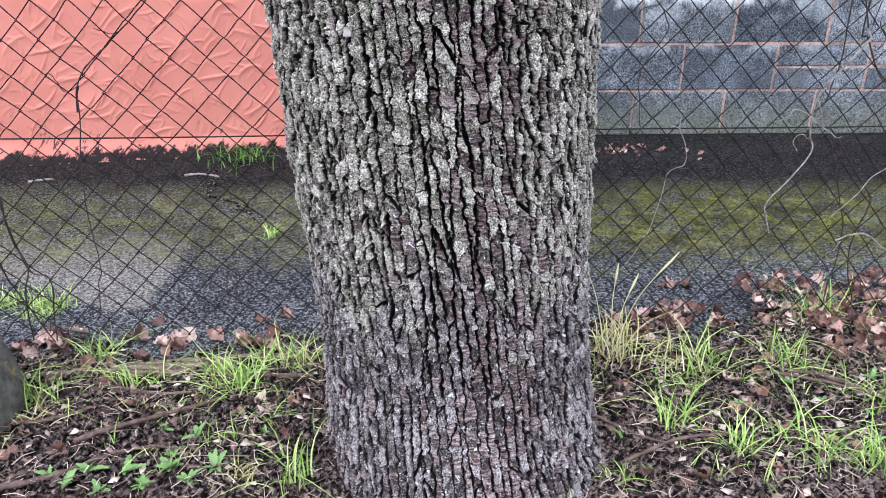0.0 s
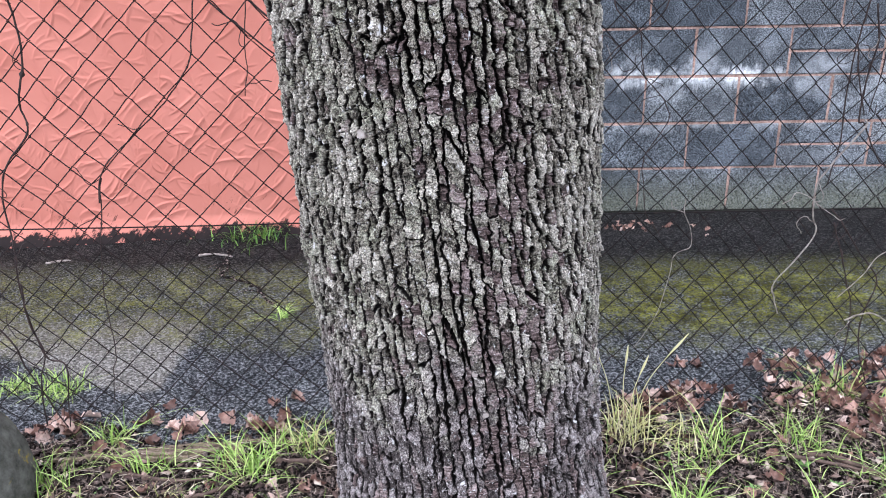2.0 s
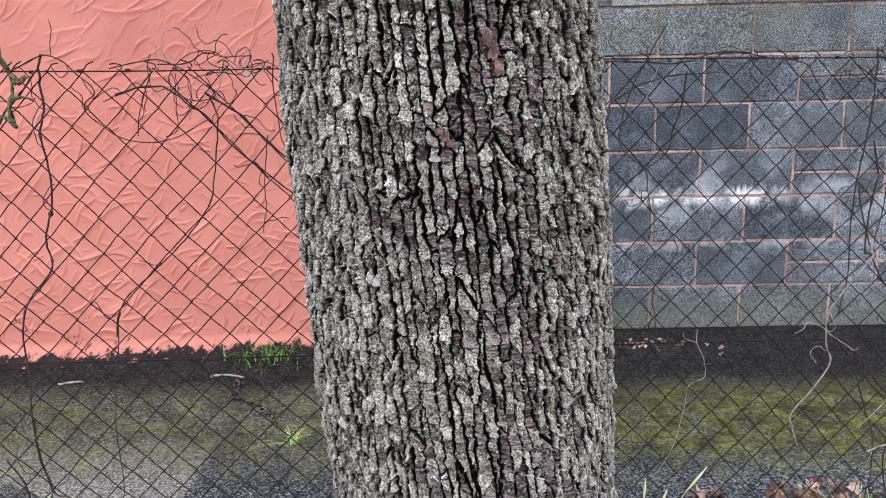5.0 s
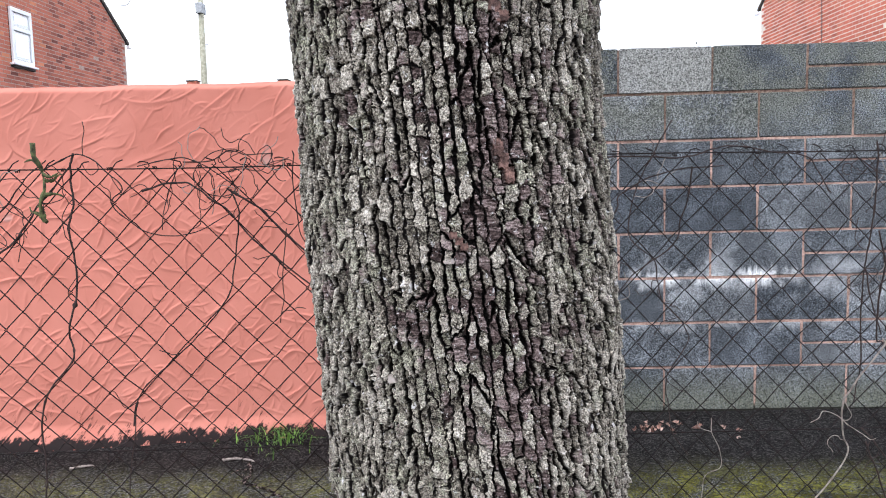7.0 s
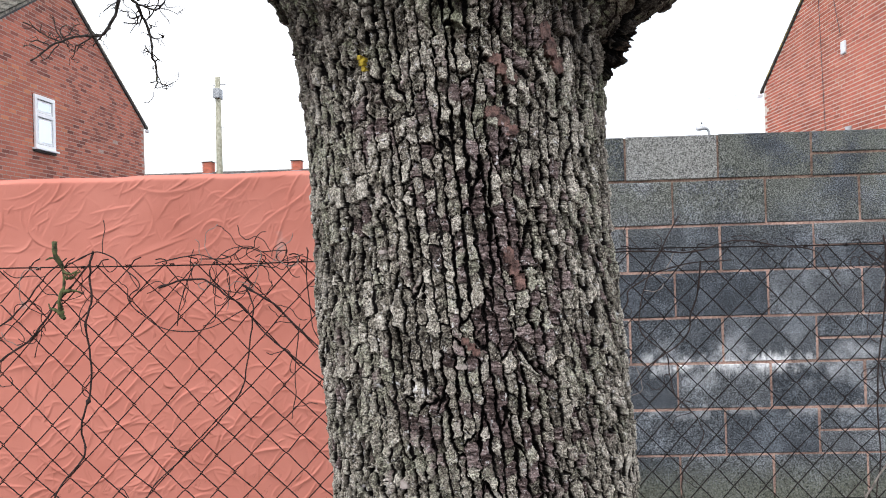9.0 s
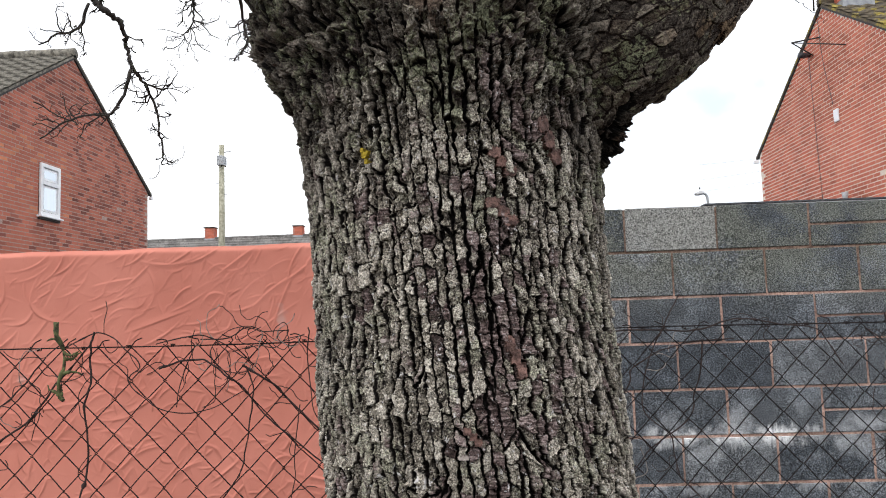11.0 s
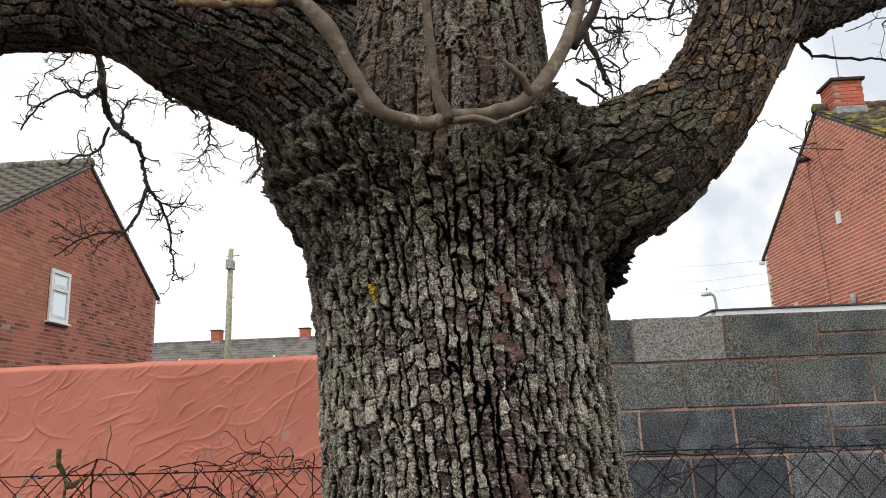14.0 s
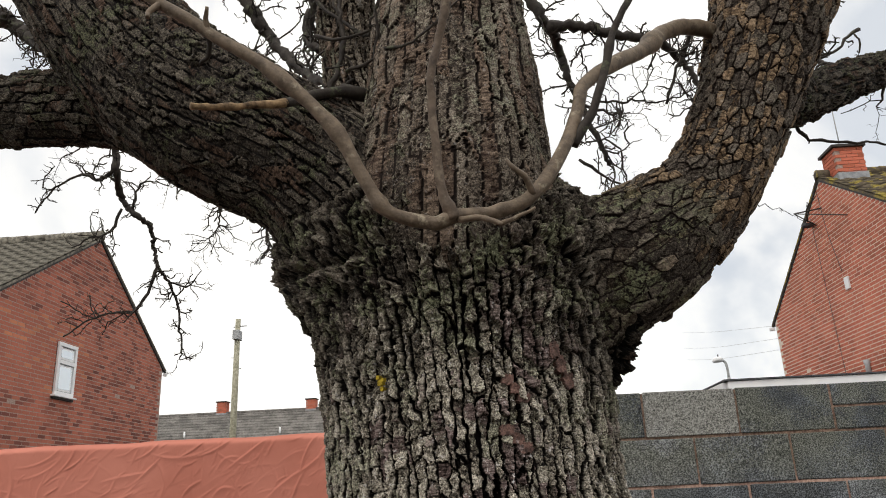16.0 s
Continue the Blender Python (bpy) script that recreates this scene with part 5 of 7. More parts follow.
def vine(pts, radius=0.0035, material=VINE, label="thin dead vine stem on the wire fence", seed=0, off=0.006, curls=0):
    """A dead climber stem through points (x, z) on the fence, with short tendrils."""
    r = np.random.default_rng(1000 + seed)
    p = np.array([(x, fence_y(x) - off - 0.004 * math.sin(i * 2.1), z) for i, (x, z) in enumerate(pts)])
    n = max(16, int(np.linalg.norm(np.diff(p, axis=0), axis=1).sum() / 0.009))
    q = spline(p, n)
    q[:, 0] += 0.003 * (fbm(np.arange(n) * 0.25, np.zeros(n), 2, seed + 3) - 0.5) * 2
    q[:, 2] += 0.003 * (fbm(np.arange(n) * 0.25, np.ones(n), 2, seed + 4) - 0.5) * 2
    rad = 0.66 * np.linspace(radius, radius * 0.7, n) * (1 + 0.15 * (r.random(n) - 0.5))
    if material is MOSS_TWIG:
        rad = 0.0062 * (0.25 + 0.9 * fbm(np.arange(n) * 0.45, np.zeros(n), 3, 66)) * (0.6 + 0.8 * r.random(n))
    for c in r.integers(2, n - 2, max(1, n // 16)):
        rad[c] *= 1.4
    holder = thing("dead_vine", label, "vine", "dead climber stems on the fence", at=tuple(p[-1]))
    part("stem", Geo().tube(q, rad, 7).mesh("stem"), material, holder)
    for _ in range(curls):
        i = int(r.integers(2, n - 2))
        d = r.normal(0, 1, 3) * np.array([1, 0.35, 1])
        w = [q[i]]
        turn = r.normal(0, 0.5)
        for _k in range(int(r.integers(5, 12))):
            d /= np.linalg.norm(d)
            w.append(w[-1] + d * 0.011)
            turn = 0.45 * turn + r.normal(0, 0.42)
            d = np.array([d[0] * math.cos(turn) - d[2] * math.sin(turn), d[1] * 0.6, d[0] * math.sin(turn) + d[2] * math.cos(turn)]) + r.normal(0, 0.12, 3)
        thick = np.linspace(0.005, 0.0015, 24) * (0.6 + 0.8 * r.random(24)) if material is MOSS_TWIG else 0.0010
        part("tendril", Geo().tube(spline(w, 24) if material is not MOSS_TWIG else spline(w[:5], 24), thick, 5).mesh("tendril"), PALE_VINE if material is VINE and r.random() < 0.22 else material, holder)


# vines
vine([(-0.835, 1.25), (-0.766, 1.282), (-0.73, 1.266), (-0.702, 1.238), (-0.67, 1.203), (-0.697, 1.173), (-0.666, 1.133), (-0.618, 1.102), (-0.555, 1.091), (-0.497, 1.106), (-0.435, 1.141)], 0.0024, seed=1, curls=5)
vine([(-0.629, 1.194), (-0.583, 1.208), (-0.538, 1.212), (-0.501, 1.197), (-0.479, 1.173), (-0.45, 1.153), (-0.391, 1.085), (-0.34, 1.036), (-0.255, 0.962), (-0.19, 0.896)], 0.0036, seed=2, curls=7)
vine([(-0.559, 1.253), (-0.548, 1.241), (-0.569, 1.2), (-0.582, 1.146), (-0.588, 1.107)], 0.0022, seed=3, curls=3)
vine([(-0.433, 1.195), (-0.416, 1.136), (-0.426, 1.071), (-0.435, 1.0), (-0.451, 0.946), (-0.503, 0.879), (-0.582, 0.805), (-0.659, 0.73), (-0.684, 0.651), (-0.669, 0.708), (-0.681, 0.625), (-0.701, 0.519), (-0.705, 0.359), (-0.701, 0.277), (-0.719, 0.217), (-0.727, 0.138)], 0.0026, seed=4, curls=3)
vine([(-0.44, 1.195), (-0.403, 1.171), (-0.359, 1.138), (-0.315, 1.09), (-0.253, 1.033), (-0.203, 0.976)], 0.0040, seed=5, curls=4)
vine([(-0.774, 1.283), (-0.779, 1.256), (-0.783, 1.222), (-0.779, 1.176), (-0.791, 1.115), (-0.786, 1.037), (-0.788, 0.96), (-0.805, 0.894), (-0.809, 0.864), (-0.807, 0.814), (-0.865, 0.739), (-0.888, 0.66), (-0.883, 0.551), (-0.89, 0.486), (-0.884, 0.356), (-0.867, 0.28), (-0.888, 0.205), (-0.899, 0.085)], 0.0038, seed=6, curls=8, label="long dead vine stem climbing the wire fence")
vine([(-0.854, 1.308), (-0.852, 1.277), (-0.842, 1.25), (-0.837, 1.208), (-0.846, 1.178), (-0.844, 1.139), (-0.837, 1.132)], 0.0062, MOSS_TWIG, "mossy green twig caught on the fence", 7, 0.012, 6)
vine([(-1.009, 1.023), (-0.963, 1.052), (-0.917, 1.088), (-0.886, 1.126), (-0.854, 1.17), (-0.834, 1.193), (-0.783, 1.252)], 0.0042, seed=8, curls=6)
vine([(-1.004, 1.107), (-0.959, 1.136), (-0.924, 1.173), (-0.896, 1.21), (-0.872, 1.236), (-0.834, 1.269)], 0.0030, seed=9, curls=6)
vine([(-0.536, 1.26), (-0.475, 1.258), (-0.437, 1.28), (-0.399, 1.272), (-0.353, 1.274), (-0.334, 1.27), (-0.362, 1.236), (-0.4, 1.241), (-0.462, 1.227)], 0.0022, seed=10, curls=12, label="tangled dead vine on the top wire")
vine([(-0.634, 1.252), (-0.535, 1.268), (-0.469, 1.235), (-0.417, 1.195), (-0.464, 1.181), (-0.515, 1.221), (-0.475, 1.274), (-0.414, 1.284), (-0.354, 1.247), (-0.3, 1.261)], 0.0020, seed=110, curls=12, label="tangled dead vine on the top wire")
vine([(-0.288, 1.276), (-0.289, 1.261), (-0.295, 1.206), (-0.289, 1.152), (-0.28, 1.097), (-0.262, 1.049)], 0.0024, seed=11, curls=3)
vine([(-0.888, 0.466), (-0.888, 0.389), (-0.882, 0.331), (-0.858, 0.271), (-0.823, 0.253), (-0.839, 0.145), (-0.84, 0.081)], 0.0032, seed=12, curls=3)
vine([(-0.962, 0.364), (-0.927, 0.304), (-0.915, 0.244), (-0.882, 0.164), (-0.846, 0.081)], 0.0036, seed=13, curls=2)
vine([(-0.31, 1.101), (-0.323, 1.011), (-0.327, 0.942), (-0.334, 0.882)], 0.0020, seed=14, curls=2)
vine([(0.32, 1.224), (0.436, 1.245), (0.533, 1.246), (0.621, 1.241), (0.68, 1.257), (0.749, 1.264), (0.828, 1.25), (0.897, 1.241), (0.937, 1.215), (0.957, 1.176), (0.975, 1.146)], 0.0030, seed=15, curls=7, label="dead vine wound along the top wire")
vine([(0.383, 1.03), (0.453, 1.115), (0.463, 1.153), (0.512, 1.185), (0.581, 1.211), (0.65, 1.216), (0.714, 1.217)], 0.0030, seed=16, curls=2)
vine([(0.635, 1.217), (0.624, 1.138), (0.608, 1.08), (0.6, 1.042), (0.543, 1.0), (0.499, 0.968), (0.464, 0.93), (0.399, 0.865)], 0.0030, seed=17, curls=2)
vine([(0.588, 1.326), (0.548, 1.265), (0.502, 1.161), (0.486, 1.06), (0.543, 1.0), (0.557, 0.946), (0.566, 0.897), (0.615, 0.846), (0.629, 0.796), (0.588, 0.734), (0.573, 0.7), (0.582, 0.64), (0.593, 0.57), (0.63, 0.518)], 0.0024, seed=18, curls=5)
vine([(1.088, 1.269), (1.088, 1.201), (1.082, 1.074), (1.067, 0.966), (1.056, 0.847), (1.064, 0.727), (1.045, 0.627)], 0.0032, seed=19, curls=3)
vine([(1.098, 1.053), (1.113, 0.974), (1.107, 0.875), (1.102, 0.785), (1.114, 0.776), (1.163, 0.698), (1.193, 0.665), (1.262, 0.614)], 0.0034, seed=20, curls=2)
vine([(1.067, 0.966), (1.077, 0.906), (1.112, 0.795)], 0.0030, seed=21, curls=2)
vine([(1.115, 0.788), (1.116, 0.769), (1.063, 0.696), (1.03, 0.653), (1.014, 0.613), (1.023, 0.547), (1.033, 0.504), (0.997, 0.444), (0.949, 0.375), (0.946, 0.338), (0.963, 0.286)], 0.0036, PALE_VINE, "bleached pale vine stem on the fence", 22, 0.010, 1)
vine([(0.686, 0.607), (0.691, 0.566), (0.711, 0.524), (0.712, 0.481), (0.675, 0.466), (0.667, 0.422), (0.646, 0.316), (0.613, 0.252), (0.587, 0.206)], 0.0017, PALE_VINE, "thin bleached vine stem on the fence", 23, 0.008, 1)
vine([(1.149, 0.258), (1.197, 0.273), (1.245, 0.263), (1.303, 0.221)], 0.0034, PALE_VINE, "short bleached curved twig on the fence", 24, 0.012)
vine([(1.084, 0.528), (1.11, 0.449), (1.143, 0.366), (1.169, 0.281), (1.168, 0.194), (1.165, 0.125), (1.162, 0.051)], 0.0030, seed=25, curls=2)
vine([(1.067, 0.562), (1.101, 0.527), (1.164, 0.447), (1.225, 0.363), (1.204, 0.279), (1.206, 0.191), (1.245, 0.067)], 0.0034, seed=26, curls=2)
vine([(1.121, 0.321), (1.179, 0.383), (1.214, 0.427), (1.249, 0.452), (1.295, 0.494)], 0.0022, PALE_VINE, "bleached slanting vine stem on the fence", 27, 0.010)
vine([(0.935, 0.583), (0.958, 0.595), (0.972, 0.611), (1.009, 0.593), (1.031, 0.572)], 0.0018, PALE_VINE, "short bleached twig on the fence", 28, 0.010, 2)
vine([(1.038, 1.232), (1.098, 1.191), (1.169, 1.208), (1.23, 1.236)], 0.0024, seed=29, curls=6, label="tangled dead vine on the top wire")
vine([(1.159, 1.219), (1.133, 1.072), (1.143, 0.923), (1.123, 0.804)], 0.0026, seed=30, curls=3)


# ---- houses beyond the walls ----
def brick_face(wall, x, y0, y1, z0, top, facing, material, seed, parts_below):
    """Running-bond bricks on a gable wall at x, between y0 and y1 and under the roof line top(y)."""
    r = np.random.default_rng(seed)
    bm = bmesh.new()
    bmesh.ops.create_cube(bm, size=1)
    for v in bm.verts:
        v.co = Vector((v.co.x * 0.03, v.co.y * 0.210, v.co.z * 0.058))
    me = bpy.data.meshes.new("brick")
    bm.to_mesh(me)
    bm.free()
    me.materials.append(material)
    rest = Geo()
    count = 0
    row = 0
    z = z0
    while z < 7.3:
        y = y0 + (0.1125 if row % 2 else 0.0)
        while y + 0.215 < y1:
            yc = y + 0.1125
            if z + 0.07 < min(top(y), top(y + 0.22)):
                xx = x + facing * (-0.0115 + float(r.normal(0, 0.0012)))
                if count < 290 and parts_below(yc, z):
                    ob = new("brick", me)
                    ob.parent = wall
                    ob.location = (xx - wall_base(wall)[0], yc - wall_base(wall)[1], z + 0.0375 - wall_base(wall)[2])
                    count += 1
                else:
                    rest.box((xx - 0.015, yc - 0.105, z + 0.0085), (xx + 0.015, yc + 0.105, z + 0.0665))
            else:
                # bricks cut to the verge
                ok = [q for q in np.linspace(y, y + 0.213, 12) if top(q) > z + 0.05]
                if len(ok) > 2:
                    xx = x + facing * -0.0115
                    rest.box((xx - 0.015, ok[0], z + 0.0085), (xx + 0.015, ok[-1], z + 0.0665))
            y += 0.225
        z += 0.075
        row += 1
    part("brickwork", rest.mesh("brickwork", False), material, wall, kind="stuff")


def wall_base(ob):
    at = Vector((0, 0, 0))
    while ob is not None:
        at += ob.location
        ob = ob.parent
    return at


def gable_house(x, facing, y0, ym, y1, eave, ridge, depth, brick, mortar, tile, label, seed, cols, over=0.10):
    """A gabled house whose gable wall stands at x and faces facing (+1 or -1 along x)."""
    back = x - facing * depth
    house = thing("house", label, "house", at=(x, ym, 0))
    v = [(x, y0, 0), (x, y1, 0), (x, y1, eave), (x, ym, ridge), (x, y0, eave)]
    v += [(back, b, c) for _, b, c in v]
    me = Geo().add(v, [(0, 1, 6, 5), (1, 2, 7, 6), (2, 3, 8, 7), (3, 4, 9, 8), (4, 0, 5, 9)], [(0, 4, 1), (1, 4, 2), (2, 4, 3), (5, 6, 9), (6, 7, 9), (7, 8, 9)]).mesh("wall", False)
    wall = part("wall", me, mortar, house)

    def top(y):
        return eave + (ridge - eave) * (1 - abs(y - ym) / (y1 - ym)) - 0.02

    brick_face(wall, x, y0, y1, 1.8, top, facing, brick, seed, lambda y, z: y < ym and z > 3.4)
    # roof slabs
    th = 0.05
    g = Geo()
    slope = (ridge - eave) / (y1 - ym)
    xa, xb = x + facing * over, back
    ye0, ye1 = y0 - 0.25, y1 + 0.15
    ze0, ze1 = ridge - slope * (ym - ye0), ridge - slope * (ye1 - ym)
    for ye, ze in ((ye0, ze0), (ye1, ze1)):
        q = [(xa, ye, ze), (xa, ym, ridge), (xb, ym, ridge), (xb, ye, ze)]
        q = [(a, b, c + 0.02) for a, b, c in q] + [(a, b, c + 0.02 + th) for a, b, c in q]
        g.add(q, [(0, 1, 2, 3), (4, 7, 6, 5), (0, 4, 5, 1), (1, 5, 6, 2), (2, 6, 7, 3), (3, 7, 4, 0)])
    roof = part("roof", g.mesh("roof", False), tile, house)
    # tiles on the slope that shows
    run = math.hypot(ym - ye0, ridge - ze0)
    rows, tw, tl = int(run / 0.29) + 1, 0.30, 0.36
    us = np.linspace(0, 1, 7)
    prof = 0.022 * np.sin(us * 2 * np.pi) * np.where(us < 0.5, 1, 0.5)
    ang = math.atan(slope)
    tv = []
    for lz, dy in ((0, 0), (0, tl), (-0.022, 0)):
        for u, h in zip(us, prof):
            tv.append((u * tw - tw / 2, dy, h + lz + 0.03 * (1 - dy / tl)))
    m = len(us)
    tq = [(i, i + 1, m + i + 1, m + i) for i in range(m - 1)] + [(2 * m + i, 2 * m + i + 1, i + 1, i) for i in range(m - 1)]
    tme = Geo().add(tv, tq).mesh("tile")
    tme.materials.append(tile)
    base = wall_base(roof)
    r = np.random.default_rng(seed + 5)
    for i in range(rows):
        d = i * 0.29
        for j in range(cols):
            ob = new("tile", tme)
            ob.parent = roof
            px = x + facing * over - facing * (j + 0.5) * tw
            ob.location = Vector((px, ye0 + d * math.cos(ang), ze0 + d * math.sin(ang) + 0.02 + th + 0.004)) - base
            ob.rotation_euler = (ang + float(r.normal(0, 0.006)), 0, float(r.normal(0, 0.006)))
    ridge_g = Geo()
    for j in range(int(depth / 0.42)):
        px = x + facing * over - facing * (j * 0.42)
        ridge_g.tube([(px, ym, ridge + 0.10), (px - facing * 0.41, ym, ridge + 0.10)], [0.115, 0.105], 12)
    part("ridge_tiles", ridge_g.mesh("ridge_tiles"), tile, roof)
    # bargeboards under the verge
    for ye, ze in ((ye0, ze0), (ye1, ze1)):
        a, b = Vector((x + facing * 0.035, ye, ze)), Vector((x + facing * 0.035, ym, ridge))
        bg = Geo()
        q = []
        for p in (a, b):
            for dx in (-0.03, over - 0.045):
                for dz in (-0.025, 0.07):
                    q.append((p.x + facing * dx, p.y, p.z + dz))
        bg.add(q, [(0, 1, 3, 2), (4, 6, 7, 5), (0, 4, 5, 1), (2, 3, 7, 6), (0, 2, 6, 4), (1, 5, 7, 3)])
        part("bargeboard", bg.mesh("bargeboard", False), DARK_TRIM, house, "dark verge board")
    end = bevel_box("eave_end", (min(x, x + facing * 0.12), y1 + 0.04, eave - 0.18), (max(x, x + facing * 0.09), y1 + 0.13, eave - 0.10), 0.02)
    part("eave_end", end, WHITE_UPVC, house, "white eaves end cap")
    return house, wall


left_house, left_wall = gable_house(-8.1, 1, 11.12, 14.69, 18.26, 4.66, 6.90, 7.0, BRICK, BRICK_MORTAR, TILE, "red brick house gable with grey tiled roof", 3, 14, 0.045)
right_house, right_wall = gable_house(7.1, -1, 10.81, 14.43, 18.05, 4.93, 7.12, 7.0, BRICK_R, BRICK_MORTAR_R, LICHEN_TILE, "orange-red brick house gable with lichened tiled roof", 4, 10, 0.035)


def gable_window():
    y0, y1, z0, z1, x = 13.53, 14.20, 3.45, 4.46, -8.1
    win = part("window", bevel_box("window", (x - 0.02, y0, z0), (x + 0.012, y1, z1), 0.004), DARK_TRIM, left_house, "white framed window with a small top light")
    f = 0.075
    bars = [((y0, z0), (y1, z0 + f)), ((y0, z1 - f), (y1, z1)), ((y0, z0 + f), (y0 + f, z1 - f)), ((y1 - f, z0 + f), (y1, z1 - f)), ((y0 + f, z0 + 0.60), (y1 - f, z0 + 0.60 + f))]
    for a, b in bars:
        part("frame", bevel_box("frame", (x + 0.012, a[0], a[1]), (x + 0.055, b[0], b[1]), 0.008), WHITE_UPVC, win)
    for za, zb in ((z0 + f, z0 + 0.60), (z0 + 0.60 + f, z1 - f)):
        part("sash", bevel_box("sash", (x + 0.013, y0 + f + 0.012, za + 0.012), (x + 0.030, y1 - f - 0.012, zb - 0.012), 0.004), WHITE_UPVC, win)
        part("pane", bevel_box("pane", (x + 0.031, y0 + f + 0.05, za + 0.05), (x + 0.034, y1 - f - 0.05, zb - 0.05), 0.001), PANE, win)
    part("sill", bevel_box("sill", (x, y0 - 0.05, z0 - 0.035), (x + 0.10, y1 + 0.05, z0), 0.008), WHITE_UPVC, win)
    # added dark strip in place of the shadow that the sill casts
    part("lintel_shadow_gap", bevel_box("sill_underside", (x, y0 - 0.02, z0 - 0.075), (x + 0.05, y1 + 0.02, z0 - 0.036), 0.006), DARK_TRIM, win, "dark strip standing in for the shadow under the sill")


gable_window()


def chimney(parent, x0, x1, y0, y1, z0, z1, brick, pot=True):
    stack = part("chimney", Geo().box((x0 + 0.01, y0 + 0.01, z0), (x1 - 0.01, y1 - 0.01, z1)).mesh("chimney", False), BRICK_MORTAR, parent, "brick chimney stack with a slab cap")
    g = Geo()
    z, row = z0, 0
    while z < z1 - 0.02:
        for side in range(4):
            a, b = ((x0, x1), (y0, y1))[side % 2]
            s = a + (0.11 if row % 2 else 0.0)
            while s < b - 0.02:
                e = min(s + 0.215, b)
                if side == 0:
                    g.box((s, y0 - 0.004, z + 0.005), (e, y0 + 0.03, z + 0.07))
                elif side == 2:
                    g.box((s, y1 - 0.03, z + 0.005), (e, y1 + 0.004, z + 0.07))
                elif side == 1:
                    g.box((x0 - 0.004, s, z + 0.005), (x0 + 0.03, e, z + 0.07))
                else:
                    g.box((x1 - 0.03, s, z + 0.005), (x1 + 0.004, e, z + 0.07))
                s += 0.225
        z += 0.075
        row += 1
    part("brickwork", g.mesh("brickwork", False), brick, stack, kind="stuff")
    part("cap", bevel_box("cap", (x0 - 0.055, y0 - 0.055, z1), (x1 + 0.055, y1 + 0.055, z1 + 0.06), 0.015), DARK_TRIM, stack, "weathered concrete cap")
    part("flashing", bevel_box("flashing", (x0 - 0.02, y0 - 0.02, z0 - 0.02), (x1 + 0.02, y1 + 0.02, z0 + 0.13), 0.01), LEAD, stack, "grey lead flashing")
    if pot:
        xm, ym = (x0 + x1) / 2, (y0 + y1) / 2
        part("pot", Geo().tube([(xm, ym, z1 + 0.07), (xm, ym, z1 + 0.19)], [0.10, 0.085], 14).mesh("pot"), LEAD, stack, "short pot")
    return stack


right_chimney = chimney(right_house, 7.31, 7.87, 14.0, 14.56, 6.95, 7.62, BRICK_R)
part("aerial", Geo().tube([(7.60, 14.3, 7.65), (7.61, 14.3, 8.75)], 0.012, 6).mesh("aerial"), GREY_METAL, right_chimney, "thin aerial mast")
part("vent", bevel_box("vent", (7.06, 14.05, 4.74), (7.092, 14.22, 4.98), 0.01), WHITE_UPVC, right_house, "pale square air vent")
part("flue", Geo().tube([(7.05, 14.0, 2.9), (7.05, 14.0, 3.25), (7.05, 14.0, 3.36)], [0.045, 0.045, 0.06], 10).mesh("flue"), GREY_METAL, right_house, "small grey flue pipe")
cam_box = part("camera_housing", Geo().tube([(7.09, 15.07, 6.38), (6.95, 15.0, 6.34), (6.84, 14.94, 6.33)], [0.05, 0.06, 0.055], 10).mesh("camera_housing"), DARK_METAL, right_house, "dark security lamp")
for pts in ([(7.06, 15.05, 6.5), (7.06, 15.0, 5.2), (7.06, 14.9, 3.0)], [(7.06, 14.55, 6.9), (7.06, 14.45, 6.0), (7.06, 14.2, 5.1)]):
    part("cable", Geo().tube(spline(pts, 12), 0.006, 5).mesh("cable"), DARK_METAL, right_house, "thin dark cable down the gable")


def bracket():
    g = Geo()
    g.tube([(7.09, 14.55, 6.55), (6.72, 15.0, 6.62)], 0.014, 6)
    g.tube([(7.09, 14.9, 6.3), (6.72, 15.0, 6.62)], 0.012, 6)
    g.tube([(7.09, 13.6, 6.05), (6.72, 15.0, 6.62)], 0.012, 6)
    part("aerial_bracket", g.mesh("aerial_bracket"), DARK_TRIM, right_house, "rusty wire bracket on the gable")


bracket()


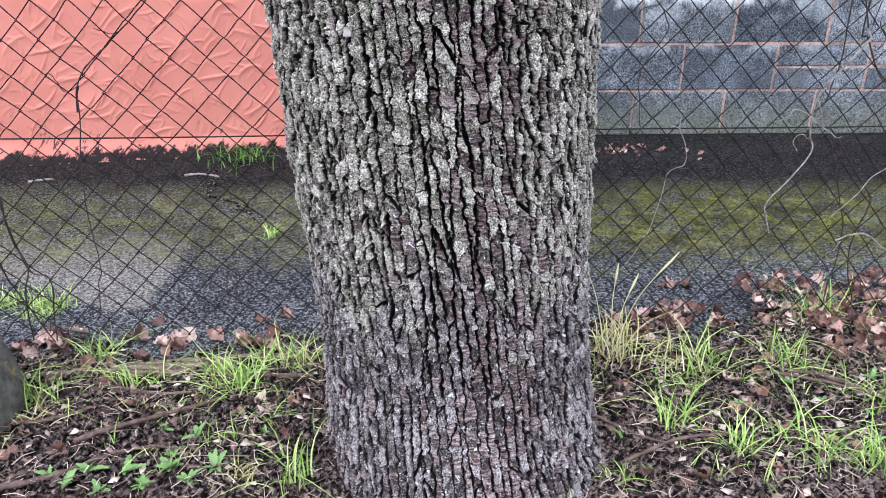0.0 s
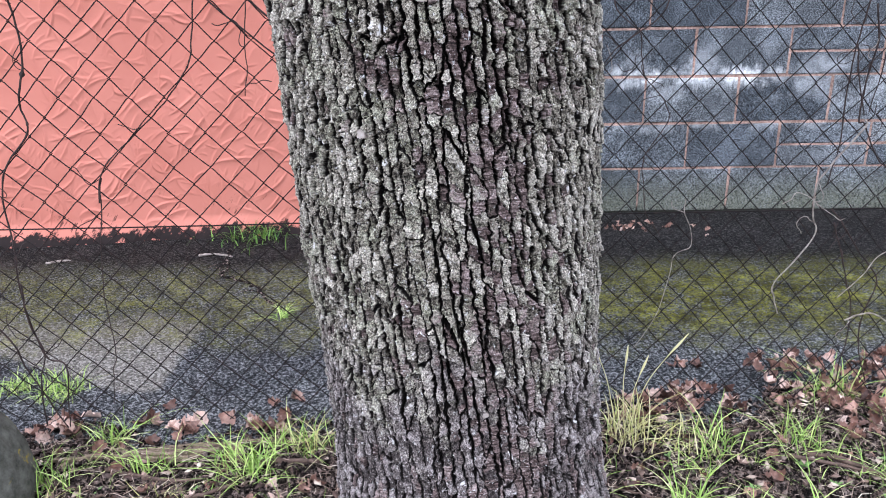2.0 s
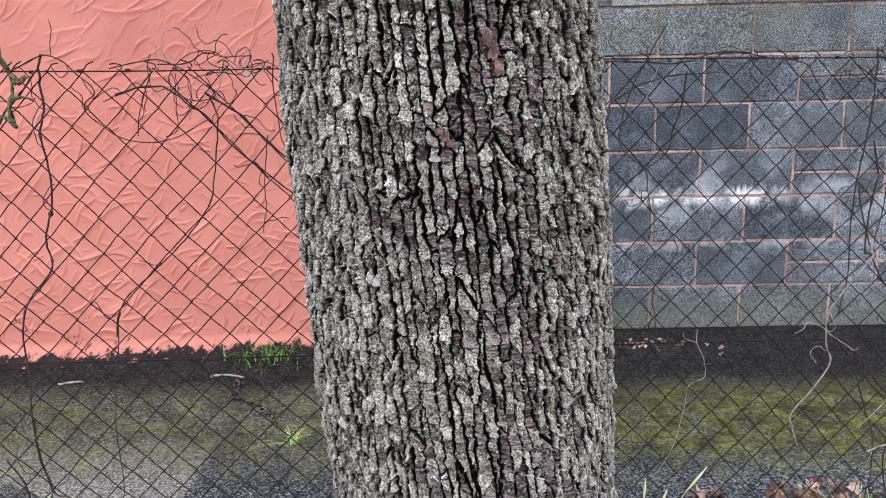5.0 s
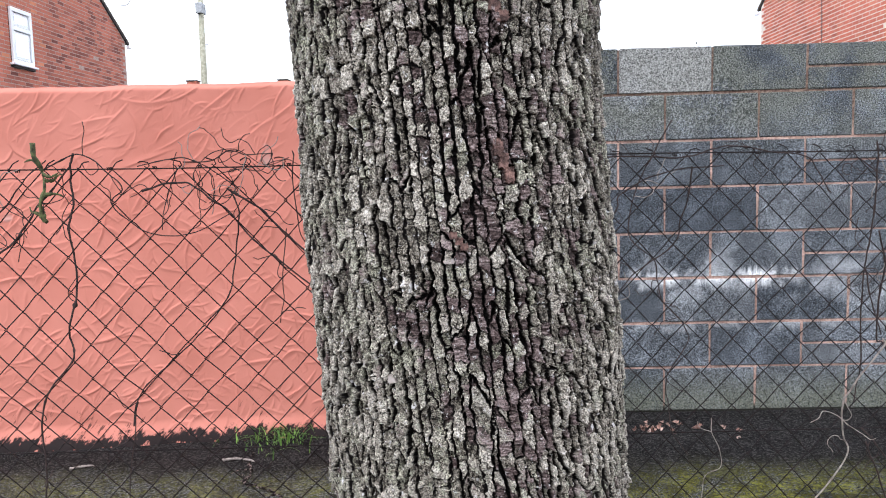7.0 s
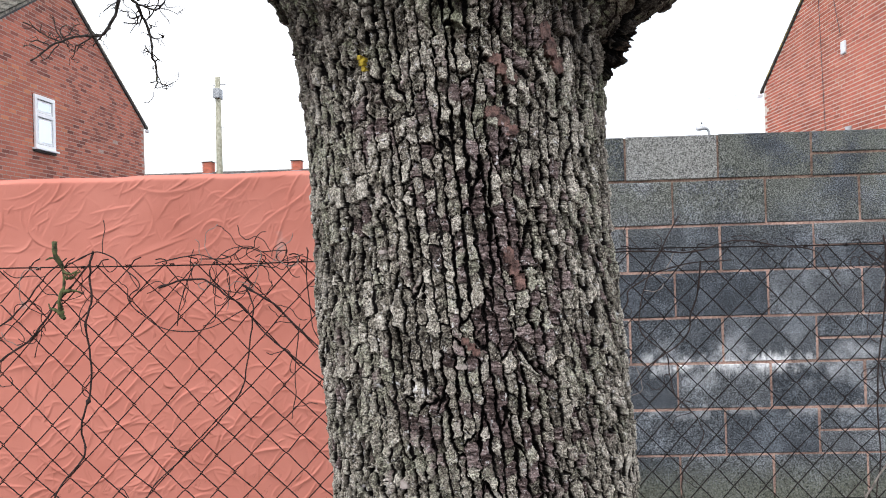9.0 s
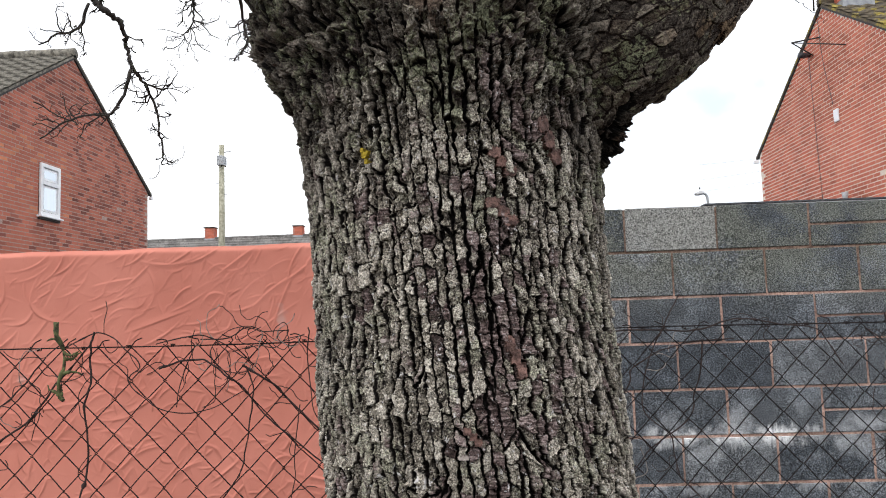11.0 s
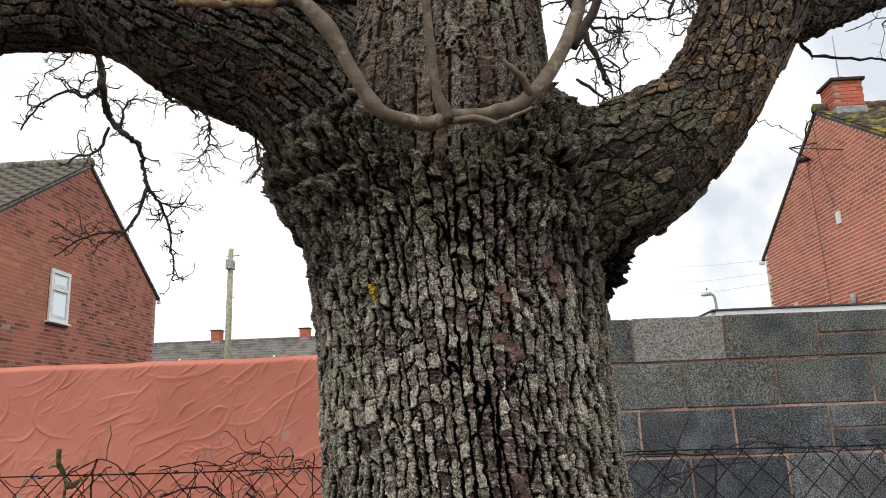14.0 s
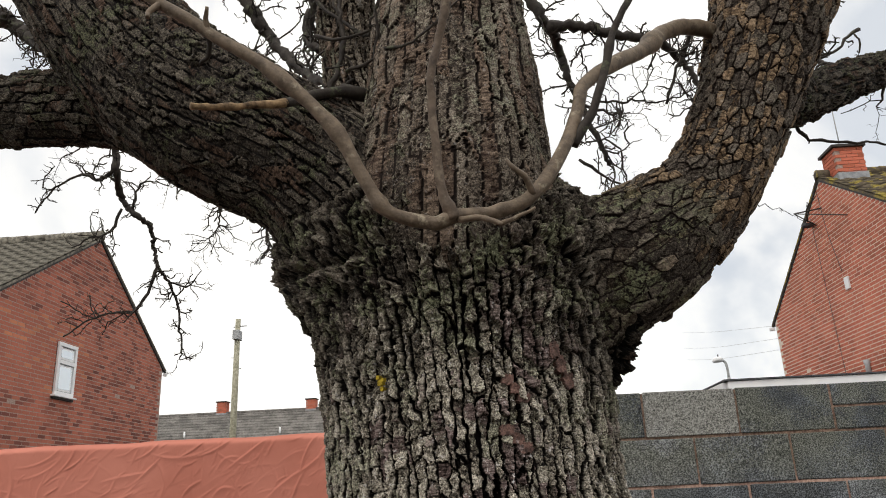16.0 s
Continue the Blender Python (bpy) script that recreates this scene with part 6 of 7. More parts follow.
def terrace():
    house = thing("terraced_houses", "distant terrace with a long grey tiled roof", "house", at=(-14, 46, 0))
    part("wall", Geo().box((-26, 43.2, 0), (-3, 48.8, 4.4)).mesh("wall", False), BRICK_MORTAR, house)
    g = Geo()
    n = 13
    for i in range(n):
        y0, y1 = 42.8 + i * 3.2 / n, 42.8 + (i + 1) * 3.2 / n
        z0, z1 = 4.3 + i * 2.35 / n, 4.3 + (i + 1) * 2.35 / n
        for j in range(76):
            x = -26.2 + j * 0.31 + (0.155 if i % 2 else 0)
            g.add([(x, y0, z0 + 0.045), (x + 0.30, y0, z0 + 0.045), (x + 0.30, y1, z1), (x, y1, z1), (x, y0, z0), (x + 0.30, y0, z0)], [(0, 1, 2, 3), (4, 5, 1, 0)])
    part("roof", g.mesh("roof", False), TERRACE_TILE, house, "grey tiled roof")
    part("roof", Geo().add([(-26.2, 46, 6.64), (-2.8, 46, 6.64), (-2.8, 49.2, 4.3), (-26.2, 49.2, 4.3)], [(0, 1, 2, 3)]).mesh("roof", False), TERRACE_TILE, house)
    for i in range(54):
        x = -26.2 + i * 0.43
        part("ridge_tile", Geo().tube([(x, 46, 6.62), (x + 0.42, 46, 6.62)], [0.12, 0.11], 8).mesh("ridge_tile"), TERRACE_TILE, house) if -21 < x < -9 else None
    chimney(house, -16.75, -16.15, 45.8, 46.4, 6.5, 7.3, BRICK_R, False)
    chimney(house, -11.15, -10.55, 45.8, 46.4, 6.5, 7.2, BRICK_R, False)
    for x in (-17.9, -12.2):
        part("vent_pipe", Geo().tube([(x, 43.9, 5.0), (x, 43.9, 5.45)], 0.06, 8).mesh("vent_pipe"), WHITE_UPVC, house, "short white vent pipe")


terrace()


def utility_pole():
    x, y = -8.86, 26.0
    pole = thing("telegraph_pole", "weathered timber telegraph pole with a grey box", "pole", at=(x, y, 0))
    part("post", Geo().tube([(x - 0.03, y, 0), (x, y, 4), (x + 0.02, y, 7.70)], [0.13, 0.115, 0.09], 14).mesh("post"), POLE_WOOD, pole)
    part("box", bevel_box("box", (x - 0.10, y - 0.22, 6.93), (x + 0.13, y + 0.2, 7.28), 0.03), GREY_METAL, pole, "grey terminal box")
    part("arm", Geo().tube([(x - 0.14, y, 7.42), (x + 0.34, y, 7.45)], 0.02, 6).mesh("arm"), GREY_METAL, pole)
    part("step", Geo().tube([(x, y, 5.9), (x + 0.2, y, 5.9)], 0.014, 6).mesh("step"), GREY_METAL, pole)
    part("step", Geo().tube([(x, y, 6.3), (x - 0.2, y, 6.3)], 0.014, 6).mesh("step"), GREY_METAL, pole)


utility_pole()


def garage():
    g = thing("garage", "flat-roofed garage with a white fascia", "garage", at=(4, 7.5, 0))
    part("wall", Geo().box((2.1, 6.1, 0), (7.0, 9.0, 1.98)).mesh("wall", False), CONCRETE, g)
    part("fascia", bevel_box("fascia", (2.02, 6.0, 1.93), (7.1, 6.06, 2.122), 0.006), WHITE_UPVC, g, "white fascia board")
    part("fascia", bevel_box("fascia", (1.995, 6.062, 1.93), (2.055, 9.1, 2.122), 0.006), WHITE_UPVC, g, "white fascia board")
    part("roof", bevel_box("roof", (1.99, 5.985, 2.124), (7.2, 9.2, 2.138), 0.004), FELT, g, "dark felt roof edge")


garage()


def street_lamp():
    x, y = 9.54, 30.0
    lamp = thing("street_lamp", "pale street lamp with a curved arm", "street lamp", at=(x, y, 0))
    part("column", Geo().tube([(x, y, 0), (x, y, 3), (x, y, 5.2)], [0.09, 0.075, 0.06], 12).mesh("column"), GREY_METAL, lamp)
    part("arm", Geo().tube(spline([(x, y, 5.2), (x - 0.01, y, 5.6), (x - 0.07, y, 5.82), (x - 0.22, y, 5.90)], 14), 0.05, 10).mesh("arm"), GREY_METAL, lamp)
    part("head", Geo().tube([(x - 0.12, y, 5.88), (x - 0.24, y, 5.93), (x - 0.42, y, 5.90), (x - 0.52, y, 5.84)], [0.06, 0.12, 0.12, 0.05], 12).mesh("head"), WHITE_UPVC, lamp, "pale lamp head")
    part("sensor", Geo().tube([(x - 0.3, y, 6.0), (x - 0.3, y, 6.12)], 0.03, 8).mesh("sensor"), DARK_METAL, lamp)


street_lamp()
for za, zb in ((4.86, 8.95), (4.55, 8.1), (4.28, 7.5)):
    part("cable", Geo().tube(spline([(7.12, 18.08, za), (8.6, 28, (za + zb) / 2 - 0.25), (10.6, 40, zb)], 16), 0.004, 4).mesh("cable"), GREY_METAL, right_house, "thin overhead telephone cable")


# ---- on the ground ----
def tuft_mesh(n, height, spread, r, droop=0.55, width=0.0016):
    g = Geo()
    for _ in range(n):
        a = r.uniform(0, 2 * np.pi)
        base = np.array([r.normal(0, spread), r.normal(0, spread), -0.012])
        L = height * r.uniform(0.45, 1.15)
        lean = 0.05 + 0.75 * r.random() ** 1.5
        sway = r.normal(0, 0.35)
        d = np.array([math.cos(a), math.sin(a), 0])
        side = np.array([-math.sin(a), math.cos(a), 0])
        w = width * r.uniform(0.6, 1.25)
        pts, k = [], 5
        for i in range(k + 1):
            t = i / k
            c = base + (d + side * sway * t) * L * (lean * t + droop * lean * 1.6 * t**2.2) + np.array([0, 0, L * (t - droop * (0.30 + 0.75 * lean) * t**2.4)])
            ww = w * (1 - t**1.8) + 0.0002
            pts += [c - side * ww, c + np.array([0, 0, -ww * 0.5]), c + side * ww]
        q = []
        for i in range(k):
            o = i * 3
            q += [(o, o + 1, o + 4, o + 3), (o + 1, o + 2, o + 5, o + 4)]
        g.add(pts, q)
    return g


def ground_z(x, y):
    e = float(soil_edge(x)) - y
    return float(soil_height(np.array(x), np.array(y))) if e > 0 else 0.0


TUFT_AT = [(-0.77, 1.605, 60, 0.15, 0.030), (-1.027, 1.854, 110, 0.10, 0.045), (-1.169, 1.890, 70, 0.10, 0.035), (-0.49, 2.366, 34, 0.085, 0.02), (-0.612, 1.454, 40, 0.12, 0.03),
           (-0.361, 1.434, 75, 0.17, 0.035), (-0.265, 1.542, 60, 0.16, 0.035), (-0.197, 1.17, 42, 0.15, 0.025), (-0.835, 1.387, 34, 0.15, 0.03), (-0.429, 1.495, 30, 0.12, 0.03),
           ]
TUFT_AT += [(1.18, 1.794, 70, 0.20, 0.045), (0.77, 1.528, 46, 0.17, 0.04), (0.616, 1.283, 42, 0.13, 0.035), (0.737, 1.195, 46, 0.12, 0.025),
           (0.914, 1.183, 46, 0.15, 0.03), (0.842, 1.226, 24, 0.11, 0.02), (1, 1.145, 50, 0.16, 0.03), (0.975, 1.521, 50, 0.17, 0.045), (0.5, 1.159, 26, 0.09, 0.025), (1.12, 1.376, 34, 0.14, 0.04), (0.674, 1.412, 24, 0.12, 0.04), (-0.922, 1.24, 28, 0.12, 0.03)]
for i, (tx, ty, tn, th, ts) in enumerate(TUFT_AT):
    r = np.random.default_rng(400 + i)
    ob = part("grass_tuft", tuft_mesh(int(tn * 1.0), th * 0.82, ts * 0.75, r, 0.70).mesh("grass_tuft"), GRASS)
    ob.location = (tx, ty, ground_z(tx, ty))
    tagged(ob, "bright green grass tuft growing in the soil strip" if ty < 1.75 else "small green grass tuft growing on the tarmac", "grass", "grass tufts")
for i, (tx, ty, tn, th, ts) in enumerate([(0.539, 1.557, 60, 0.19, 0.04), (-0.236, 1.521, 24, 0.12, 0.03), (-0.564, 1.379, 22, 0.07, 0.03), (-0.313, 1.133, 50, 0.06, 0.022), (-0.815, 1.297, 26, 0.08, 0.025), (0.712, 1.491, 22, 0.14, 0.04), (0.578, 1.636, 26, 0.17, 0.03)]):
    r = np.random.default_rng(450 + i)
    ob = part("dry_grass_tuft", tuft_mesh(int(tn * 1.3), th * 0.8, ts, r, 0.6, 0.0015).mesh("dry_grass_tuft"), STRAW)
    ob.location = (tx, ty, ground_z(tx, ty))
    tagged(ob, "dry straw-coloured grass tuft beside the trunk", "grass", "dry grass tufts")
# tall seeding stalks by the trunk
stalks = thing("dry_grass_stalks", "tall dry grass stalks with seed heads", "grass", at=(0.53, 1.56, 0))
for i, (ex, ey, ez) in enumerate([(0.46, 1.60, 0.27), (0.71, 1.64, 0.27), (0.56, 1.64, 0.24), (0.62, 1.66, 0.2)]):
    p = spline([(0.53 + 0.01 * i, 1.56, 0.0), (0.53 + (ex - 0.53) * 0.4, 1.59, ez * 0.6), (ex, ey, ez)], 20)
    part("stalk", Geo().tube(p, np.linspace(0.0013, 0.0008, 20), 5).mesh("stalk"), STRAW, stalks)
    part("seed_head", Geo().tube(p[-6:] + np.array([0, 0, 0.001]), [0.001, 0.002, 0.003, 0.003, 0.002, 0.0006], 6).mesh("seed_head"), STRAW, stalks)
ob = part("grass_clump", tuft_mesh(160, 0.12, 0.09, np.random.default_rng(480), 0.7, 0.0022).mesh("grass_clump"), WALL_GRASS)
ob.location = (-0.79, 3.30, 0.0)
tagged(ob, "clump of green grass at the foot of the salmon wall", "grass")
r = np.random.default_rng(485)
sprigs = Geo()
for _ in range(90):
    sx, st = r.uniform(-1.1, 1.45), r.uniform(-0.62, -0.03)
    sy = float(soil_edge(sx)) + st
    g = tuft_mesh(int(r.integers(3, 9)), r.uniform(0.04, 0.13), 0.010, r, 0.70, 0.0013)
    for vv in g.v:
        sprigs.add(vv + np.array([sx, sy, ground_z(sx, sy)]))
    sprigs.q += [qq + sprigs.n - sum(len(vv) for vv in g.v) for qq in g.q]
tagged(part("grass", sprigs.mesh("grass"), GRASS), "sparse sprigs of green grass", "grass", kind="stuff")


def dead_leaf_mesh(seed):
    r = np.random.default_rng(seed)
    n, L, W = 9, r.uniform(0.035, 0.055), r.uniform(0.014, 0.022)
    curl, twist = r.uniform(-1.6, 2.4), r.normal(0, 1.2)
    v, q = [], []
    for i in range(n + 1):
        t = i / n
        w = W * math.sin(math.pi * min(1, t * 0.93 + 0.03)) ** 0.7 * (1 + 0.28 * math.sin(i * 2.4 + seed))
        x = (t - 0.5) * L
        z = 0.012 * curl * (t - 0.5) ** 2 * 4
        for s in (-1, -0.5, 0, 0.5, 1):
            v.append((x, s * w, z + abs(s) ** 1.5 * w * 0.85 * (1 + 0.5 * math.sin(t * 9 + seed)) + s * twist * 0.006 * (t - 0.5) + 0.003))
    for i in range(n):
        for s in range(4):
            o = i * 5 + s
            q.append((o, o + 1, o + 6, o + 5))
    g = Geo().add(v, q)
    top = np.array(v)
    g.add(top - np.array([0, 0, 0.0006]), [(d, c, b, a) for a, b, c, d in q])
    g.tube([(-L / 2, 0, z + 0.003), (-L / 2 - 0.012, 0.002, z + 0.001)], 0.0007, 4)
    me = g.mesh("fallen_leaf")
    me.materials.append(DEAD_LEAF)
    return me


LEAF_SHAPES = [dead_leaf_mesh(i) for i in range(9)]


def scatter_leaves(n, x0, x1, y0, y1, seed, sd=None, heap=0.0, label="curled brown fallen leaf on the soil strip", size=(0.7, 1.2), joined=False):
    r = np.random.default_rng(seed)
    heap_geo = Geo()
    for _ in range(n):
        if sd:
            x, y = r.normal((x0 + x1) / 2, sd[0]), r.normal((y0 + y1) / 2, sd[1])
        else:
            x, y = r.uniform(x0, x1), r.uniform(y0, y1)
        shape = LEAF_SHAPES[int(r.integers(9))]
        s = 0.74 * float(r.uniform(*size))
        if joined:
            co = np.zeros(len(shape.vertices) * 3, dtype=np.float32)
            shape.vertices.foreach_get("co", co)
            turn = np.array(Euler((float(r.normal(0, 0.5)), float(r.normal(0, 0.5)), float(r.uniform(0, 6.28)))).to_matrix())
            at = np.array([x, y, max(ground_z(float(x), float(y)), 0) + float(r.uniform(0, heap))])
            heap_geo.add(co.reshape(-1, 3) @ turn.T * s + at, [tuple(f.vertices) for f in shape.polygons if len(f.vertices) == 4])
            continue
        ob = new("fallen_leaf", shape)
        ob.location = (float(x), float(y), max(ground_z(float(x), float(y)), 0) + float(r.uniform(0, heap)))
        ob.rotation_euler = (float(r.normal(0, 0.5)), float(r.normal(0, 0.5)), float(r.uniform(0, 6.28)))
        ob.scale = (s, s, s)
        tagged(ob, label, "leaf", "fallen leaves")
    if joined:
        tagged(part("leaf_litter", heap_geo.mesh("leaf_litter"), LITTER_LEAF), label, "leaves", kind="stuff")


scatter_leaves(190, 1.0, 1.52, 1.66, 2.0, 1, heap=0.03, label="heap of curled brown fallen leaves by the fence", joined=True)
scatter_leaves(70, 1.1, 1.45, 1.52, 1.75, 11, heap=0.02, label="curled brown fallen leaf in the heap by the fence")
scatter_leaves(46, 0.70, 0.92, 1.70, 1.83, 2, heap=0.012, label="brown fallen leaf on the damp tarmac")
scatter_leaves(26, 0.56, 0.69, 1.66, 1.79, 3, heap=0.01, label="brown fallen leaf beside the trunk")
scatter_leaves(5, 0.78, 0.87, 1.94, 2.0, 4, label="brown fallen leaf on the damp tarmac")
scatter_leaves(12, -0.72, -0.56, 1.62, 1.70, 5, heap=0.008, size=(0.9, 1.4))
scatter_leaves(16, -0.51, -0.33, 1.63, 1.70, 6, heap=0.010, size=(0.9, 1.4))
scatter_leaves(4, -0.39, -0.30, 1.77, 1.82, 7, label="pale pinkish fallen leaf on the tarmac", size=(0.8, 1.1))
scatter_leaves(1, -0.685, -0.67, 1.755, 1.77, 8, label="pale pinkish fallen leaf on the tarmac")
scatter_leaves(14, -1.0, -0.87, 1.59, 1.72, 9, heap=0.012, size=(0.9, 1.5))
scatter_leaves(40, -1.0, -0.2, 1.18, 1.60, 10)
scatter_leaves(60, 0.44, 1.3, 1.12, 1.66, 12)
scatter_leaves(30, 0.78, 1.25, 3.28, 3.40, 13, sd=(0.16, 0.04), label="dark fallen leaves in the damp gutter", size=(0.5, 0.9), joined=True)


def lobed_leaf(L, W, seed):
    r = np.random.default_rng(seed)
    v, q, n = [], [], 10
    for i in range(n + 1):
        t = i / n
        w = W * (0.25 + 0.75 * math.sin(math.pi * t**0.75) ** 0.8) * (1.0 if i % 2 else 0.62) * (0 if i == n else 1) + 0.0006
        z = L * (0.35 * t - 0.42 * t * t)
        for s in (-1, 0, 1):
            v.append((t * L, s * w, z + (0.25 * w if s else 0)))
    for i in range(n):
        for s in range(2):
            o = i * 3 + s
            q.append((o, o + 1, o + 4, o + 3))
    me = Geo().add(v, q).mesh("leaf")
    me.materials.append(WEED)
    return me


WEED_LEAVES = [lobed_leaf(0.055, 0.010, 1), lobed_leaf(0.042, 0.009, 2), lobed_leaf(0.028, 0.008, 3)]


def weed(x, y, n, size, seed):
    r = np.random.default_rng(seed)
    w = thing("weed", "low green weed rosette with lobed leaves", "weed", "weeds in the soil", at=(x, y, ground_z(x, y) + 0.004))
    for i in range(n):
        ob = new("leaf", WEED_LEAVES[int(r.integers(3))])
        ob.parent = w
        ob.rotation_euler = (float(r.normal(0, 0.2)), float(r.uniform(-0.95, -0.15)), i * 2.4 + float(r.normal(0, 0.3)))
        s = size * float(r.uniform(0.5, 0.95))
        ob.scale = (s, s, s)


WEED_AT = [(-0.607, 1.143, 9, 1.0), (-0.528, 1.143, 9, 0.9), (-0.439, 1.142, 10, 1.0), (-0.494, 1.269, 7, 0.6), (-0.414, 1.25, 7, 0.7), (-0.348, 1.143, 8, 0.8), (-0.68, 1.133, 7, 0.8),]
WEED_AT += [(1.23, 1.535, 9, 0.8), (0.939, 1.438, 8, 0.7), (0.914, 1.306, 7, 0.6), (1.07, 1.305, 7, 0.6), (1.16, 1.464, 8, 0.7), (0.539, 1.167, 5, 0.5), (0.635, 1.484, 5, 0.5), (0.5, 1.259, 5, 0.5),
                                      (-0.274, 1.272, 5, 0.5), (-0.699, 1.363, 5, 0.5), (0.791, 1.348, 6, 0.5), (1.04, 1.219, 6, 0.5), (-0.57, 1.10, 10, 0.9), (-0.48, 1.10, 10, 0.9), (-0.39, 1.10, 9, 0.8), (-0.64, 1.11, 9, 0.8), (-0.45, 1.19, 8, 0.7), (1.25, 1.45, 9, 0.7), (0.98, 1.36, 8, 0.6), (-0.487, 1.377, 5, 0.5), (0.862, 1.445, 6, 0.5)]
for i, (wx, wy, wn, wsz) in enumerate(WEED_AT):
    weed(wx, wy, wn, wsz, 600 + i)


def fallen_stick(pts, radius, seed, label="fallen brown stick on the soil", material=STICK):
    r = np.random.default_rng(seed)
    p = spline([(x, y, ground_z(x, y) + 0.012 + dz) for x, y, dz in pts], 30)
    p[:, 1] += r.normal(0, 0.0015, 30)
    ob = part("fallen_stick", Geo().tube(p, np.linspace(radius, radius * 0.6, 30) * (1 + 0.1 * r.normal(0, 1, 30)), 8).mesh("fallen_stick"), material)
    tagged(ob, label, "stick", "fallen sticks")


fallen_stick([(-0.68, 1.243, 0), (-0.615, 1.271, 0), (-0.516, 1.328, 0.005), (-0.391, 1.382, 0)], 0.0075, 1)
fallen_stick([(-0.796, 1.076, 0), (-0.729, 1.095, 0), (-0.66, 1.132, 0), (-0.583, 1.2, 0)], 0.008, 2)
fallen_stick([(-0.564, 1.554, 0), (-0.468, 1.576, 0), (-0.301, 1.562, 0), (-0.236, 1.551, 0)], 0.006, 3)
fallen_stick([(-0.429, 1.475, 0), (-0.332, 1.468, 0), (-0.207, 1.456, 0.01)], 0.008, 4)
fallen_stick([(0.965, 1.471, 0), (1.02, 1.437, 0.005), (1.14, 1.345, 0.01), (1.24, 1.284, 0)], 0.007, 5)
fallen_stick([(0.914, 1.463, 0), (1.01, 1.42, 0.01), (1.1, 1.377, 0)], 0.005, 6)
fallen_stick([(0.42, 1.323, 0), (0.52, 1.258, 0), (0.635, 1.194, 0)], 0.004, 7)
fallen_stick([(0.48, 1.19, 0), (0.616, 1.214, 0.01), (0.75, 1.239, 0), (0.811, 1.297, 0)], 0.0045, 8)
fallen_stick([(0.42, 1.383, 0), (0.539, 1.317, 0), (0.712, 1.281, 0)], 0.003, 9)
fallen_stick([(-0.873, 1.289, 0), (-0.757, 1.315, 0), (-0.641, 1.381, 0)], 0.006, 10)
fallen_stick([(-0.718, 1.444, 0), (-0.564, 1.409, 0), (-0.468, 1.411, 0)], 0.005, 11)
fallen_stick([(-0.583, 1.2, 0), (-0.506, 1.217, 0), (-0.429, 1.205, 0)], 0.004, 12)
fallen_stick([(-0.98, 3.02, -0.008), (-0.92, 3.03, -0.006), (-0.83, 3.0, -0.008)], 0.0065, 13, "pale dead stick on the tarmac by the wall", PALE_VINE)
fallen_stick([(-1.62, 2.95, -0.008), (-1.56, 2.97, -0.006), (-1.53, 2.98, -0.008)], 0.0055, 14, "pale dead stick on the tarmac by the wall", PALE_VINE)


def timber_edging():
    """Rotten boards sunk in the soil, split along the grain into loose strips."""
    for i, (x0, x1, y, z, w) in enumerate([(-0.90, -0.47, 1.512, 0.030, 0.016), (-0.83, -0.40, 1.546, 0.034, 0.020), (-0.60, -0.26, 1.578, 0.030, 0.012)]):
        r = np.random.default_rng(30 + i)
        board = thing("timber_edging", "rotting split timber edging board in the soil", "board", "timber edging", at=(x0, y, 0))
        for j in range(4):
            a, b = x0 + r.uniform(0, 0.12), x1 - r.uniform(0, 0.14)
            xs = np.linspace(a, b, 36)
            s = np.linspace(0, 1, 36)
            end = np.clip(np.minimum(s, 1 - s) * 9 + 0.15, 0, 1)
            half = w * (0.22 + 0.16 * r.random()) * end * (0.75 + 0.5 * fbm(xs * 30 + j, xs * 0, 3, 95 + j))
            up = 0.006 * end * (0.7 + 0.6 * fbm(xs * 40, xs * 0 + j, 2, 99))
            yc = y + 0.05 * (xs - x0) + (j - 1.5) * w * 0.55 + 0.006 * (fbm(xs * 7, xs * 0, 2, 90 + j) - 0.5)
            zc = np.array([ground_z(float(p), float(q)) for p, q in zip(xs, yc)])
            zc = np.convolve(np.pad(zc, 6, "edge"), np.ones(13) / 13, "valid") + 0.010 - 0.004 * j + 0.4 * (z - 0.03)
            ring = [(-1, -1.2), (-0.9, 0.5), (-0.35, 1.0), (0.3, 0.85), (0.95, 0.4), (1, -1.2)]
            v = [(x + r.normal(0, 0.0008), yy + p * h + r.normal(0, 0.0006), zz + q * u + r.normal(0, 0.0006)) for x, yy, zz, h, u in zip(xs, yc, zc, half, up) for p, q in ring]
            part("strip", Geo().add(v, grid_faces(36, 6, True)).mesh("strip", False), OLD_WOOD, board)


timber_edging()


def corner_stone():
    bm = bmesh.new()
    bmesh.ops.create_icosphere(bm, subdivisions=5, radius=1)
    for v in bm.verts:
        p = v.co.copy()
        k = 1 + 0.10 * noise.noise(p * 1.7) + 0.035 * noise.noise(p * 6) + 0.012 * noise.noise(p * 20)
        q = Vector((math.copysign(abs(p.x) ** 0.75, p.x), math.copysign(abs(p.y) ** 0.75, p.y), p.z))
        v.co = Vector((-0.968 + q.x * 0.13 * k + 0.10 * -max(0, p.z) * 0.6, 1.33 + q.y * 0.13 * k, 0.06 + q.z * 0.25 * k))
    for f in bm.faces:
        f.smooth = True
    ob = part("stone", bm, STONE)
    tagged(ob, "rounded grey stone with yellow lichen in the soil", "stone")


corner_stone()


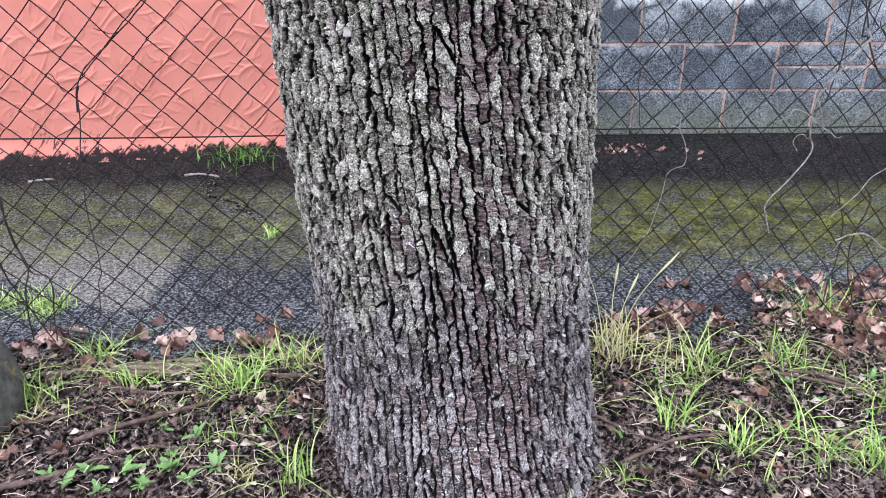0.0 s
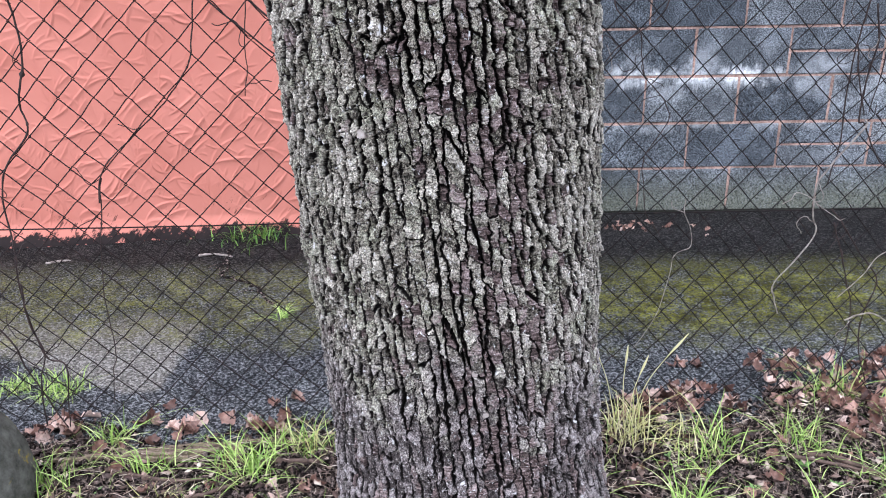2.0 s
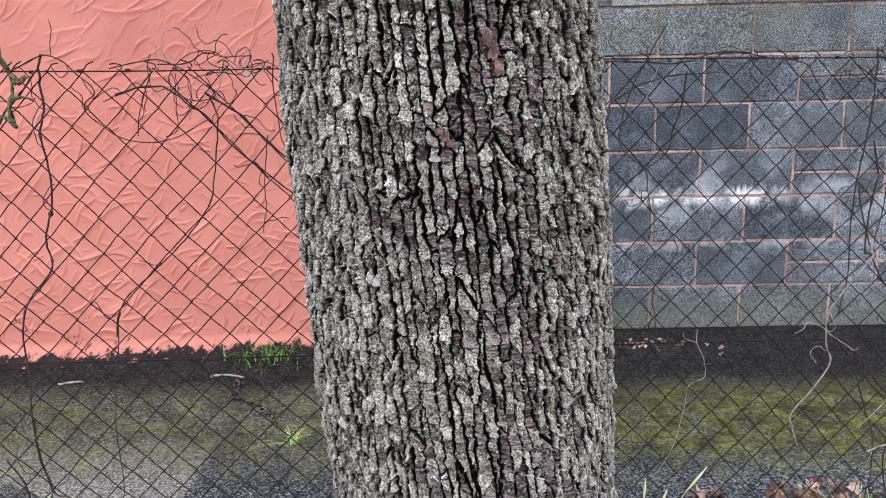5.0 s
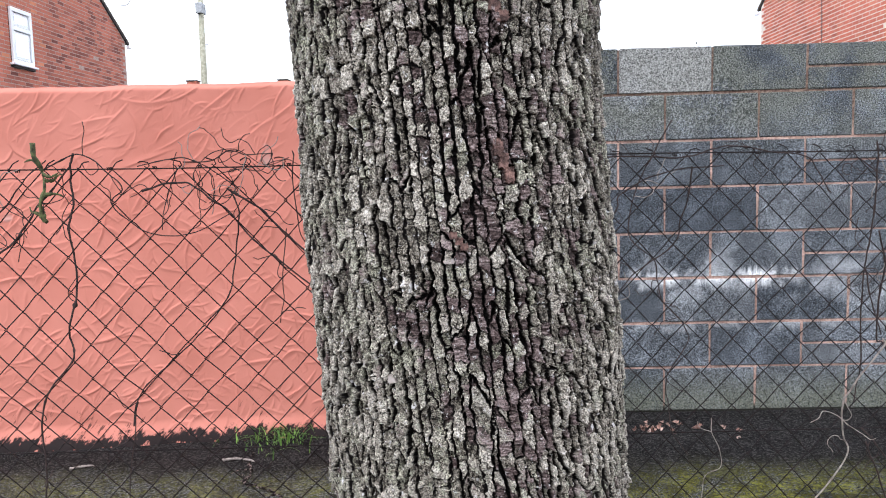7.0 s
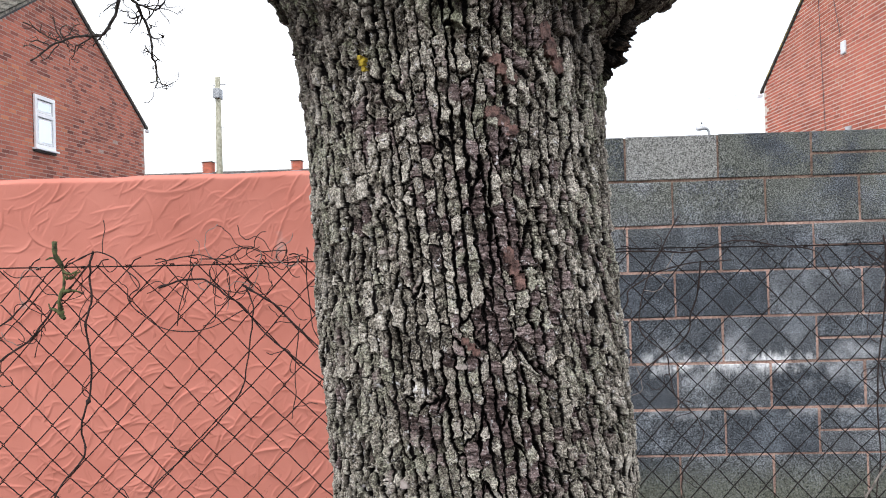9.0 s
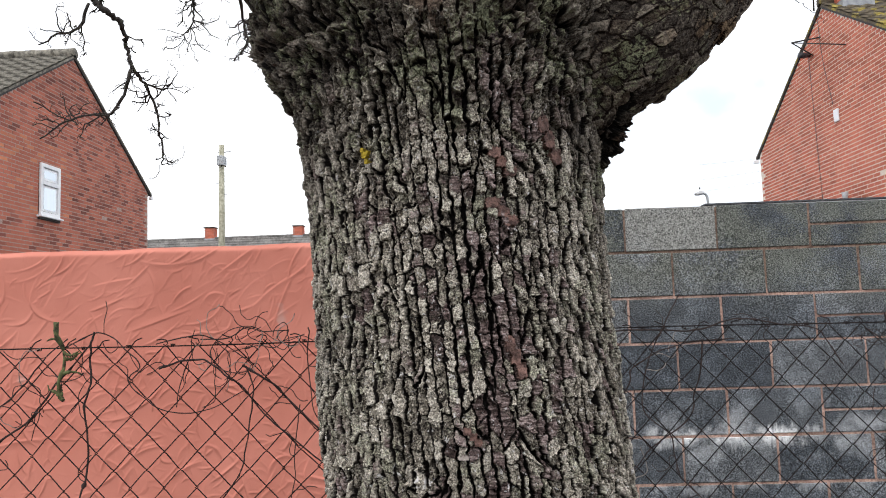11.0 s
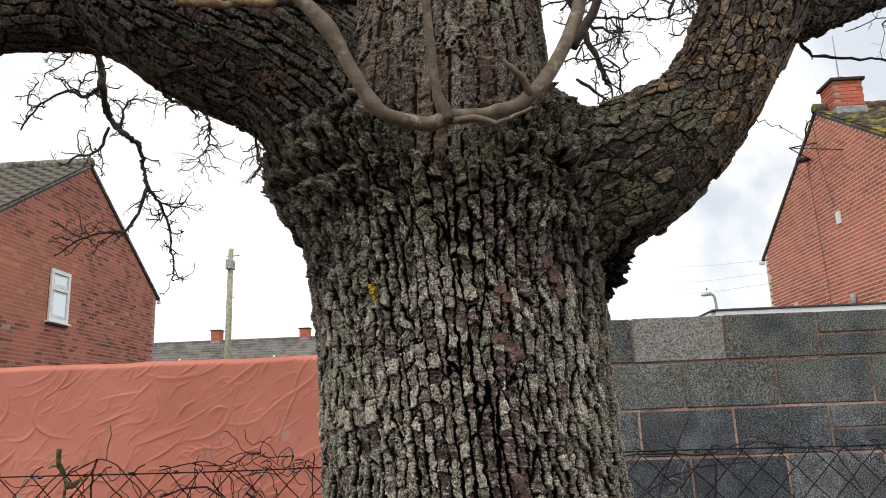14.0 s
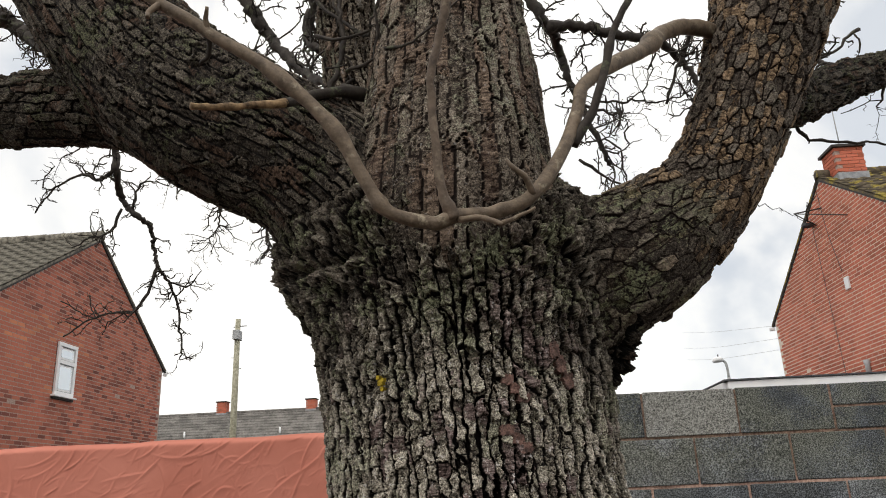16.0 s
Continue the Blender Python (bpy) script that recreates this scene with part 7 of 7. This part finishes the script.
def litter():
    r = np.random.default_rng(71)
    g = Geo()
    for _ in range(6500):
        x = r.uniform(-1.15, 1.5)
        y = float(soil_edge(x)) + r.uniform(-0.68, 0.01)
        z = ground_z(x, y) + r.uniform(0.002, 0.02)
        L, a, w = 0.012 + 0.055 * r.random() ** 2, r.uniform(0, np.pi), r.uniform(0.0004, 0.0011)
        d = np.array([math.cos(a), math.sin(a), r.normal(0, 0.18)]) * L / 2
        c = np.array([x, y, z])
        bend = np.array([0, 0, r.normal(0, 0.004)]) + np.array([-math.sin(a), math.cos(a), 0]) * r.normal(0, 0.006)
        g.tube([c - d, c + bend, c + d], [w, w, w * 0.7], 4, False)
    for _ in range(1300):
        x = r.uniform(-1.15, 1.5)
        y = float(soil_edge(x)) + r.uniform(-0.68, 0.02)
        s, a = r.uniform(0.005, 0.016), r.uniform(0, 6.28)
        ca, sa = math.cos(a) * s, math.sin(a) * s
        k1, k2 = r.uniform(-0.5, 0.6, 2) * s
        z = ground_z(x, y) + r.uniform(0.003, 0.016)
        w = r.uniform(0.35, 0.7)
        q = [(x - ca, y - sa, z), (x - sa * w, y + ca * w, z + k1 + 0.002), (x + ca, y + sa, z + k2), (x + sa * w, y - ca * w, z + 0.001)]
        g.add(q + [(a1, b1, c1 - 0.0008) for a1, b1, c1 in q], [(0, 3, 2, 1), (4, 5, 6, 7), (0, 1, 5, 4), (1, 2, 6, 5), (2, 3, 7, 6), (3, 0, 4, 7)])
    tagged(part("straw_litter", g.mesh("straw_litter"), LITTER), "brown straw, twig and leaf litter over the soil", "litter", kind="stuff")
    g = Geo()
    base = np.array([(1, 0, 0), (-1, 0, 0), (0, 1, 0), (0, -1, 0), (0, 0, 1), (0, 0, -1)], dtype=float)
    tri = [(0, 2, 4), (2, 1, 4), (1, 3, 4), (3, 0, 4), (2, 0, 5), (1, 2, 5), (3, 1, 5), (0, 3, 5)]
    for _ in range(26000):
        x = r.uniform(-1.15, 1.5)
        y = float(soil_edge(x)) - abs(r.normal(0.3, 0.22)) + 0.03
        s = 0.0022 + 0.0095 * r.random() ** 3
        g.add(base * s * r.uniform(0.6, 1.3, (6, 1)) + np.array([x, y, ground_z(x, y) + s * 0.4]), [], tri)
    tagged(part("soil_crumbs", g.mesh("soil_crumbs"), SOIL), "dark soil crumbs", "soil", kind="stuff")


litter()
